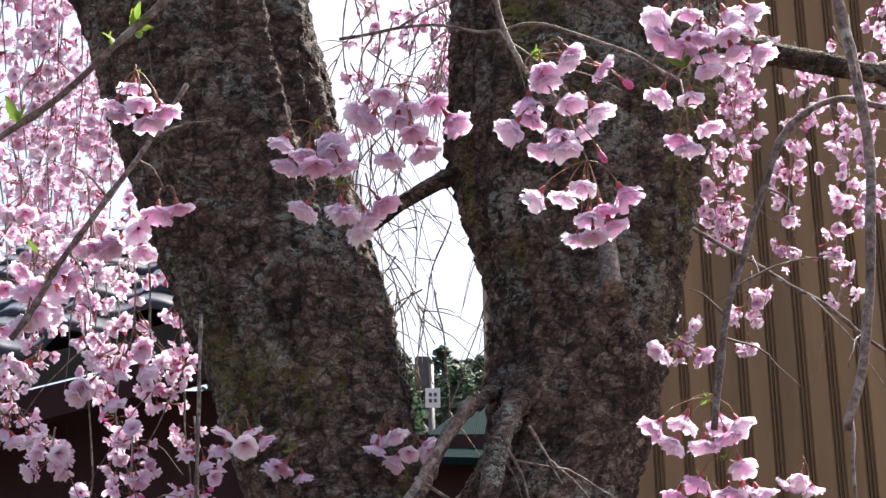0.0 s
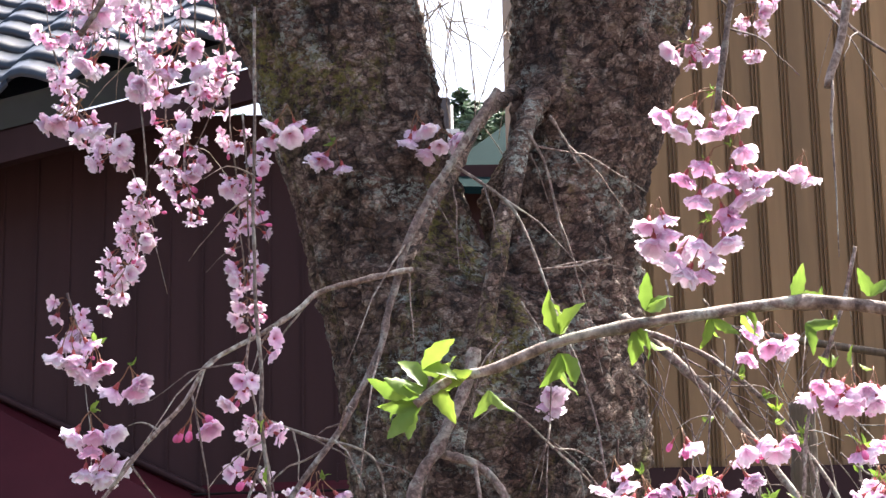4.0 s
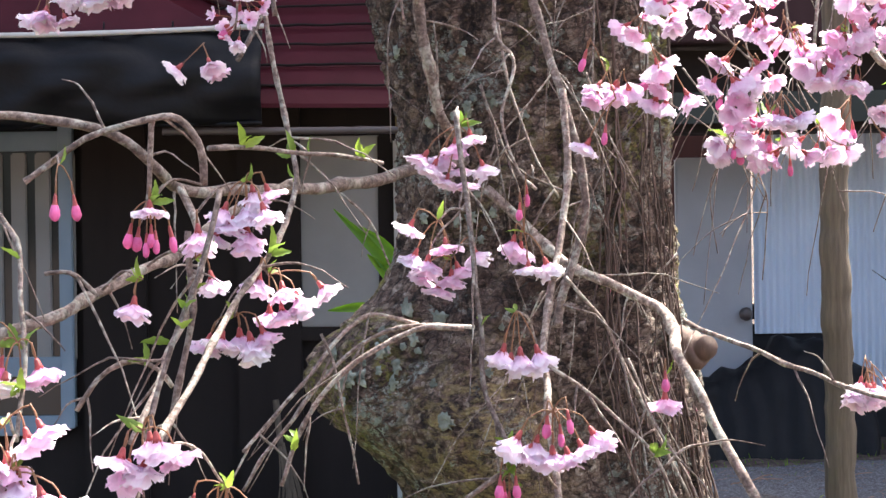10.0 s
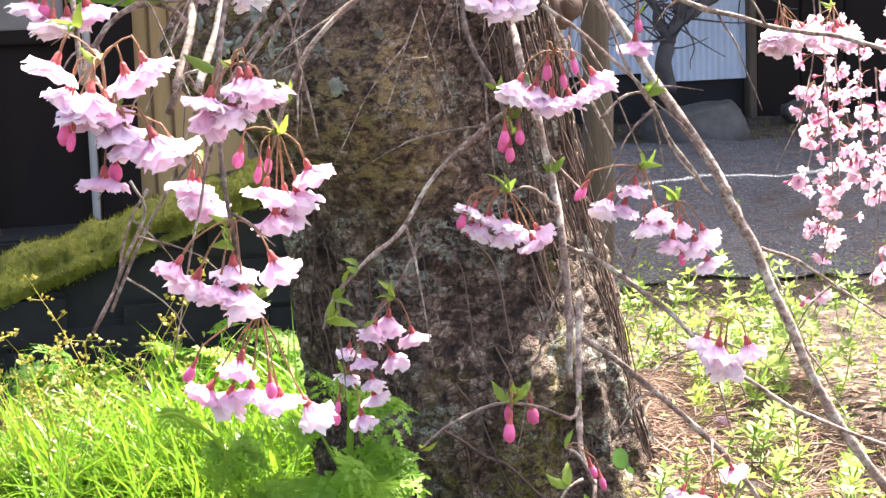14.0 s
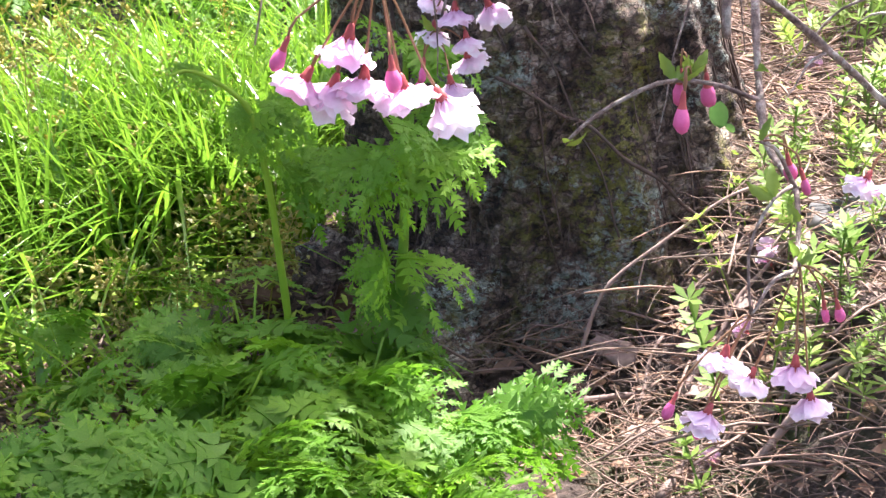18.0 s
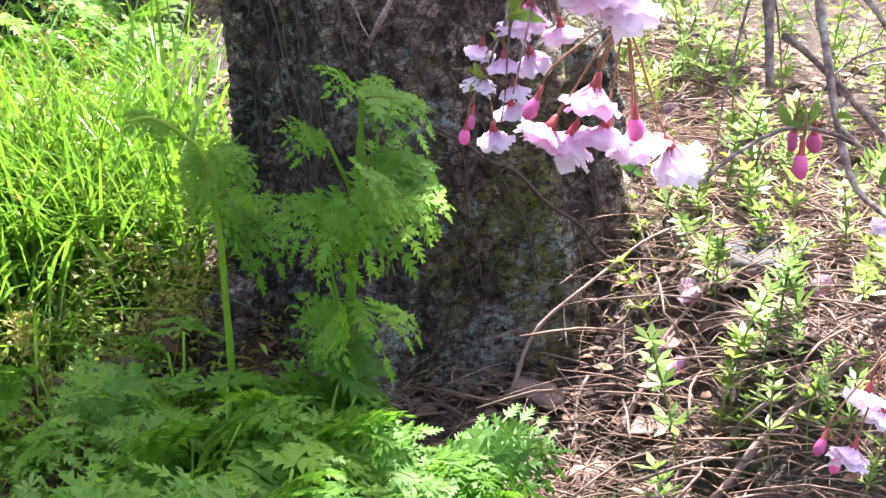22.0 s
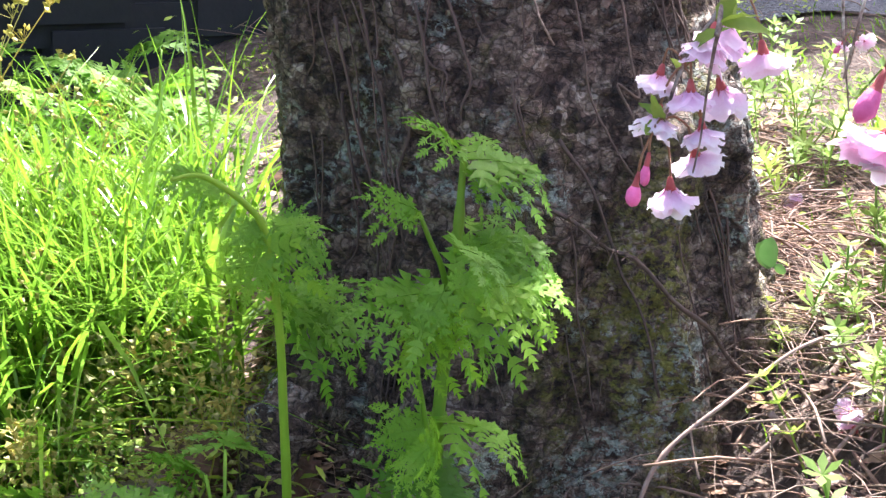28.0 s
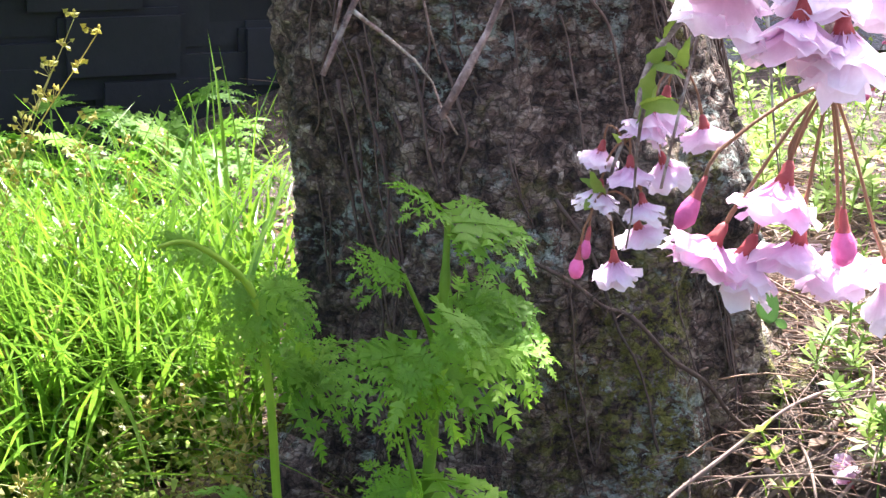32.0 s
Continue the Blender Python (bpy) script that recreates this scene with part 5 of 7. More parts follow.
bL4 = branch([(0.897, -0.300, 1.227), (0.763, -0.300, 1.245), (0.645, -0.300, 1.263), (0.608, -0.300, 1.271), (0.557, -0.300, 1.287), (0.515, -0.300, 1.376)], 0.012, 0.005, 4, "", 3)
bL5 = branch([(0.913, -0.250, 1.163), (0.777, -0.250, 1.188), (0.657, -0.250, 1.214), (0.612, -0.250, 1.230), (0.590, -0.250, 1.260), (0.625, -0.250, 1.162), (0.637, -0.250, 1.095)], 0.006, 0.003, 4, "", 3)
for k in range(34):
    p = Vector((0.449, -0.120, 1.481)) + Vector((seq.uniform(-0.15, 0.33), seq.uniform(-0.15, 0.1), seq.uniform(-0.22, 0.3)))
    q = p + Vector((seq.uniform(-0.06, 0.16), seq.uniform(-0.05, 0.05), seq.uniform(-0.22, -0.05)))
    branch([p, p.lerp(q, 0.5) + Vector((0, 0, 0.02)), q], 0.002, 0.001, 2, "", seq.choice((0, 0, 1, 1)))
# leafing shoot very near the camera
bM = branch([(-0.030, -1.830, 1.321), (-0.011, -1.830, 1.334), (0.011, -1.830, 1.339), (0.046, -1.830, 1.353), (0.090, -1.830, 1.362), (0.131, -1.830, 1.368), (0.169, -1.830, 1.373), (0.207, -1.830, 1.371), (0.241, -1.830, 1.365), (0.294, -1.830, 1.355)], 0.0032, 0.0054, 0, "smooth grey shoot with fresh green leaves", amp=0.001)
for p, s, rx in (((-0.024, -1.830, 1.330), 1.1, 5.2), ((-0.027, -1.830, 1.324), 1.0, 4.4), ((-0.030, -1.830, 1.321), 0.8, 4.0), ((-0.022, -1.830, 1.331), 1.0, 1.9), ((-0.026, -1.830, 1.339), 0.9, 1.2), ((0.047, -1.830, 1.357), 0.9, 0.0), ((0.047, -1.830, 1.347), 0.9, 3.0), ((0.087, -1.830, 1.359), 0.8, 2.6), ((0.093, -1.830, 1.369), 0.7, 0.6),
                 ((0.009, -1.830, 1.328), 0.7, 3.0), ((0.145, -1.830, 1.368), 0.8, 2.7), ((0.172, -1.830, 1.374), 0.8, 0.9), ((0.177, -1.830, 1.361), 0.7, 2.2), ((0.213, -1.830, 1.375), 0.7, 0.3), ((0.127, -1.830, 1.365), 0.6, 2.8)):
    ob = link("leaf", seq.choice(LEAVES[:2]), M_LEAF, bM)
    ob.matrix_local = Matrix.Translation(p) @ Matrix.Rotation(rx, 4, "Y") @ Matrix.Rotation(seq.uniform(0, 6), 4, "Z") @ Matrix.Scale(s * 0.85, 4)
# top of the tree
bN1 = branch([(-0.321, -1.300, 1.877), (-0.297, -1.300, 1.895), (-0.265, -1.300, 1.923), (-0.225, -1.300, 1.961), (-0.179, -1.300, 2.014), (-0.142, -1.300, 2.064)], 0.0036, 0.0036, 1, "", 5)
bN2 = branch([(-0.438, -0.500, 2.002), (-0.408, -0.500, 2.057), (-0.385, -0.500, 2.099), (-0.335, -0.500, 2.178), (-0.285, -0.500, 2.252), (-0.246, -0.500, 2.327)], 0.0055, 0.0045, 5)
bN3 = branch([(0.414, -0.200, 2.254), (0.499, -0.200, 2.200), (0.579, -0.200, 2.143), (0.663, -0.200, 2.079), (0.757, -0.200, 2.015)], 0.0042, 0.003, 5)
bN4 = branch([(0.353, -0.600, 1.861), (0.370, -0.600, 1.965), (0.394, -0.600, 2.045), (0.427, -0.600, 2.142), (0.467, -0.600, 2.227), (0.523, -0.600, 2.258), (0.580, -0.600, 2.249)], 0.0055, 0.0055, 4)
bN5 = branch([(0.369, -1.200, 2.101), (0.376, -1.200, 2.036), (0.385, -1.200, 1.964), (0.381, -1.200, 1.864), (0.363, -1.200, 1.750), (0.347, -1.200, 1.695)], 0.0068, 0.005, 2)
bN6 = branch([(0.456, 0.150, 2.730), (0.586, 0.163, 2.708), (0.698, 0.175, 2.692), (0.818, 0.188, 2.675), (1.038, 0.200, 2.663)], 0.030, 0.022, 0, "dark thick side limb")
bN7 = branch([(-0.038, 0.120, 2.376), (0.014, 0.120, 2.415), (0.075, 0.120, 2.455), (0.137, 0.120, 2.487)], 0.016, 0.018, 2, "dark branch bridging the fork")
bN8 = branch([(0.123, -0.500, 2.491), (0.139, -0.500, 2.420), (0.155, -0.500, 2.373), (0.171, -0.500, 2.342)], 0.0055, 0.004, 2)
bN9 = branch([(-0.062, -0.450, 2.414), (-0.019, -0.450, 2.422), (0.052, -0.450, 2.434), (0.131, -0.450, 2.422), (0.196, -0.450, 2.434), (0.295, -0.450, 2.398), (0.364, -0.450, 2.358)], 0.003, 0.0025, 6)
for k in range(46):
    p = Vector((0.072, 0.350, 2.455)) + Vector((seq.uniform(-0.16, 0.14), seq.uniform(0, 0.4), seq.uniform(-0.1, 0.55)))
    q = p + Vector((seq.uniform(-0.14, 0.14), seq.uniform(-0.05, 0.05), seq.uniform(-0.35, -0.1)))
    branch([p, p.lerp(q, 0.5) + Vector((seq.uniform(-0.04, 0.04), 0, 0.03)), q], 0.0022, 0.001, 4)

# ---- blossom bunches, from the crown down ----
cluster(bI2, (-0.116, -0.020, 1.968), 3, 0.047, 0.039)
cluster(bI1, (-0.006, -0.020, 2.012), 6, 0.087, 0.047)
cluster(bN2, (-0.386, -0.400, 2.093), 9, 0.117, 0.083)
cluster(bN2, (-0.329, -0.400, 2.129), 8, 0.104, 0.090)
cluster(bN2, (-0.480, -0.300, 2.229), 4, 0.058, 0.044)
cluster(bN2, (-0.444, -0.300, 1.979), 9, 0.106, 0.099)
cluster(bN2, (-0.346, -0.200, 2.038), 7, 0.111, 0.074)
cluster(bN2, (-0.212, -0.200, 1.979), 5, 0.066, 0.059)
cluster(bN4, (0.427, 0.000, 2.146), 3, 0.043, 0.034)
cluster(bN4, (0.613, 0.100, 1.981), 4, 0.070, 0.044)
bunch(bN1, (-0.274, -0.750, 2.223), [(-0.016, -0.053), (0.007, -0.043), (0.032, -0.05), (-0.003, -0.018), (-0.023, -0.04), (0.015, -0.061)], (), 0.9)
bunch(bN9, (0.014, -0.560, 2.298), [(-0.047, -0.037), (0.007, -0.03), (-0.019, -0.019), (0.04, -0.03), (0.061, -0.048), (0.013, -0.068), (0.026, -0.088), (-0.014, -0.097), (-0.037, -0.048), (-0.004, -0.048)], (), 1.05)
bunch(bN9, (-0.086, -0.560, 2.243), [(-0.04, -0.015), (0.015, -0.015), (-0.034, -0.047), (-0.01, -0.036), (0.001, -0.059), (0.033, -0.055), (0.021, -0.033)], (), 1.0)
bunch(bN9, (-0.059, -0.560, 2.167), [(-0.042, -0.032), (0.001, -0.025), (0.033, -0.037), (0.023, -0.053), (0.007, -0.039), (0.052, -0.03)], (), 1.0)
bunch(bN8, (0.174, -0.520, 2.355), [(0.048, 0.0), (0.016, -0.038), (-0.006, -0.062), (0.089, -0.019), (0.041, -0.011), (0.013, -0.027)], [(0.115, -0.042)], 1.0)
bunch(bN8, (0.203, -0.520, 2.290), [(-0.056, -0.033), (0.016, -0.005), (0.05, -0.012), (0.001, -0.042), (0.032, -0.033), (-0.02, -0.061), (0.007, -0.061), (-0.032, -0.022)], [(0.051, -0.074)], 1.05)
bunch(bN8, (0.237, -0.520, 2.216), [(-0.062, -0.042), (-0.029, -0.045), (-0.008, -0.04), (0.042, -0.045), (0.014, -0.067), (-0.003, -0.078), (-0.018, -0.103), (0.002, -0.103), (0.027, -0.085)], (), 1.05)
bunch(bN9, (0.388, -0.500, 2.452), [(-0.052, -0.034), (-0.013, -0.028), (0.037, -0.026), (-0.05, -0.065), (0.001, -0.042), (0.066, -0.022)], (), 1.1)
bunch(bN9, (0.399, -0.500, 2.408), [(0.029, -0.037), (0.001, -0.041), (-0.034, -0.033), (0.057, -0.041), (-0.015, -0.02), (0.02, -0.016)], (), 1.1)
bunch(bN9, (0.367, -0.500, 2.350), [(-0.033, -0.033), (0.024, -0.01), (0.003, -0.04)], (), 1.0)
bunch(bN9, (0.364, -0.500, 2.296), [(0.026, -0.027), (-0.013, -0.043), (0.0, -0.054)], (), 1.0)
bunch(bN2, (-0.275, -0.450, 2.210), [(-0.007, -0.032), (0.018, -0.026)], (), 1.0)
bunch(bN4, (0.411, -0.250, 1.999), [(-0.033, -0.031), (0.015, -0.027), (0.038, -0.039), (-0.051, -0.064), (-0.009, -0.064), (0.022, -0.056), (-0.072, -0.039)], (), 1.15)
bunch(bN4, (0.431, -0.250, 1.916), [(-0.041, -0.03), (0.022, -0.039), (-0.002, -0.047), (0.036, -0.071), (0.041, -0.045), (0.015, -0.012)], (), 1.15)
bunch(bN4, (0.398, -0.250, 1.896), [(-0.036, -0.026), (0.006, -0.043), (0.045, -0.059), (-0.018, -0.059), (0.02, -0.075)], (), 1.15)
bunch(bN4, (0.398, -0.250, 1.810), [(-0.021, -0.037), (-0.039, -0.077), (-0.015, -0.077), (0.027, -0.006), (-0.053, -0.053), (-0.002, -0.053), (0.018, -0.038)], (), 1.15)
bunch(bN4, (0.320, -0.250, 1.827), [(-0.013, -0.03), (0.014, -0.038), (-0.006, -0.054), (0.013, -0.014)], (), 1.15)


def string(points, n, size=0.8, spread=0.018):
    """A hanging thin twig set with small bunches all the way down."""
    ob = branch(points, 0.0022, 0.0014, 1)
    path = spline(points, 40)
    for k in range(n):
        p = path[min(39, int((k + seq.random()) / n * 39))] + Vector((seq.uniform(-1, 1), seq.uniform(-1, 1), 0)) * spread * 0.4
        for _ in range(seq.choice((3, 4, 5, 6, 7))):
            out = Vector((seq.uniform(-1, 1), seq.uniform(-1, 1), seq.uniform(-1.3, 0.1))).normalized()
            flower(ob, p + out * seq.uniform(0.012, 0.032), p, "blossom" if seq.random() < 0.9 else "bud", size * seq.uniform(0.7, 1.15), seq.random() < 0.7)
    return ob


# strings hanging beside the trunk
for pts, n in (([(-0.338, 0.350, 2.562), (-0.338, 0.350, 2.353), (-0.324, 0.350, 2.170), (-0.306, 0.350, 2.004), (-0.296, 0.350, 1.880), (-0.290, 0.350, 1.795)], 13), ([(-0.425, 0.350, 2.509), (-0.409, 0.350, 2.322), (-0.434, 0.350, 2.201), (-0.421, 0.350, 2.092), (-0.390, 0.350, 2.004)], 11), ([(-0.485, 0.300, 2.335), (-0.459, 0.300, 2.040), (-0.479, 0.300, 1.945), (-0.495, 0.300, 1.889), (-0.519, 0.300, 1.815)], 9),
               ([(-0.388, 0.300, 2.437), (-0.373, 0.300, 2.254), (-0.358, 0.300, 2.215), (-0.371, 0.300, 2.165)], 6), ([(-0.610, 0.200, 2.270), (-0.587, 0.200, 2.183), (-0.548, 0.200, 2.107), (-0.501, 0.200, 2.070)], 7), ([(-0.547, 0.500, 2.571), (-0.527, 0.500, 2.450), (-0.538, 0.500, 2.364)], 5),
               ([(-0.268, -0.050, 2.036), (-0.261, -0.050, 1.932), (-0.259, -0.050, 1.847), (-0.252, -0.050, 1.771)], 7), ([(-0.208, -0.650, 1.587), (-0.212, -0.650, 1.542), (-0.200, -0.650, 1.496), (-0.211, -0.650, 1.439)], 4), ([(-0.195, -0.660, 1.431), (-0.211, -0.660, 1.387), (-0.218, -0.660, 1.344), (-0.222, -0.660, 1.294)], 6),
               ([(-0.452, 0.200, 2.007), (-0.462, 0.200, 1.933), (-0.458, 0.200, 1.887), (-0.494, 0.200, 1.824)], 8), ([(-0.373, 0.100, 2.049), (-0.369, 0.100, 1.977), (-0.352, 0.100, 1.931)], 5), ([(-0.515, -0.100, 1.752), (-0.500, -0.100, 1.702), (-0.484, -0.100, 1.645)], 4), ([(-0.450, -0.100, 2.008), (-0.451, -0.100, 1.940)], 3),
               ([(0.627, 0.500, 2.876), (0.629, 0.500, 2.751), (0.610, 0.500, 2.619), (0.611, 0.500, 2.490)], 12), ([(0.576, 0.500, 2.718), (0.583, 0.500, 2.597), (0.582, 0.500, 2.512)], 7), ([(0.731, 0.450, 2.806), (0.725, 0.450, 2.673), (0.701, 0.450, 2.566), (0.716, 0.450, 2.440)], 9), ([(0.808, 0.450, 2.706), (0.807, 0.450, 2.587), (0.778, 0.450, 2.481), (0.778, 0.450, 2.367)], 10),
               ([(0.637, 0.500, 2.448), (0.623, 0.500, 2.386), (0.623, 0.500, 2.324)], 4), ([(0.920, 0.500, 3.004), (0.888, 0.500, 2.887), (0.873, 0.500, 2.841)], 4), ([(0.662, 0.400, 2.892), (0.642, 0.400, 2.759), (0.637, 0.400, 2.630)], 6), ([(0.497, 0.400, 2.331), (0.488, 0.400, 2.272)], 3)):
    string(pts, n)
for k in range(38):
    x0 = seq.uniform(-0.05, 1.0)
    p = Vector((-0.790, 0.900, 3.271)).lerp(Vector((-0.488, 0.900, 3.272)), x0) + Vector((0, seq.uniform(-0.3, 0.6), 0))
    ln = seq.uniform(0.35, 0.62)
    string([p, p + Vector((seq.uniform(-0.03, 0.03), 0, -0.5 * ln)), p + Vector((seq.uniform(-0.05, 0.05), 0, -ln))], int(ln * 16), 0.8)
for k in range(7):
    p = Vector((-0.085, 0.600, 3.129)).lerp(Vector((0.120, 0.600, 3.130)), seq.random()) + Vector((0, seq.uniform(0, 0.4), 0))
    ln = seq.uniform(0.15, 0.34)
    string([p, p + Vector((0.02, 0, -0.5 * ln)), p + Vector((0.0, 0, -ln))], int(ln * 20), 0.75)
for k in range(11):
    p = Vector((-0.684, 0.550, 2.632)).lerp(Vector((-0.349, 0.550, 2.470)), seq.random()) + Vector((0, seq.uniform(-0.3, 0.3), 0))
    ln = seq.uniform(0.16, 0.36)
    string([p, p + Vector((seq.uniform(-0.03, 0.03), 0, -0.5 * ln)), p + Vector((seq.uniform(-0.04, 0.04), 0, -ln))], int(ln * 18), 0.8)
for k in range(8):
    p = Vector((0.578, 0.500, 2.910)).lerp(Vector((0.911, 0.500, 2.910)), seq.random()) + Vector((0, seq.uniform(-0.2, 0.3), seq.uniform(-0.12, 0.1)))
    ln = seq.uniform(0.15, 0.32)
    string([p, p + Vector((0.02, 0, -0.5 * ln)), p + Vector((seq.uniform(-0.03, 0.03), 0, -ln))], int(ln * 18), 0.8)
for k in range(9):
    p = Vector((0.864, 0.300, 0.891)).lerp(Vector((1.023, 0.300, 0.885)), seq.random()) + Vector((0, seq.uniform(-0.2, 0.3), seq.uniform(-0.15, 0.1)))
    ln = seq.uniform(0.25, 0.42)
    string([p, p + Vector((0.01, 0, -0.5 * ln)), p + Vector((seq.uniform(-0.03, 0.03), 0, -ln))], int(ln * 20), 0.8)

cluster(bF0, (-0.165, -0.350, 1.424), 5, 0.058, 0.029)
cluster(bF0, (-0.294, -0.400, 1.270), 2, 0.021, 0.028)
cluster(bI2, (-0.457, -0.350, 1.638), 6, 0.065, 0.058)
cluster(bI2, (-0.374, -0.400, 1.575), 3, 0.028, 0.028)
cluster(bI2, (-0.396, -0.400, 1.497), 8, 0.070, 0.035)
cluster(bI2, (-0.388, -0.500, 1.372), 9, 0.100, 0.027)
cluster(bI2, (-0.442, -0.500, 1.334), 4, 0.040, 0.027)
cluster(bI2, (-0.301, -0.400, 1.518), 1, 0.014, 0.007, 4)
cluster(bI3, (0.157, -0.200, 1.565), 4, 0.054, 0.031)
cluster(bL3, (0.470, -0.600, 1.498), 14, 0.112, 0.065)
cluster(bL3, (0.401, -0.600, 1.594), 5, 0.053, 0.046)
cluster(bL3, (0.553, -0.550, 1.399), 9, 0.074, 0.080)
cluster(bL2, (0.300, -0.600, 1.448), 1, 0.020, 0.013, 2)
cluster(bL2, (0.341, -0.100, 1.793), 4, 0.049, 0.049)
cluster(bL1, (0.243, -0.600, 1.378), 14, 0.115, 0.071, 1)
cluster(bL1, (0.334, -0.600, 1.392), 14, 0.096, 0.052, 1)
cluster(bL1, (0.299, -0.600, 1.322), 14, 0.096, 0.058, 2)
cluster(bL1, (0.219, -0.600, 1.237), 5, 0.071, 0.019)
cluster(bL2, (0.388, -0.600, 1.278), 13, 0.109, 0.051, 2)
cluster(bL2, (0.479, -0.600, 1.283), 18, 0.116, 0.078, 2)
cluster(bL2, (0.445, -0.600, 1.235), 10, 0.116, 0.032, 1)
cluster(bL2, (0.321, -0.600, 1.203), 12, 0.102, 0.058, 4)
cluster(bL2, (0.358, -0.600, 1.163), 8, 0.071, 0.038, 3)
cluster(bL3, (0.538, -0.600, 1.398), 8, 0.071, 0.051)
cluster(bL4, (0.551, -0.600, 1.294), 5, 0.052, 0.033)
cluster(bL4, (0.489, -0.600, 1.192), 3, 0.039, 0.019)
cluster(bL4, (0.396, -0.600, 1.336), 3, 0.039, 0.019, 4)
cluster(bJ2, (0.528, -0.330, 0.876), 6, 0.078, 0.028)
cluster(bJ2, (0.578, -0.330, 0.867), 9, 0.100, 0.036)
for k in range(30):
    c = Vector((0.365, -0.600, 1.305)) + Vector((seq.uniform(-0.19, 0.23), seq.uniform(-0.10, 0.16), seq.uniform(-0.15, 0.17)))
    cluster(bL1 if k % 2 else bL2, c, seq.choice((2, 3, 4)), 0.05, 0.05, seq.choice((0, 1, 2)), leaf=0.5)
# the twigs and bunches that hang low before the trunk, nearest the camera at the end
bZ = branch([(-0.258, -1.085, 0.737), (-0.252, -1.080, 0.722), (-0.247, -1.074, 0.710), (-0.242, -1.070, 0.699)], 0.0030, 0.0020, 0, "", 1, amp=0.001)
bZ2 = branch([(-0.004, -0.640, 0.702), (-0.031, -0.640, 0.648), (-0.063, -0.640, 0.606), (-0.082, -0.640, 0.577), (-0.092, -0.640, 0.545)], 0.0028, 0.0015, 0, "", 3, amp=0.002)
bK = branch([(0.114, -0.800, 0.640), (0.098, -0.837, 0.598), (0.085, -0.874, 0.544), (0.075, -0.911, 0.513), (0.071, -0.949, 0.504), (0.064, -0.986, 0.500), (0.049, -1.023, 0.482), (0.028, -1.060, 0.474)], 0.0046, 0.0022, 0, "", 2, amp=0.002)
bK2 = branch([(0.085, -0.874, 0.548), (0.061, -0.930, 0.551), (0.029, -0.930, 0.565), (-0.008, -0.930, 0.571), (-0.042, -0.930, 0.561), (-0.066, -0.930, 0.549), (-0.083, -0.930, 0.535)], 0.0026, 0.0018, 0, "", 3, amp=0.002)
branch([(0.039, -1.030, 0.521), (0.022, -1.037, 0.514), (0.005, -1.043, 0.487), (0.003, -1.050, 0.442)], 0.0018, 0.0012, 0, "", 1, amp=0.002)
bunch(bV6, (-0.381, -1.030, 0.973), [(-0.026, -0.027), (-0.011, -0.041), (0.003, -0.039), (0.021, -0.032)], [(-0.026, -0.009), (-0.016, -0.029)])
bunch(bV6, (-0.363, -1.170, 0.910), [(-0.037, -0.007), (-0.026, -0.026), (-0.01, -0.029), (-0.016, -0.04), (0.002, -0.038), (0.035, -0.008), (0.02, -0.017)], [(-0.029, -0.051), (-0.025, -0.056)])
bunch(bV6, (-0.357, -1.170, 0.872), [(0.012, -0.026), (0.031, -0.025), (-0.01, -0.054), (0.049, -0.032), (0.005, -0.015), (-0.018, -0.005)], [(0.0, -0.044)])
bunch(bV5, (-0.259, -1.100, 0.899), [(0.007, -0.016), (0.031, -0.029), (-0.021, -0.031), (-0.001, -0.038), (-0.017, -0.04), (0.015, -0.018)])
bunch(bV5, (-0.204, -0.960, 0.832), [(0.005, -0.06), (0.029, -0.039), (-0.007, -0.076), (-0.016, -0.052), (0.018, -0.058), (0.005, -0.08)], [(-0.035, -0.02), (-0.021, -0.032), (-0.01, -0.026)])
bunch(bV5, (-0.274, -1.000, 0.813), [(-0.006, -0.025), (0.002, -0.039), (-0.012, -0.019)])
bunch(bV5, (-0.261, -1.090, 0.777), [(-0.053, -0.036), (-0.036, -0.053), (-0.018, -0.057), (0.002, -0.062), (0.033, -0.042), (-0.004, -0.044)])
bunch(bV2, (0.114, -0.730, 0.880), [(-0.042, -0.035), (-0.019, -0.04), (-0.001, -0.054), (0.032, -0.044), (0.047, -0.031), (-0.028, -0.049), (0.016, -0.052)], [(-0.007, -0.021), (0.008, -0.03), (0.017, -0.015)])
bunch(bV2, (0.063, -0.720, 0.740), [(-0.039, -0.021), (-0.028, -0.039), (-0.004, -0.048), (0.014, -0.046), (0.037, -0.049), (-0.019, -0.031), (0.025, -0.057), (-0.004, -0.033)], [(-0.05, -0.027), (-0.037, -0.038)], size=0.9)
bunch(bV2, (0.068, -0.730, 0.816), [], [(-0.007, -0.028), (0.007, -0.02), (-0.001, -0.038), (-0.012, -0.019)])
bunch(bR1, (0.211, -0.710, 0.755), [(-0.041, -0.037), (-0.023, -0.045), (-0.001, -0.063), (0.02, -0.067), (-0.01, -0.025), (0.011, -0.049)], [(-0.072, -0.023), (-0.06, -0.024)], size=0.9)
bunch(bR1, (0.250, -0.710, 0.717), [(0.006, -0.03), (0.031, -0.038), (-0.007, -0.046), (0.021, -0.05), (0.036, -0.071), (-0.014, -0.018)], [(0.007, -0.063)], size=0.9)
bunch(bJ, (0.246, -0.600, 0.908), [(0.002, -0.036)], [(0.001, -0.011)])
bunch(bV2, (0.081, -0.635, 0.983), [(-0.017, -0.052), (0.004, -0.057), (0.026, -0.054), (-0.008, -0.063)])
bunch(bV1, (-0.004, -0.570, 1.084), [(-0.035, -0.012), (-0.014, -0.054), (-0.03, -0.045), (0.024, -0.061), (0.009, -0.035)], (), 0.95)
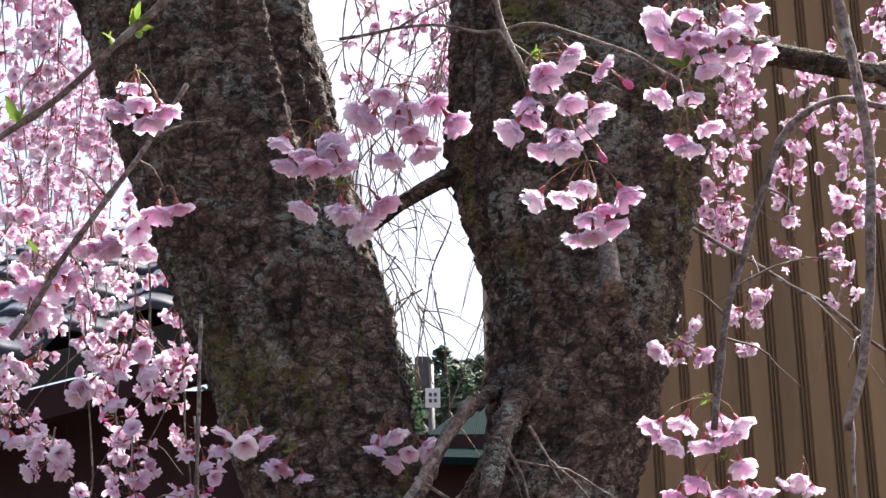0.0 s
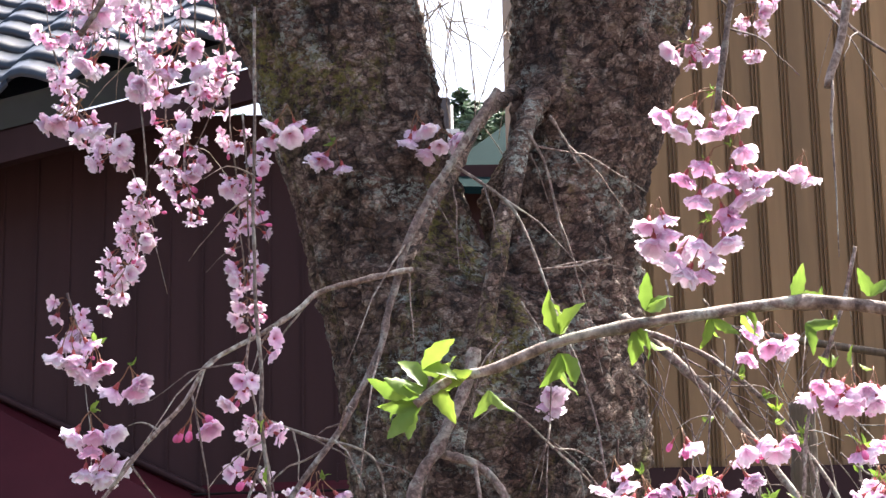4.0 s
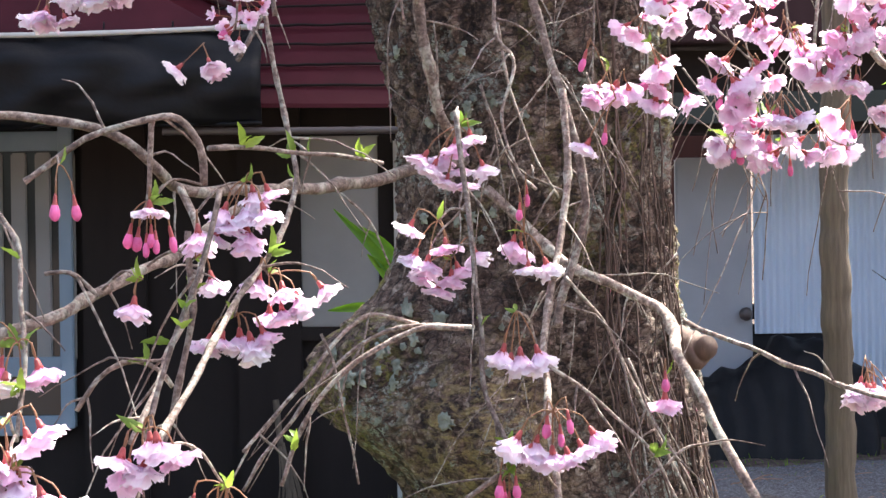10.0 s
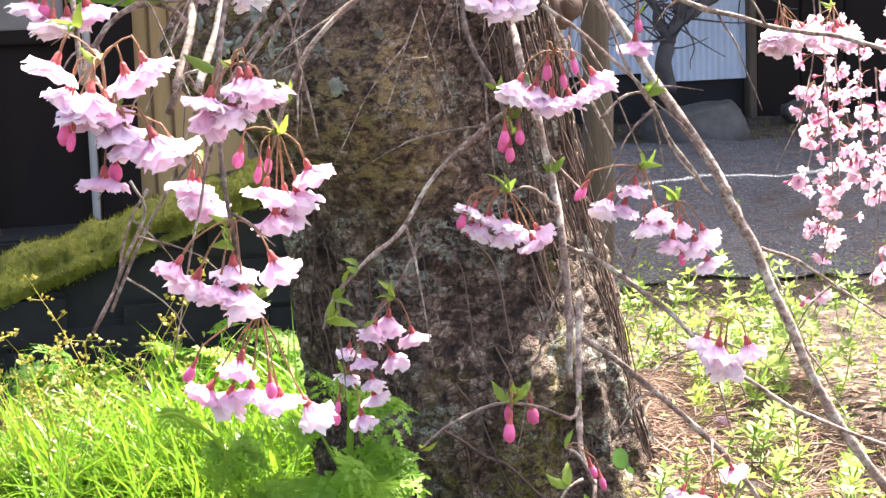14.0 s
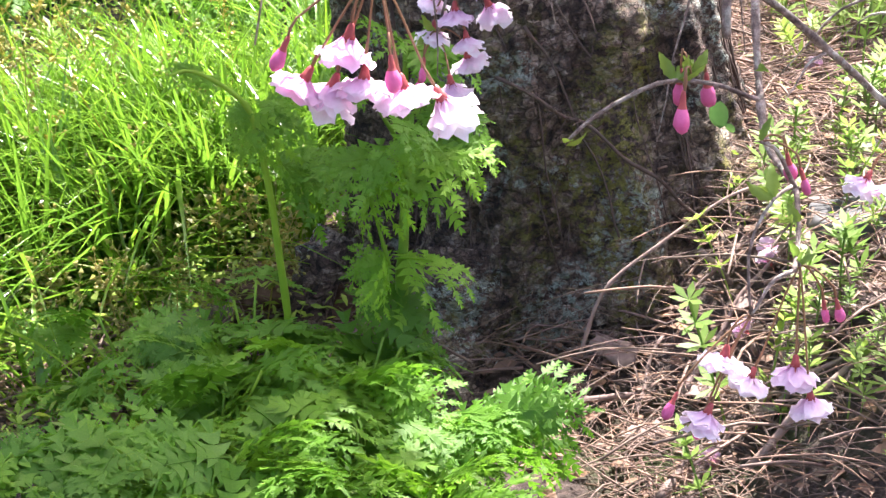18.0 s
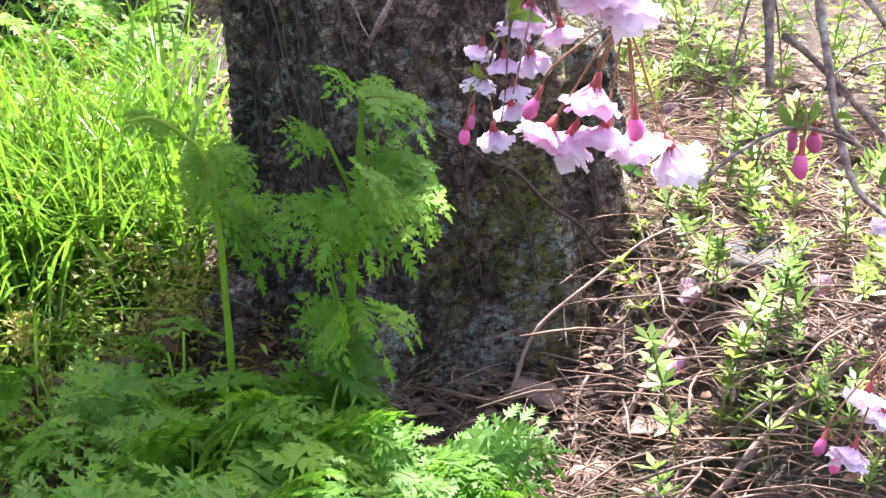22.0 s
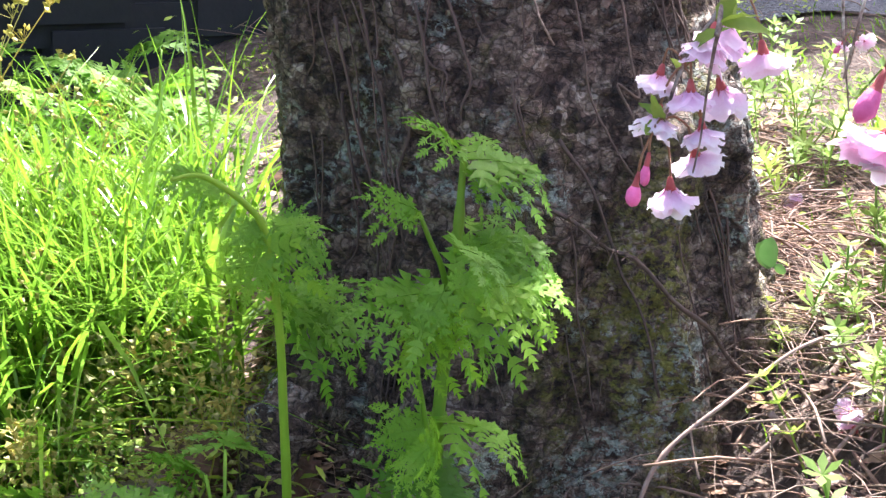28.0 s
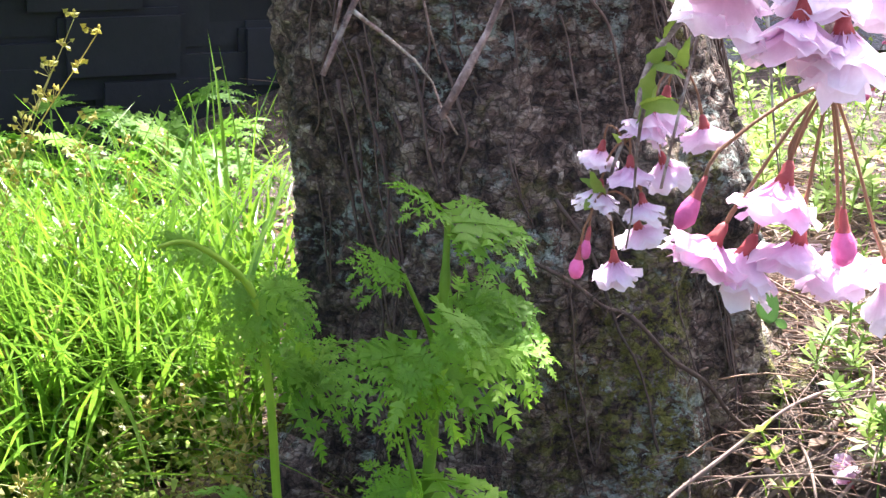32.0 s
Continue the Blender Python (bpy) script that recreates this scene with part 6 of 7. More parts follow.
bunch(bV1, (0.011, -0.570, 1.042), [(-0.017, -0.042), (-0.036, -0.027), (-0.001, -0.028), (0.029, -0.001)], (), 0.95)
bunch(bV1, (0.023, -0.480, 1.197), [(-0.007, -0.028), (0.013, -0.018), (-0.021, -0.041), (-0.034, -0.053), (0.002, -0.056), (0.029, -0.053), (-0.018, -0.07), (0.005, -0.074), (-0.047, -0.042)], (), 0.95)
bunch(bI3, (0.097, -0.480, 1.070), [(-0.004, -0.025), (0.005, -0.047), (0.029, -0.044), (-0.014, -0.017)], [(0.004, 0.039), (-0.006, 0.021)], size=0.95)
bunch(bE, (-0.204, -0.750, 1.124), [(-0.024, -0.035), (0.002, -0.034), (0.022, -0.036), (0.008, -0.017), (0.001, -0.06), (-0.016, -0.05), (0.025, -0.016), (-0.036, -0.061)])
bunch(bB, (-0.284, -0.870, 1.101), [(-0.001, -0.013)], [(-0.023, -0.037), (-0.015, -0.04), (-0.004, -0.046), (0.006, -0.043), (0.02, -0.041), (0.001, -0.037)])
bunch(bB, (-0.372, -0.880, 1.139), [], [(-0.002, -0.047), (0.016, -0.047)])
bunch(bF, (-0.181, -0.745, 1.027), [(-0.012, -0.012), (0.017, -0.022), (0.034, -0.03), (-0.001, -0.047), (0.016, -0.044), (0.06, -0.019)])
bunch(bF, (-0.216, -0.760, 0.985), [(0.005, -0.029), (0.019, -0.033), (-0.015, -0.031), (-0.032, -0.032), (0.033, -0.024)])
bunch(bG, (-0.289, -0.900, 1.027), [(-0.009, -0.032)])
bunch(bG, (-0.244, -0.850, 1.046), [(0.016, -0.027), (0.004, 0.017)])
bunch(bL4, (0.194, -0.630, 1.215), [(-0.035, -0.056)], [(-0.014, -0.044), (-0.037, 0.038)])
bunch(bR2, (0.235, -0.886, 0.620), [(-0.012, -0.03), (0.02, -0.029), (0.0, -0.045), (-0.02, -0.023)])
bunch(bR2, (0.251, -0.800, 0.454), [(-0.02, -0.032), (-0.036, -0.029), (0.014, -0.05), (0.026, -0.014), (0.0, -0.043)], [(0.035, -0.067), (-0.016, -0.047)], size=0.85)
bunch(bK, (0.037, -1.050, 0.473), [(-0.032, -0.084), (-0.002, -0.077), (0.008, -0.1)], [(0.026, -0.044), (0.032, -0.041)], size=0.82)
bunch(bK, (0.003, -1.050, 0.442), [(-0.021, -0.031), (-0.037, -0.066)], [(-0.06, -0.056), (-0.032, -0.082)], size=0.82)
bunch(bK, (0.039, -0.980, 0.537), [], [(0.028, -0.028), (0.034, -0.036)], size=0.9)
bunch(bK2, (0.010, -0.930, 0.573), [], [(-0.012, -0.027), (-0.008, -0.013), (0.017, -0.019)], size=1.1)
bunch(bZ, (-0.242, -1.070, 0.698), [(-0.048, -0.066), (-0.030, -0.074), (-0.012, -0.068), (0.014, -0.078), (0.038, -0.085), (-0.020, -0.044)], [(-0.060, -0.046), (0.004, -0.062)], 0.95)
bunch(bZ2, (-0.041, -0.640, 0.625), [(-0.026, -0.032), (0.018, -0.045), (-0.007, -0.028)], (), 0.95)
bunch(bZ2, (-0.080, -0.640, 0.579), [(-0.011, -0.011), (0.002, -0.02), (-0.016, -0.036), (0.01, -0.042), (0.037, -0.021)], (), 0.8)
bunch(bZ2, (-0.092, -0.640, 0.547), [(0.027, -0.03), (0.011, -0.051)], [(-0.017, -0.047), (-0.016, -0.032)], 0.88)

# ---- undergrowth ----
def frond_mesh(seed, pairs):
    """A lacy triangular leaf one unit long along +x: pairs of drooping pinnae, each set with pointed, cut pinnules."""
    rr = random.Random(seed)
    v, f = [], []

    def spot(u):
        return Vector((u * 0.97, 0.02 * math.sin(3 * u + seed), 0.16 * u - 0.36 * u * u))

    def blade(base, d, side, ln, wide, n):
        """A narrow lobe, solid along its midrib, with sharp teeth that point forwards."""
        up = d.cross(side)
        sag = rr.uniform(0.0, 0.25)
        mid = [base + d * (ln * k / n) - up * (sag * ln * (k / n) ** 2) for k in range(n + 1)]
        for k in range(n):
            w = wide * ln * (1 - (k / n) ** 1.6) + 0.004
            w1 = wide * ln * (1 - ((k + 1) / n) ** 1.6)
            for q in (-1, 1):
                a, c = mid[k], mid[k + 1]
                tip = a.lerp(c, 0.75) + side * (q * w * rr.uniform(0.85, 1.2)) + d * (ln / n * 0.55) + up * (0.05 * ln * rr.uniform(-1, 1))
                b = len(v)
                v.extend([a, a + side * (q * w * 0.42) + d * (ln / n * 0.15), tip, c + side * (q * w1 * 0.40), c])
                f.append((b, b + 1, b + 2, b + 3, b + 4) if q < 0 else (b + 4, b + 3, b + 2, b + 1, b))

    def pinna(base, d, ln):
        s = Vector((-d.y, d.x, 0)).normalized()
        m = 3 if ln > 0.3 else 2
        sag = rr.uniform(0.1, 0.45)
        mid = [base + d * (ln * k / m) + Vector((0, 0, -sag * ln * (k / m) ** 2)) for k in range(m + 1)]
        for k in range(m):
            dd = (mid[k + 1] - mid[k]).normalized()
            size = ln * 0.50 * (1 - k / (m + 0.6)) ** 0.8 * rr.uniform(0.85, 1.15)
            for q in (-1, 1):
                way = (dd * rr.uniform(0.75, 1.0) + s * q * rr.uniform(0.65, 0.9) + Vector((0, 0, rr.uniform(-0.25, 0.1)))).normalized()
                tilt = Vector((rr.uniform(-0.3, 0.3), rr.uniform(-0.3, 0.3), 1)).normalized()
                blade(mid[k] + dd * ln * 0.03, way, way.cross(tilt).normalized(), size, 0.46, 2 if ln < 0.35 else 3)
            seg = dd.cross(Vector((0, 0, 1))).normalized() * 0.010
            b = len(v)
            v.extend([mid[k] - seg, mid[k] + seg, mid[k + 1] + seg, mid[k + 1] - seg])
            f.append((b, b + 1, b + 2, b + 3))
        dd = (mid[-1] - mid[-2]).normalized()
        blade(mid[-1] - dd * ln * 0.06, dd, s, ln * 0.40 + 0.04, 0.32, 4)

    tube_data([spot(i / 7) for i in range(8)], [0.010 * (1 - i / 9) for i in range(8)], 4, v, f)
    for k in range(pairs):
        u = 0.14 + 0.80 * (k / pairs) ** 0.9
        ln = 0.52 * (1 - (k / pairs) ** 1.1) + 0.09
        for sgn in (-1, 1):
            d = Vector((0.62 + rr.uniform(-0.12, 0.12), sgn, rr.uniform(-0.35, 0.05))).normalized()
            pinna(spot(u + rr.uniform(-0.015, 0.015)), d, ln * rr.uniform(0.88, 1.1))
    pinna(spot(0.86), Vector((1, 0, -0.4)).normalized(), 0.16)
    return raw("frond", v, f, smooth=False)


FRONDS = [frond_mesh(40 + i, n) for i, n in enumerate((3, 4, 3, 4))]
ROSETTE_FRONDS = [frond_mesh(50 + i, n) for i, n in enumerate((4, 3, 4, 3))]


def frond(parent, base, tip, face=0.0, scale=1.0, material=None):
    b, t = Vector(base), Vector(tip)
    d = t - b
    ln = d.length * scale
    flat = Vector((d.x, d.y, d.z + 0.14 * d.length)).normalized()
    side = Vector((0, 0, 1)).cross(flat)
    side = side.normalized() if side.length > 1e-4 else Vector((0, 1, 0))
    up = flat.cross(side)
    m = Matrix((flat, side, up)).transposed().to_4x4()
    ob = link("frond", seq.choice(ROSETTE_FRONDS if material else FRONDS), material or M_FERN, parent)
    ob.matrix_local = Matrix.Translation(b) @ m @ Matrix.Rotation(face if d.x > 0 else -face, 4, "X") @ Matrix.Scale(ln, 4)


cow = tagged(new("cow_parsley"), "tall cow parsley with pale ridged stem and lacy leaves", "plant", "cow parsley plants")
stick("stem", [(-0.048, -0.270, 0.038), (-0.047, -0.270, 0.097), (-0.039, -0.270, 0.211), (-0.032, -0.270, 0.305), (-0.029, -0.270, 0.375), (-0.027, -0.270, 0.443)], 0.0082, 0.0026, M_STEM, cow, "pale green ridged stem", True, 9, 0.001)
stick("stem", [(-0.035, -0.260, 0.252), (-0.021, -0.260, 0.278), (-0.006, -0.260, 0.293)], 0.0028, 0.0018, M_STEM, cow, "", False, 7, 0.001)
stick("stem", [(-0.033, -0.270, 0.310), (-0.042, -0.270, 0.344), (-0.053, -0.270, 0.366), (-0.066, -0.270, 0.394)], 0.0030, 0.0018, M_STEM, cow, "", False, 7, 0.001)
stick("stem", [(-0.059, -0.290, 0.210), (-0.069, -0.290, 0.256), (-0.077, -0.290, 0.295)], 0.0024, 0.0016, M_STEM, cow, "", False, 7, 0.001)
for px in ([(-0.026, -0.270, 0.435), (0.063, -0.270, 0.414), (-0.026, -0.270, 0.438), (-0.076, -0.270, 0.480), (-0.026, -0.270, 0.440), (-0.020, -0.270, 0.481), (-0.028, -0.270, 0.427), (0.020, -0.270, 0.399)], [(-0.069, -0.280, 0.395), (-0.123, -0.280, 0.415), (-0.068, -0.280, 0.397), (-0.092, -0.280, 0.389), (-0.013, -0.280, 0.365), (0.065, -0.280, 0.354), (-0.018, -0.280, 0.360), (0.021, -0.280, 0.372)],
           [(-0.052, -0.300, 0.332), (-0.145, -0.300, 0.322), (-0.053, -0.300, 0.330), (-0.102, -0.300, 0.253), (-0.050, -0.300, 0.332), (0.006, -0.300, 0.257), (-0.048, -0.300, 0.337), (0.073, -0.300, 0.326)], [(-0.068, -0.330, 0.348), (-0.097, -0.330, 0.300), (-0.065, -0.330, 0.353), (-0.036, -0.330, 0.302), (-0.071, -0.330, 0.338), (-0.141, -0.330, 0.352), (-0.065, -0.330, 0.343), (-0.044, -0.330, 0.361)],
           [(-0.053, -0.290, 0.220), (0.044, -0.290, 0.183), (-0.055, -0.290, 0.215), (-0.111, -0.290, 0.201), (-0.056, -0.290, 0.187), (0.030, -0.290, 0.156), (-0.053, -0.290, 0.170), (-0.000, -0.290, 0.086)], [(-0.076, -0.330, 0.216), (-0.111, -0.330, 0.178), (-0.074, -0.330, 0.238), (-0.067, -0.330, 0.182), (-0.061, -0.330, 0.379), (-0.004, -0.330, 0.346), (-0.063, -0.330, 0.374), (-0.099, -0.330, 0.383)]):
    for a, b in zip(px[::2], px[1::2]):
        if seq.random() < 0.2:
            continue
        frond(cow, a, b, seq.uniform(0.1, 0.9), 0.95)
        if seq.random() < 0.08:
            frond(cow, Vector(a).lerp(Vector(b), 0.2), Vector(b) + Vector((seq.uniform(-0.03, 0.03), seq.uniform(-0.04, 0.04), seq.uniform(-0.03, 0.01))), seq.uniform(0.2, 1.3), 0.8)
cow2 = tagged(new("cow_parsley"), "slender cow parsley stem with a nodding unopened top", "plant", "cow parsley plants")
stick("stem", [(-0.160, -0.240, 0.059), (-0.161, -0.240, 0.137), (-0.166, -0.240, 0.219), (-0.174, -0.240, 0.313), (-0.186, -0.240, 0.377), (-0.205, -0.240, 0.404), (-0.240, -0.240, 0.428), (-0.266, -0.240, 0.427)], 0.0050, 0.0017, M_STEM, cow2, "pale green stem", True, 8, 0.001)
for px in ([(-0.177, -0.240, 0.382), (-0.127, -0.240, 0.379), (-0.184, -0.240, 0.387), (-0.215, -0.240, 0.370), (-0.176, -0.240, 0.376), (-0.118, -0.240, 0.338), (-0.181, -0.240, 0.382), (-0.205, -0.240, 0.311)], [(-0.171, -0.220, 0.360), (-0.143, -0.220, 0.399), (-0.165, -0.220, 0.343), (-0.192, -0.220, 0.336), (-0.208, -0.220, 0.410), (-0.247, -0.220, 0.409), (-0.228, -0.220, 0.420), (-0.269, -0.220, 0.429)], [(-0.155, -0.200, 0.304), (-0.084, -0.200, 0.312), (-0.157, -0.200, 0.315), (-0.124, -0.200, 0.267), (-0.152, -0.200, 0.287), (-0.054, -0.200, 0.263), (-0.155, -0.200, 0.293), (-0.107, -0.200, 0.292)]):
    for a, b in zip(px[::2], px[1::2]):
        frond(cow2, a, b, seq.uniform(0.2, 0.9), 0.95)
# leafy rosettes before the trunk
BY_WALL = ((-0.10, 0.98), (0.05, 1.06), (-0.30, 1.08), (0.12, 0.90), (-0.02, 1.16), (0.20, 1.10))
IN_GAP = ((-0.33, 0.06), (-0.24, 0.09), (-0.42, 0.0), (-0.19, 0.15), (-0.30, 0.16), (-0.38, 0.12))
NEAR_TRUNK = ((-0.21, -0.32), (-0.12, -0.36), (0.03, -0.40), (-0.20, -0.20), (-0.06, -0.46), (-0.10, -0.25), (-0.14, -0.28), (-0.33, -0.22))
for k in range(48):
    if k > 41:
        cx, cy = IN_GAP[k - 42]
    elif k > 35:
        cx, cy = BY_WALL[k - 36]
    elif k > 27:
        cx, cy = NEAR_TRUNK[k - 28]
    elif k < 21:
        cx, cy = seq.uniform(-0.62, 0.0), seq.uniform(-0.80, -0.30)
    else:
        cx, cy = seq.uniform(-0.95, -0.45), seq.uniform(-0.75, -0.35)
    if k < 28 and cx > -0.12 and cy > -0.38:
        cy -= 0.2
    if 21 <= k < 28:
        cy = min(cy, -0.28)
    if cx > -0.12 and k < 36:
        cx, cy = cx - 0.08, min(cy, -0.42)
    if k % 4 == 1 and k < 28:
        continue
    c = Vector((cx, cy, ground_height(cx, cy)))
    pl = tagged(new("cow_parsley"), "low rosette of lacy green cow parsley leaves", "plant", "cow parsley plants")
    for _ in range(seq.randrange(10, 15)):
        a = seq.uniform(0, math.tau)
        h, r = seq.uniform(0.02, 0.14) * (0.45 if k > 41 else 1.0), seq.uniform(0.03, 0.13) * (0.6 if k > 41 else 1.0)
        knee = c + Vector((math.cos(a) * r * 0.6, math.sin(a) * r * 0.6, h))
        v, f = tube_data(spline([c, c.lerp(knee, 0.5) + Vector((0, 0, 0.02)), knee], 6), [0.0016] * 6, 5)
        link("leaf_stalk", raw("leaf_stalk", v, f), M_STEM, pl)
        ln = seq.uniform(0.06, 0.11) * (0.6 if k > 41 else 1.0)
        frond(pl, knee, knee + Vector((math.cos(a) * ln, math.sin(a) * ln, seq.uniform(-0.05, 0.03))), seq.uniform(-0.9, 0.9), 1.0, M_FERN_SHADED)


def blades(name, n, where, height, label, lean=0.6, width=0.0035):
    """Arching grass blades, three-sided strips that taper to a point."""
    v, f = [], []
    for _ in range(n):
        x, y = where()
        z = ground_height(x, y) - 0.01
        h = height() * (0.6 + 0.4 * clamp((y + 0.1) / 0.35) if y < 0.55 else 1.0 - 0.6 * clamp((y - 0.5) / 0.25)) * (1.0 - 0.42 * clamp((-0.10 - x) / 0.25) * clamp((y - 0.25) / 0.2) if y < 0.85 else 1.0)
        a = seq.uniform(0, math.tau) if seq.random() < 0.4 else 3.2 + 1.6 * noise.noise((x * 7, y * 7, 3.0)) + seq.gauss(0, 0.5)
        d = Vector((math.cos(a), math.sin(a), 0))
        s = Vector((-d.y, d.x, 0)) * width * seq.uniform(0.5, 1.7)
        le = lean * seq.uniform(0.1, 1.0) ** 0.9
        b = len(v)
        for i in range(6):
            u = i / 5
            p = Vector((x, y, z)) + d * (h * le * u * u) + Vector((0, 0, h * (u - 0.62 * le * u ** 2.4)))
            w = 1.0 - u ** 1.8
            v += [p - s * w * 0.5, p + d * 0.0008, p + s * w * 0.5]
        for i in range(5):
            q = b + 3 * i
            f += [(q, q + 1, q + 4, q + 3), (q + 1, q + 2, q + 5, q + 4)]
    return tagged(link(name, raw(name, v, f), M_GRASS), label, "grass", kind="stuff")


def meadow():
    while True:
        x, y = seq.gauss(-0.36, 0.26), seq.gauss(0.34, 0.25)
        if x < (-0.03 if y < 0.4 else 0.12) - (0.12 if y < 0.12 else 0) and 0.14 - 0.34 * clamp((-0.22 - x) / 0.16) < y < 0.78 - 0.22 * clamp((-0.2 - x) / 0.2) and noise.noise((x * 7, y * 7, 9.0)) > -0.12:
            return x, y


blades("grass", 4200, meadow, lambda: seq.uniform(0.18, 0.44), "lush bright green long grass beside the trunk", 1.2, 0.0072)
blades("grass", 1700, meadow, lambda: seq.uniform(0.08, 0.26), "short fresh grass under the long blades", 1.0, 0.0046)
blades("grass", 700, lambda: (seq.uniform(-0.24, -0.02), seq.uniform(0.24, 0.6)), lambda: seq.uniform(0.08, 0.26), "green grass close against the trunk", 0.9, 0.0046)
blades("short_grass", 1500, lambda: (seq.uniform(0.5, 2.9), seq.uniform(2.78, 3.35)), lambda: seq.uniform(0.02, 0.09), "short green grass at the foot of the fence")
blades("short_grass", 600, lambda: (seq.uniform(-1.2, -0.25), seq.uniform(-0.9, 0.1)), lambda: seq.uniform(0.05, 0.16), "thin green grass among the leaves", 0.7)


blades("short_grass", 1500, lambda: (seq.uniform(-1.1, 0.45), seq.uniform(0.9, 1.33)), lambda: seq.uniform(0.03, 0.10), "low green grass and weeds along the wall foot", 1.0)
blades("short_grass", 1500, lambda: (seq.uniform(0.15, 1.9), seq.gauss(1.15, 0.16)), lambda: seq.uniform(0.03, 0.12), "sparse green grass along the path edge", 1.0)
blades("short_grass", 500, lambda: (seq.gauss(0.55, 0.08), seq.uniform(1.2, 2.9)), lambda: seq.uniform(0.03, 0.10), "thin grass at the side of the path", 1.0)
blades("short_grass", 900, lambda: (seq.uniform(0.25, 1.4), seq.uniform(-0.5, 1.4)), lambda: seq.uniform(0.02, 0.07), "thin new grass in the litter", 1.0)
# low creeping herbs
vv, ff = [], []
for _ in range(17000):
    u = seq.random()
    if u < 0.22:
        x, y, hi = seq.uniform(-0.45, -0.10), seq.gauss(0.10, 0.13), 0.075
    elif u < 0.55:
        x, y, hi = seq.uniform(-1.0, 0.0), seq.uniform(-0.4, 0.45), 0.07
    elif u < 0.72:
        x, y, hi = seq.uniform(-0.9, 1.0), seq.uniform(0.85, 2.1), 0.10
    else:
        x, y, hi = seq.uniform(0.28, 1.6), seq.uniform(-0.55, 1.5), 0.035
        if noise.noise((x * 4, y * 4, 7.0)) < 0.0:
            continue
    c = Vector((x, y, ground_height(x, y) + hi * seq.random() ** 1.5 + 0.004))
    q = Matrix.Rotation(seq.uniform(0, 6.3), 3, "Z") @ Matrix.Rotation(seq.uniform(-1.2, 1.2), 3, "X") @ Matrix.Rotation(seq.uniform(-0.9, 0.6), 3, "Y")
    s = 0.0035 + 0.007 * seq.random() ** 2
    b = len(vv)
    vv += [c + q @ Vector(o) * s for o in ((-1, 0, 0), (-0.3, -0.34, 0.2), (0.4, -0.28, 0.15), (1.2, 0, 0), (0.4, 0.28, 0.15), (-0.3, 0.34, 0.2))]
    ff.append((b, b + 1, b + 2, b + 3, b + 4, b + 5))
M_LOWHERB = leaf_material("low_herb_leaf", (0.20, 0.33, 0.035), (0.40, 0.50, 0.085), 0.45, 0.5, island)
tagged(link("low_herbs", raw("low_herbs", vv, ff, smooth=False), M_LOWHERB), "small yellow-green creeping herbs on the ground", "herbs", kind="stuff")
# moss fibres on the wall cap
vv, ff = [], []
for _ in range(9000):
    p = mv[seq.randrange(len(mv) - 13)]
    p = Vector(p) + Vector((seq.uniform(-0.006, 0.006), seq.uniform(-0.008, 0.008), seq.uniform(-0.006, 0.002)))
    d = Vector((seq.uniform(-1, 1), seq.uniform(-1.3, 0.5), seq.uniform(0.3, 1.4))).normalized() * seq.uniform(0.006, 0.016)
    s = Vector((seq.uniform(-1, 1), seq.uniform(-1, 1), 0)).normalized() * 0.0016
    b = len(vv)
    vv += [p - s, p + s, p + d]
    ff.append((b, b + 1, b + 2))
link("moss_fibres", raw("moss_fibres", vv, ff, smooth=False), leaf_material("moss_fibre", (0.10, 0.13, 0.015), (0.30, 0.32, 0.04), 0.3, 0.8, island), rw)["kind"] = "stuff"


def herb_mesh(seed, h):
    """A small upright weed with whorls of narrow leaves."""
    rr = random.Random(seed)
    v, f = [], []
    top = Vector((rr.uniform(-0.2, 0.2) * h, rr.uniform(-0.2, 0.2) * h, h))
    path = spline([Vector((0, 0, -0.01)), Vector((0.03 * h, 0, h * 0.5)), top], 8)
    tube_data(path, [0.0011] * 8, 5, v, f)
    for k in (3, 5, 6, 7):
        n = 7 if k < 7 else 6
        for j in range(n):
            a = math.tau * j / n + k
            o = Vector((math.cos(a), math.sin(a), rr.uniform(0.1, 0.7))).normalized()
            s = Vector((-math.sin(a), math.cos(a), 0)) * 0.0036
            ln = 0.027 * rr.uniform(0.7, 1.2) * (1.1 - 0.05 * k)
            b = len(v)
            p = path[k]
            v += [p, p + o * ln * 0.55 - s, p + o * ln, p + o * ln * 0.55 + s]
            f.append((b, b + 1, b + 2, b + 3))
    return raw("weed", v, f, smooth=False)


HERBS = [herb_mesh(60 + i, h) for i, h in enumerate((0.07, 0.10, 0.13, 0.085))]


def weed(x, y, scale):
    ob = tagged(link("weed", seq.choice(HERBS), M_HERB), "small green weed with whorls of narrow leaves", "weed", "weeds in the litter")
    ob.matrix_world = Matrix.Translation((x, y, ground_height(x, y))) @ Matrix.Rotation(seq.uniform(0, 6), 4, "Z") @ Matrix.Rotation(seq.uniform(-0.7, 0.7), 4, "X") @ Matrix.Scale(scale, 4)


def free_of_trunk(x, y):
    return (x - 0.27) ** 2 + (y - 0.12) ** 2 > 0.115


for _ in range(125):
    x, y = seq.uniform(0.22, 1.2), seq.uniform(-0.62, 1.0)
    if free_of_trunk(x, y) and noise.noise((x * 4, y * 4, 5.0)) > -0.22:
        weed(x, y, seq.uniform(0.45, 1.15))
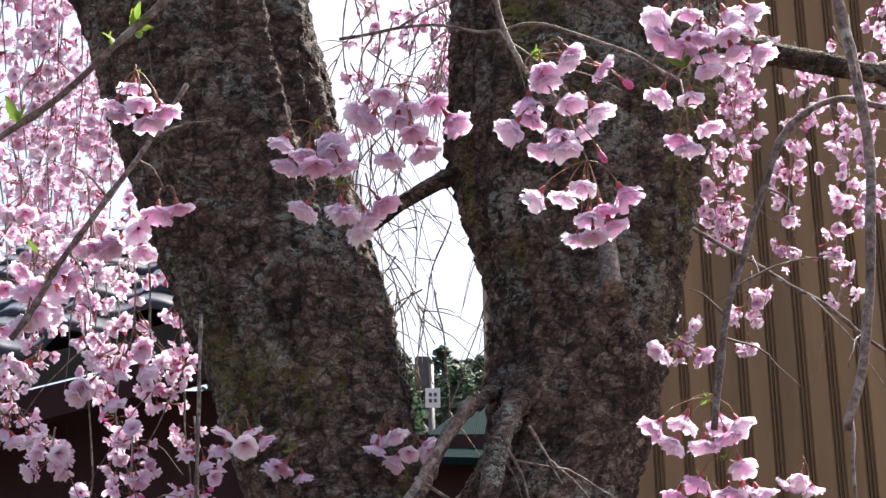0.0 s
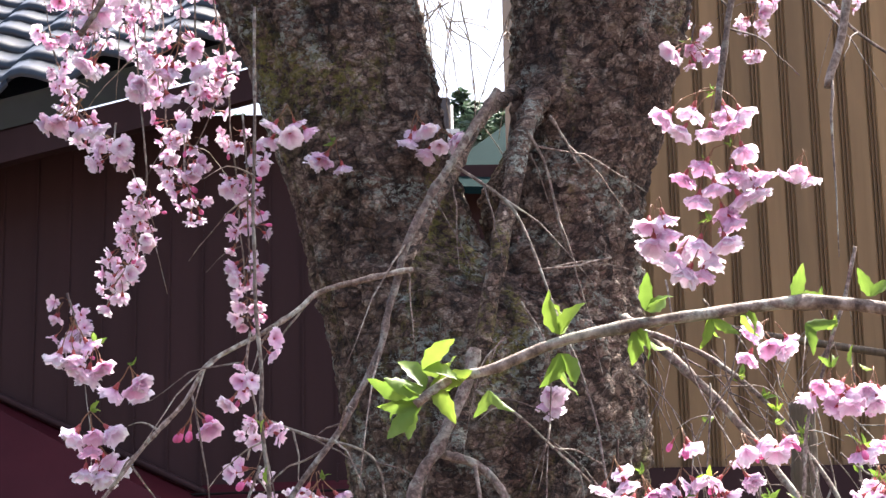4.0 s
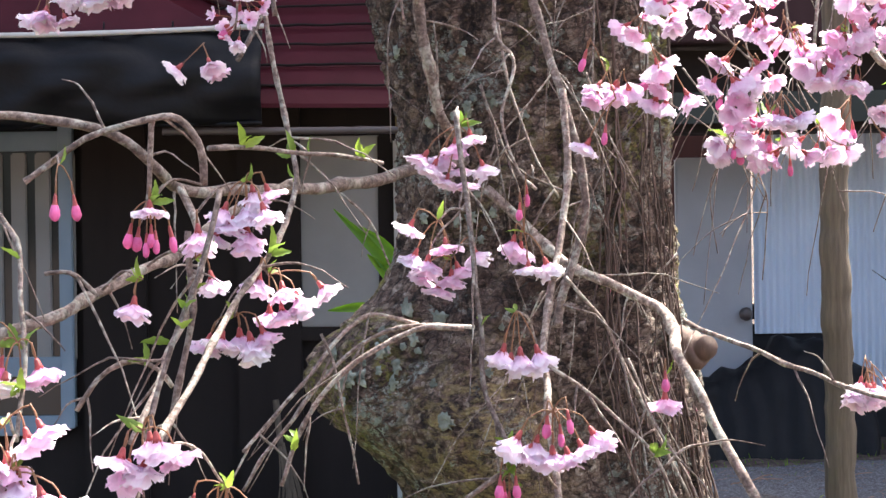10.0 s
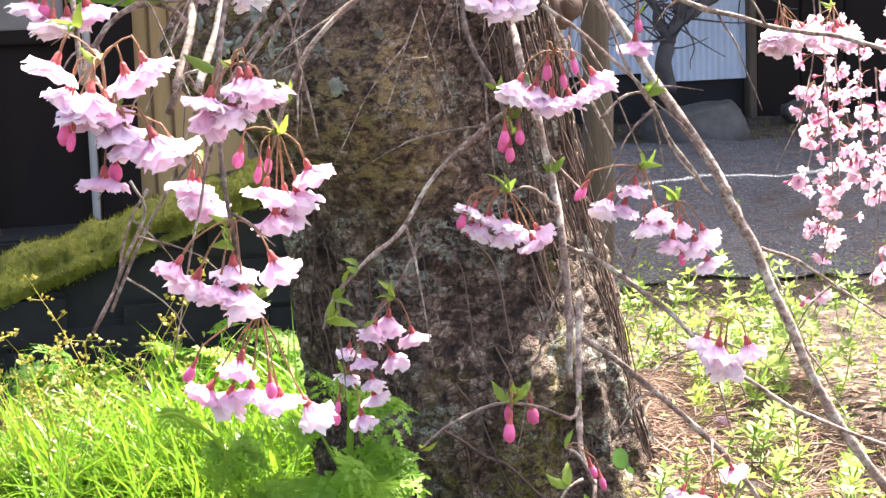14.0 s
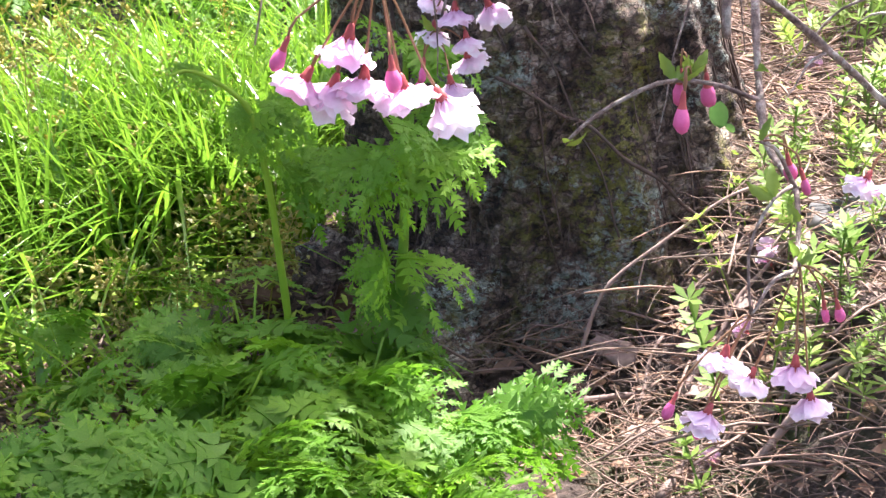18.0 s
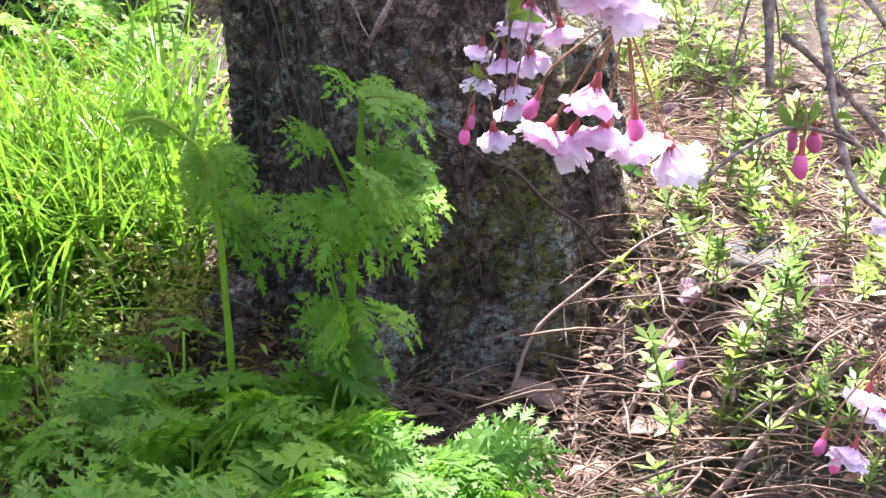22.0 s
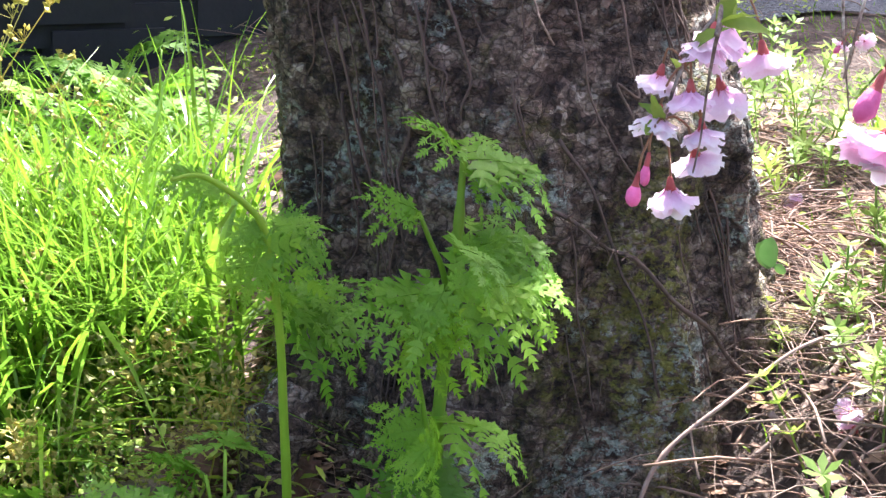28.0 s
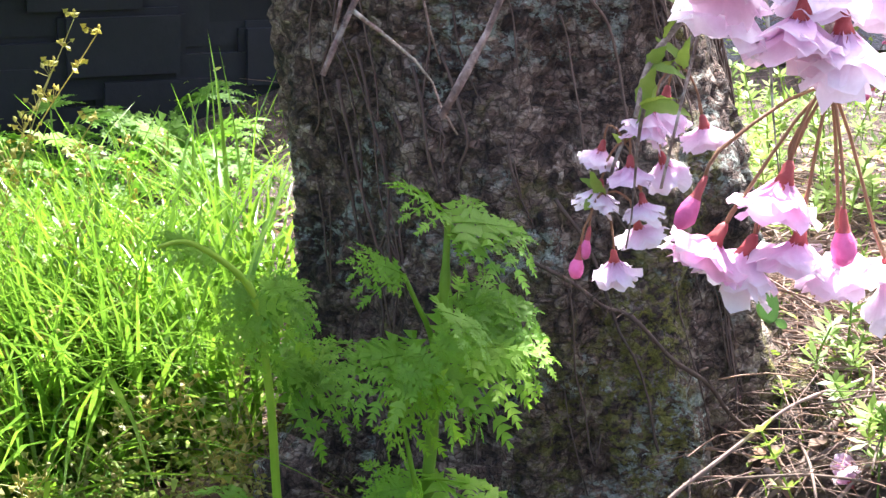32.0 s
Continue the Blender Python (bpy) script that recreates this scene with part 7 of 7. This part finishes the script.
# thick clumps of cleavers
for cx, cy, n in ((0.34, -0.50, 9), (0.42, -0.24, 12), (0.52, -0.42, 12), (0.30, -0.66, 7), (0.62, -0.10, 14), (0.72, 0.25, 16), (0.85, 0.55, 16), (0.60, 0.55, 12), (1.05, 0.85, 14)):
    for _ in range(n):
        x, y = seq.gauss(cx, 0.045), seq.gauss(cy, 0.045)
        if free_of_trunk(x, y):
            weed(x, y, seq.uniform(0.6, 1.25))
for _ in range(35):
    weed(seq.uniform(-0.95, -0.12), seq.uniform(-0.35, 0.12), seq.uniform(0.5, 1.1))
for _ in range(15):
    weed(seq.uniform(-0.8, -0.2), seq.uniform(0.1, 1.0), seq.uniform(0.8, 1.6))
for _ in range(20):
    weed(seq.uniform(0.42, 1.3), seq.uniform(0.1, 1.1), seq.uniform(0.8, 1.4))

# seeding stalks with small yellow-green flowers among the grass
def seed_stalk_mesh(seed, h):
    rr = random.Random(seed)
    v, f = [], []
    way = Vector((rr.uniform(-0.45, 0.15), rr.uniform(-0.2, 0.2), 1))
    path = spline([Vector((0, 0, 0)), way * h * 0.55, way * h + Vector((-0.12 * h, 0, -0.06 * h))], 9)
    tube_data(path, [0.0011 - 0.00007 * i for i in range(9)], 4, v, f)
    for i in range(4, 9):
        for _ in range(5):
            o = Vector((rr.uniform(-1, 1), rr.uniform(-1, 1), rr.uniform(-0.1, 0.9))).normalized()
            p = path[i] + o * rr.uniform(0.006, 0.022)
            tube_data([path[i], p], [0.0005, 0.0004], 3, v, f)
            s = 0.0042 * rr.uniform(0.7, 1.3)
            e = o.orthogonal().normalized() * s
            g = o.cross(e)
            b = len(v)
            v += [p - e, p - g * 0.6, p + e, p + g * 0.6, p + o * s * 1.3]
            f += [(b, b + 1, b + 4), (b + 1, b + 2, b + 4), (b + 2, b + 3, b + 4), (b + 3, b, b + 4)]
    return raw("seed_stalk", v, f, smooth=False)


M_SEED = leaf_material("seed_head", (0.26, 0.25, 0.055), (0.46, 0.42, 0.12), 0.4)
STALKS = [seed_stalk_mesh(80 + i, h) for i, h in enumerate((0.20, 0.30, 0.38, 0.13))]
for k in range(150):
    x, y = (seq.gauss(-0.42, 0.2), seq.uniform(0.2, 0.62)) if k < 70 else (seq.uniform(-0.62, -0.06), seq.uniform(-0.12, 0.32))
    if x > -0.04:
        continue
    ob = tagged(link("seed_stalk", STALKS[seq.randrange(3)] if k < 70 else STALKS[3], M_SEED), "thin stalk with tiny yellow-green flower heads", "weed", "seeding weeds in the grass")
    ob.matrix_world = Matrix.Translation((x, y, ground_height(x, y) - 0.004)) @ Matrix.Rotation(seq.uniform(0, 6), 4, "Z") @ Matrix.Scale(seq.uniform(0.7, 1.15), 4)
# blue-green blades in the shade of the wall
i_mat = leaf_material("iris_blade", (0.04, 0.12, 0.06), (0.10, 0.21, 0.10), 0.35, 0.4, island)
iris = blades("iris_leaves", 260, lambda: (seq.gauss(-0.72, 0.13), seq.uniform(0.75, 1.25)), lambda: seq.uniform(0.18, 0.36), "blue-green strap leaves at the wall foot", 0.5, 0.010)
iris.data.materials[0] = i_mat
# crumbling root wood and a short log beside the trunk foot
def rotten_wood(place, sx, sy, sz, label):
    bm = bmesh.new()
    bmesh.ops.create_icosphere(bm, subdivisions=5, radius=1)
    for w in bm.verts:
        c = w.co.copy()
        d, _ = noise.voronoi(c * 3.2 + Vector(place) * 7)
        k = 1 + 0.30 * noise.noise(c * 1.7 + Vector(place) * 5) + 0.16 * noise.noise(c * 7) + 0.22 * (d[1] - d[0])
        w.co = Vector((c.x * sx, c.y * sy, c.z * sz)) * k
    ob = tagged(part("rotten_wood", bm, M_ROT, None, "", True), label, "wood")
    ob.location = (place[0], place[1], ground_height(place[0], place[1]) + place[2])


rotten_wood((-0.135, 0.03, 0.022), 0.055, 0.035, 0.040, "crumbling red-brown rotten wood beside the trunk foot")
rotten_wood((-0.07, -0.02, 0.012), 0.040, 0.030, 0.030, "dark crumbling root wood at the trunk foot")
tagged(stick("log", [(-0.305, -0.03, ground_height(-0.305, -0.03) + 0.018), (-0.25, -0.015, ground_height(-0.25, -0.015) + 0.02), (-0.185, 0.0, ground_height(-0.185, 0.0) + 0.022)], 0.015, 0.017, M_POST, None, "", False, 12, 0.003)[0], "short pale weathered log in the leaves", "log")

# ---- litter: sticks, dead leaves, stones, a log ----
def rest(pts, lift):
    return [Vector((p[0], p[1], ground_height(p[0], p[1]) + lift)) for p in pts]


tagged(stick("fallen_branch", [(0.152, -0.280, 0.069), (0.168, -0.278, 0.120), (0.190, -0.277, 0.150), (0.229, -0.275, 0.179), (0.282, -0.273, 0.208), (0.336, -0.272, 0.231), (0.410, -0.270, 0.248)], 0.0024, 0.0016, M_DRY, None, "", True, 8, 0.006)[0], "bare grey fallen stick leaning on the trunk foot", "stick")
tagged(stick("fallen_branch", [(0.077, -0.330, 0.042), (0.132, -0.330, 0.042), (0.182, -0.330, 0.040), (0.234, -0.330, 0.036)], 0.0042, 0.0036, M_DRY, None, "", True, 8, 0.003)[0], "short pale stick lying on the litter", "stick")
for a in ([(0.295, -0.420, 0.122), (0.309, -0.420, 0.084), (0.316, -0.420, 0.046)], [(0.395, -0.250, 0.222), (0.464, -0.250, 0.194), (0.543, -0.250, 0.170)], [(0.332, -0.400, 0.101), (0.360, -0.400, 0.041)], [(0.391, -0.200, 0.096), (0.349, -0.200, 0.077), (0.265, -0.200, 0.045)], [(0.641, 0.100, 0.025), (0.762, 0.100, 0.079), (0.895, 0.100, 0.070)], [(0.286, -0.300, 0.186), (0.332, -0.300, 0.130), (0.359, -0.300, 0.075)]):
    tagged(stick("fallen_branch", a, 0.0034, 0.0024, M_DRY, None, "", True, 7, 0.006)[0], "grey-brown dead stick on the ground", "stick", "dead sticks")
for k in range(46):
    x, y = seq.uniform(0.14, 0.80), seq.uniform(-0.60, 0.05)
    if not free_of_trunk(x, y):
        continue
    a, ln = seq.uniform(-0.7, 0.9), seq.uniform(0.06, 0.24)
    d = Vector((math.cos(a), math.sin(a), 0)) * ln
    tagged(stick("fallen_branch", rest([(x, y), (x + d.x * 0.5, y + d.y * 0.5 + 0.01), (x + d.x, y + d.y)], seq.uniform(0.006, 0.022)), seq.uniform(0.0022, 0.0052), 0.0018, M_DRY, None, "", True, 7, 0.008)[0], "grey-brown dead stick on the ground", "stick", "dead sticks")
for k in range(12):
    x, y = seq.uniform(0.16, 0.46), seq.uniform(-0.55, -0.25)
    bm = bmesh.new()
    bmesh.ops.create_grid(bm, x_segments=7, y_segments=5, size=1)
    for w in bm.verts:
        w.co = Vector((w.co.x * 0.028 * (1 + 0.3 * noise.noise(w.co * 2 + Vector((k, 0, 0)))), w.co.y * 0.015 * (1 + 0.4 * noise.noise(w.co * 3 + Vector((0, k, 0)))), 0.009 * noise.noise(w.co * 1.6 + Vector((k, k, 0))) + 0.006 * (1 - w.co.y ** 2)))
    bmesh.ops.solidify(bm, geom=bm.faces[:], thickness=0.002)
    ob = tagged(part("bark_flake", bm, M_DRY, None, "", True), "curled grey-brown bark flake lying in the twigs", "bark", "bark flakes on the ground")
    ob.matrix_world = Matrix.Translation((x, y, ground_height(x, y) + 0.014)) @ Matrix.Rotation(seq.uniform(0, 6), 4, "Z") @ Matrix.Rotation(seq.uniform(-0.35, 0.35), 4, "X") @ Matrix.Scale(seq.uniform(0.6, 1.25), 4)
# fallen petals
for k in range(7):
    x, y = ((0.36, -0.33), (0.35, -0.345), (0.21, -0.52), (0.45, -0.45), (0.30, -0.40), (0.55, -0.2), (0.62, 0.1))[k]
    ob = tagged(link("fallen_blossom", BLOSSOMS[LENGTHS[0]][k % 6], None), "pale pink blossom fallen on the litter", "blossom", "fallen blossoms")
    ob.matrix_world = Matrix.Translation((x, y, ground_height(x, y) + 0.016)) @ Matrix.Rotation(seq.uniform(1.2, 2.4), 4, "X") @ Matrix.Rotation(seq.uniform(0, 6), 4, "Z") @ Matrix.Scale(0.8, 4)
vv, ff = [], []
for _ in range(8000):
    if seq.random() < 0.15:
        x, y = seq.uniform(-0.7, 0.0), seq.uniform(-0.25, 0.3)
    elif seq.random() < 0.78:
        x, y = seq.uniform(0.10, 0.80), seq.uniform(-0.75, 0.45)
    else:
        x, y = seq.uniform(0.4, 2.8), seq.uniform(0.3, 2.8)
    a, ln = seq.uniform(0, math.tau), seq.uniform(0.02, 0.16)
    z = ground_height(x, y)
    p, q = Vector((x, y, z + seq.uniform(0.002, 0.03))), Vector((x + ln * math.cos(a), y + ln * math.sin(a), z + seq.uniform(0.0, 0.04)))
    m = p.lerp(q, 0.5) + Vector((seq.gauss(0, 0.05) * ln, seq.gauss(0, 0.05) * ln, 0.003 + 0.03 * ln))
    tube_data(spline([p, m, q], 5), [0.0004 + 0.0014 * seq.random() ** 4] * 5, 4, vv, ff)
tagged(link("twig_litter", raw("twig_litter", vv, ff), M_TWIGLITTER), "tangle of dead brown twigs on the ground", "twigs", kind="stuff")
vv, ff = [], []
for _ in range(4600):
    x, y = (seq.uniform(0.05, 1.1), seq.uniform(-0.8, 0.9)) if seq.random() < 0.75 else (seq.uniform(-0.7, 0.02), seq.uniform(-0.25, 0.32))
    c = Vector((x, y, ground_height(x, y) + seq.uniform(0.003, 0.015)))
    q = Matrix.Rotation(seq.uniform(0, 6.3), 3, "Z") @ Matrix.Rotation(seq.uniform(-0.5, 0.5), 3, "X")
    s = seq.uniform(0.004, 0.017)
    b = len(vv)
    vv += [c + q @ Vector(o) * s for o in ((-1, 0, 0), (-0.4, -0.45, 0.15), (0.4, -0.4, 0.1), (1, 0, 0.1), (0.4, 0.42, 0.15), (-0.4, 0.45, 0.2))]
    ff.append((b, b + 1, b + 2, b + 3, b + 4, b + 5))
tagged(link("dead_leaves", raw("dead_leaves", vv, ff, smooth=False), M_DEADLEAF), "scattered brown dead leaves and bark flakes", "leaves", kind="stuff")


def stone(place, sx, sy, sz, label):
    bm = bmesh.new()
    bmesh.ops.create_icosphere(bm, subdivisions=4, radius=1)
    for w in bm.verts:
        k = 1 + 0.20 * noise.noise(w.co * 1.3 + Vector(place) * 5) + 0.07 * noise.noise(w.co * 6)
        c = w.co.copy()
        w.co = Vector((c.x * sx * 1.15, c.y * sy, max(-0.7, min(0.45 + 0.2 * c.x, c.z)) * sz * 1.5)) * k
    ob = tagged(part("stone", bm, M_STONE, None, "", True), label, "stone", "stones on the ground")
    ob.location = place
    ob.rotation_euler = (seq.uniform(-0.1, 0.1), seq.uniform(-0.1, 0.1), seq.uniform(-0.6, 0.6))


stone((1.700, 3.050, 0.440), 0.145, 0.10, 0.085, "grey boulder at the foot of the fence")
stone((2.15, 3.200, 0.46), 0.07, 0.06, 0.045, "grey stone beside the path")
stone((0.443, -0.354, ground_height(0.443, -0.354) + 0.012), 0.044, 0.045, 0.020, "flat pale grey stone slab in the litter")
log = tagged(stick("log", [Vector((1.186, 0.750, 0.186)), Vector((1.350, 0.780, 0.163)), Vector((1.642, 0.850, 0.148))], 0.026, 0.030, M_POST, None, "", False, 16, 0.006)[0], "mossy old log lying along the path", "log")
wl = tagged(new("broad_leaf_plant"), "pale broad-leaved plant at the trunk foot", "plant")
for a, b in (((0.360, -0.190, 0.286), (0.347, -0.190, 0.335)), ((0.360, -0.190, 0.286), (0.347, -0.170, 0.324)), ((0.363, -0.190, 0.288), (0.377, -0.200, 0.276))):
    a, b = Vector(a), Vector(b)
    d = b - a
    b = a + d * 0.6
    d = b - a
    s = d.cross(Vector((0, 1, 0.3))).normalized() * d.length * 0.36
    n = s.cross(d).normalized() * d.length * 0.12
    v = []
    for i in range(7):
        u = i / 6
        w = math.sin(math.pi * (0.08 + 0.84 * u)) ** 0.7
        v += [a + d * u - s * w + n * w, a + d * u, a + d * u + s * w + n * w]
    link("leaf", raw("leaf", v, [(3 * i + o, 3 * i + o + 1, 3 * i + o + 4, 3 * i + o + 3) for i in range(6) for o in (0, 1)]), M_BROWNLEAF, wl)

# creeper roots on the trunk
CREEPER_RUN = [(0.100, -0.165, 0.366), (0.136, -0.195, 0.346), (0.165, -0.202, 0.324), (0.190, -0.208, 0.312), (0.226, -0.215, 0.272), (0.275, -0.215, 0.243), (0.300, -0.213, 0.210), (0.322, -0.212, 0.190)]
TZ, TL, TR, TD = (np.array([r[i] for r in sorted(TRUNK_ROWS)]) for i in range(4))
for k in range(46):
    a = math.radians(seq.uniform(200, 345))
    z0 = seq.uniform(0.25, 0.72)
    pts = []
    for i in range(7):
        z = z0 - i * seq.uniform(0.04, 0.08)
        a += seq.uniform(-0.10, 0.10)
        if z < 0.03:
            break
        left, right = np.interp(z, TZ, TL), np.interp(z, TZ, TR)
        r = (right - left) / 2 + 0.004
        pts.append(((left + right) / 2 + r * math.cos(a), 0.12 + np.interp(z, TZ, TD) * r * math.sin(a), z))
    if len(pts) > 2:
        ob, _ = stick("creeper", pts, seq.uniform(0.0008, 0.0019), 0.0008, M_CREEPER, tree, "", True, 6, 0.010)
for k in range(44):
    a = math.radians(seq.uniform(292, 350))
    z0 = seq.uniform(0.75, 1.55)
    pts = []
    for i in range(8):
        z = z0 - i * seq.uniform(0.05, 0.09)
        a += seq.uniform(-0.05, 0.05)
        left, right = np.interp(z, TZ, TL), np.interp(z, TZ, TR)
        r = (right - left) / 2 + 0.006
        pts.append(((left + right) / 2 + r * math.cos(a), 0.12 + np.interp(z, TZ, TD) * r * math.sin(a), z))
    stick("creeper", pts, seq.uniform(0.0008, 0.0022), 0.0008, M_CREEPER, tree, "", True, 6, 0.012)


def lichen_patch(x, z, size):
    """A ruffled crust of lobes laid on the front of the trunk at x, z."""
    near = [v.co for v in trunk.data.vertices if abs(v.co.x - x) < 0.007 and abs(v.co.z - z) < 0.007]
    if not near:
        return
    p = min(near, key=lambda c: c.y)
    out = Vector((p.x - 0.15, p.y - 0.12, 0)).normalized()
    rim = [max(0.2, 0.70 + 0.75 * noise.noise((2.2 * math.cos(math.tau * k / 22) + x * 90, 2.2 * math.sin(math.tau * k / 22), z * 90)) + 0.16 * (k % 2)) for k in range(22)]
    v, f = [Vector((0, 0, 0.004))], []
    for j, (q, h) in enumerate(((0.45, 0.0035), (0.8, 0.005), (1.0, 0.0))):
        for k in range(22):
            a = math.tau * k / 22
            v.append(Vector((math.cos(a) * q * rim[k] * size, math.sin(a) * q * rim[k] * size, h + 0.002 * noise.noise((k * 1.3, j * 2.0, x * 90)))))
    for k in range(22):
        n = (k + 1) % 22
        f.append((0, 1 + k, 1 + n))
        for j in (0, 22):
            f.append((1 + j + k, 23 + j + k, 23 + j + n, 1 + j + n))
    ob = link("lichen", raw("lichen", v, f), M_LICHEN, tree)
    ob.matrix_local = Matrix.Translation(p + out * 0.001) @ out.to_track_quat("Z", "Y").to_matrix().to_4x4()


M_LICHEN = plain("lichen_crust", (0.14, 0.17, 0.135), (0.44, 0.48, 0.39), 140, 0.95, bumpy=1.0, vary=0.4)
for cx, cz, n, wide, big in ((-0.002, 0.811, 1, 0.0, 0.017), (-0.06, 0.90, 12, 0.035, 0.014), (-0.12, 0.87, 8, 0.03, 0.015), (0.03, 1.10, 9, 0.04, 0.011), (0.04, 1.24, 10, 0.03, 0.014), (0.06, 0.98, 6, 0.05, 0.009), (0.03, 1.33, 8, 0.05, 0.011)):
    for _ in range(n):
        lichen_patch(cx + seq.gauss(0, wide), cz + seq.gauss(0, wide), big * (1.0 if n == 1 else seq.uniform(0.4, 1.1)))
stick("creeper", CREEPER_RUN, 0.0019, 0.0023, M_CREEPER, tree, "thick hairy creeper root", True, 8, 0.006)
for k in range(70):
    p = spline(CREEPER_RUN, 70)[k]
    stick("rootlet", [p, p + Vector((seq.uniform(-0.012, 0.012), seq.uniform(-0.006, 0.0), seq.uniform(-0.014, 0.012)))], 0.0006, 0.0004, M_CREEPER, tree, "", False, 4, 0.002)

# bare shrub before the fence
shrub = tagged(new("shrub"), "bare dark pruned shrub in front of the fence", "shrub")
for pts, r in (([(1.561, 2.900, 0.569), (1.562, 2.900, 0.688), (1.617, 2.900, 0.788)], 0.05), ([(1.581, 2.900, 0.704), (1.511, 2.900, 0.825), (1.459, 2.900, 0.894)], 0.026), ([(1.617, 2.900, 0.788), (1.602, 2.900, 0.957), (1.622, 2.900, 1.125)], 0.034), ([(1.617, 2.900, 0.771), (1.708, 2.900, 0.853), (1.727, 2.900, 0.988)], 0.03), ([(1.653, 2.900, 0.787), (1.780, 2.900, 0.867), (1.835, 2.900, 0.968)], 0.022)):
    _, path = stick("limb", pts, r * 0.62, r * 0.36, M_SHRUB, shrub, "", False, 9, 0.03)
    for _ in range(24):
        p = path[seq.randrange(len(path) // 2, len(path))]
        d = Vector((seq.uniform(-1, 1), seq.uniform(-0.5, 0.5), seq.uniform(-0.3, 1.0))).normalized() * seq.uniform(0.08, 0.34)
        v, f = tube_data(wobble(spline([p, p + d * 0.5, p + d + Vector((seq.uniform(-0.05, 0.05), 0, 0.03))], 7), 0.015, 9, seq.random() * 9), [0.0038 * (1 - i / 9) for i in range(7)], 5)
        link("twig", raw("twig", v, f), M_SHRUB, shrub)
# strap-leaved plant by the house
strap = tagged(new("strap_plant"), "dark green strap-leaved plant beside the house door", "plant")
for pts in ([(-0.065, 1.600, 0.968), (-0.126, 1.600, 1.059), (-0.189, 1.600, 1.111)], [(-0.059, 1.600, 0.955), (-0.102, 1.600, 1.020), (-0.147, 1.600, 1.015)], [(-0.082, 1.600, 0.955), (-0.158, 1.600, 1.059), (-0.246, 1.600, 1.149)], [(-0.083, 1.600, 0.930), (-0.133, 1.600, 1.007), (-0.171, 1.600, 1.046)], [(-0.109, 1.600, 0.904), (-0.185, 1.600, 0.925), (-0.262, 1.600, 0.919)]):
    a, m, b = (Vector(q) for q in pts)
    path = spline([a, m, b], 9)
    s = (b - a).cross(Vector((0, 1, 0))).normalized() * 0.012
    v = []
    for i, p in enumerate(path):
        w = math.sin(math.pi * (0.15 + 0.83 * i / 8)) + 0.05
        v += [p - s * w, p + Vector((0, 0.008, 0)), p + s * w]
    link("leaf", raw("leaf", v, [(3 * i + o, 3 * i + o + 1, 3 * i + o + 4, 3 * i + o + 3) for i in range(8) for o in (0, 1)]), M_FERN_SHADED, strap)
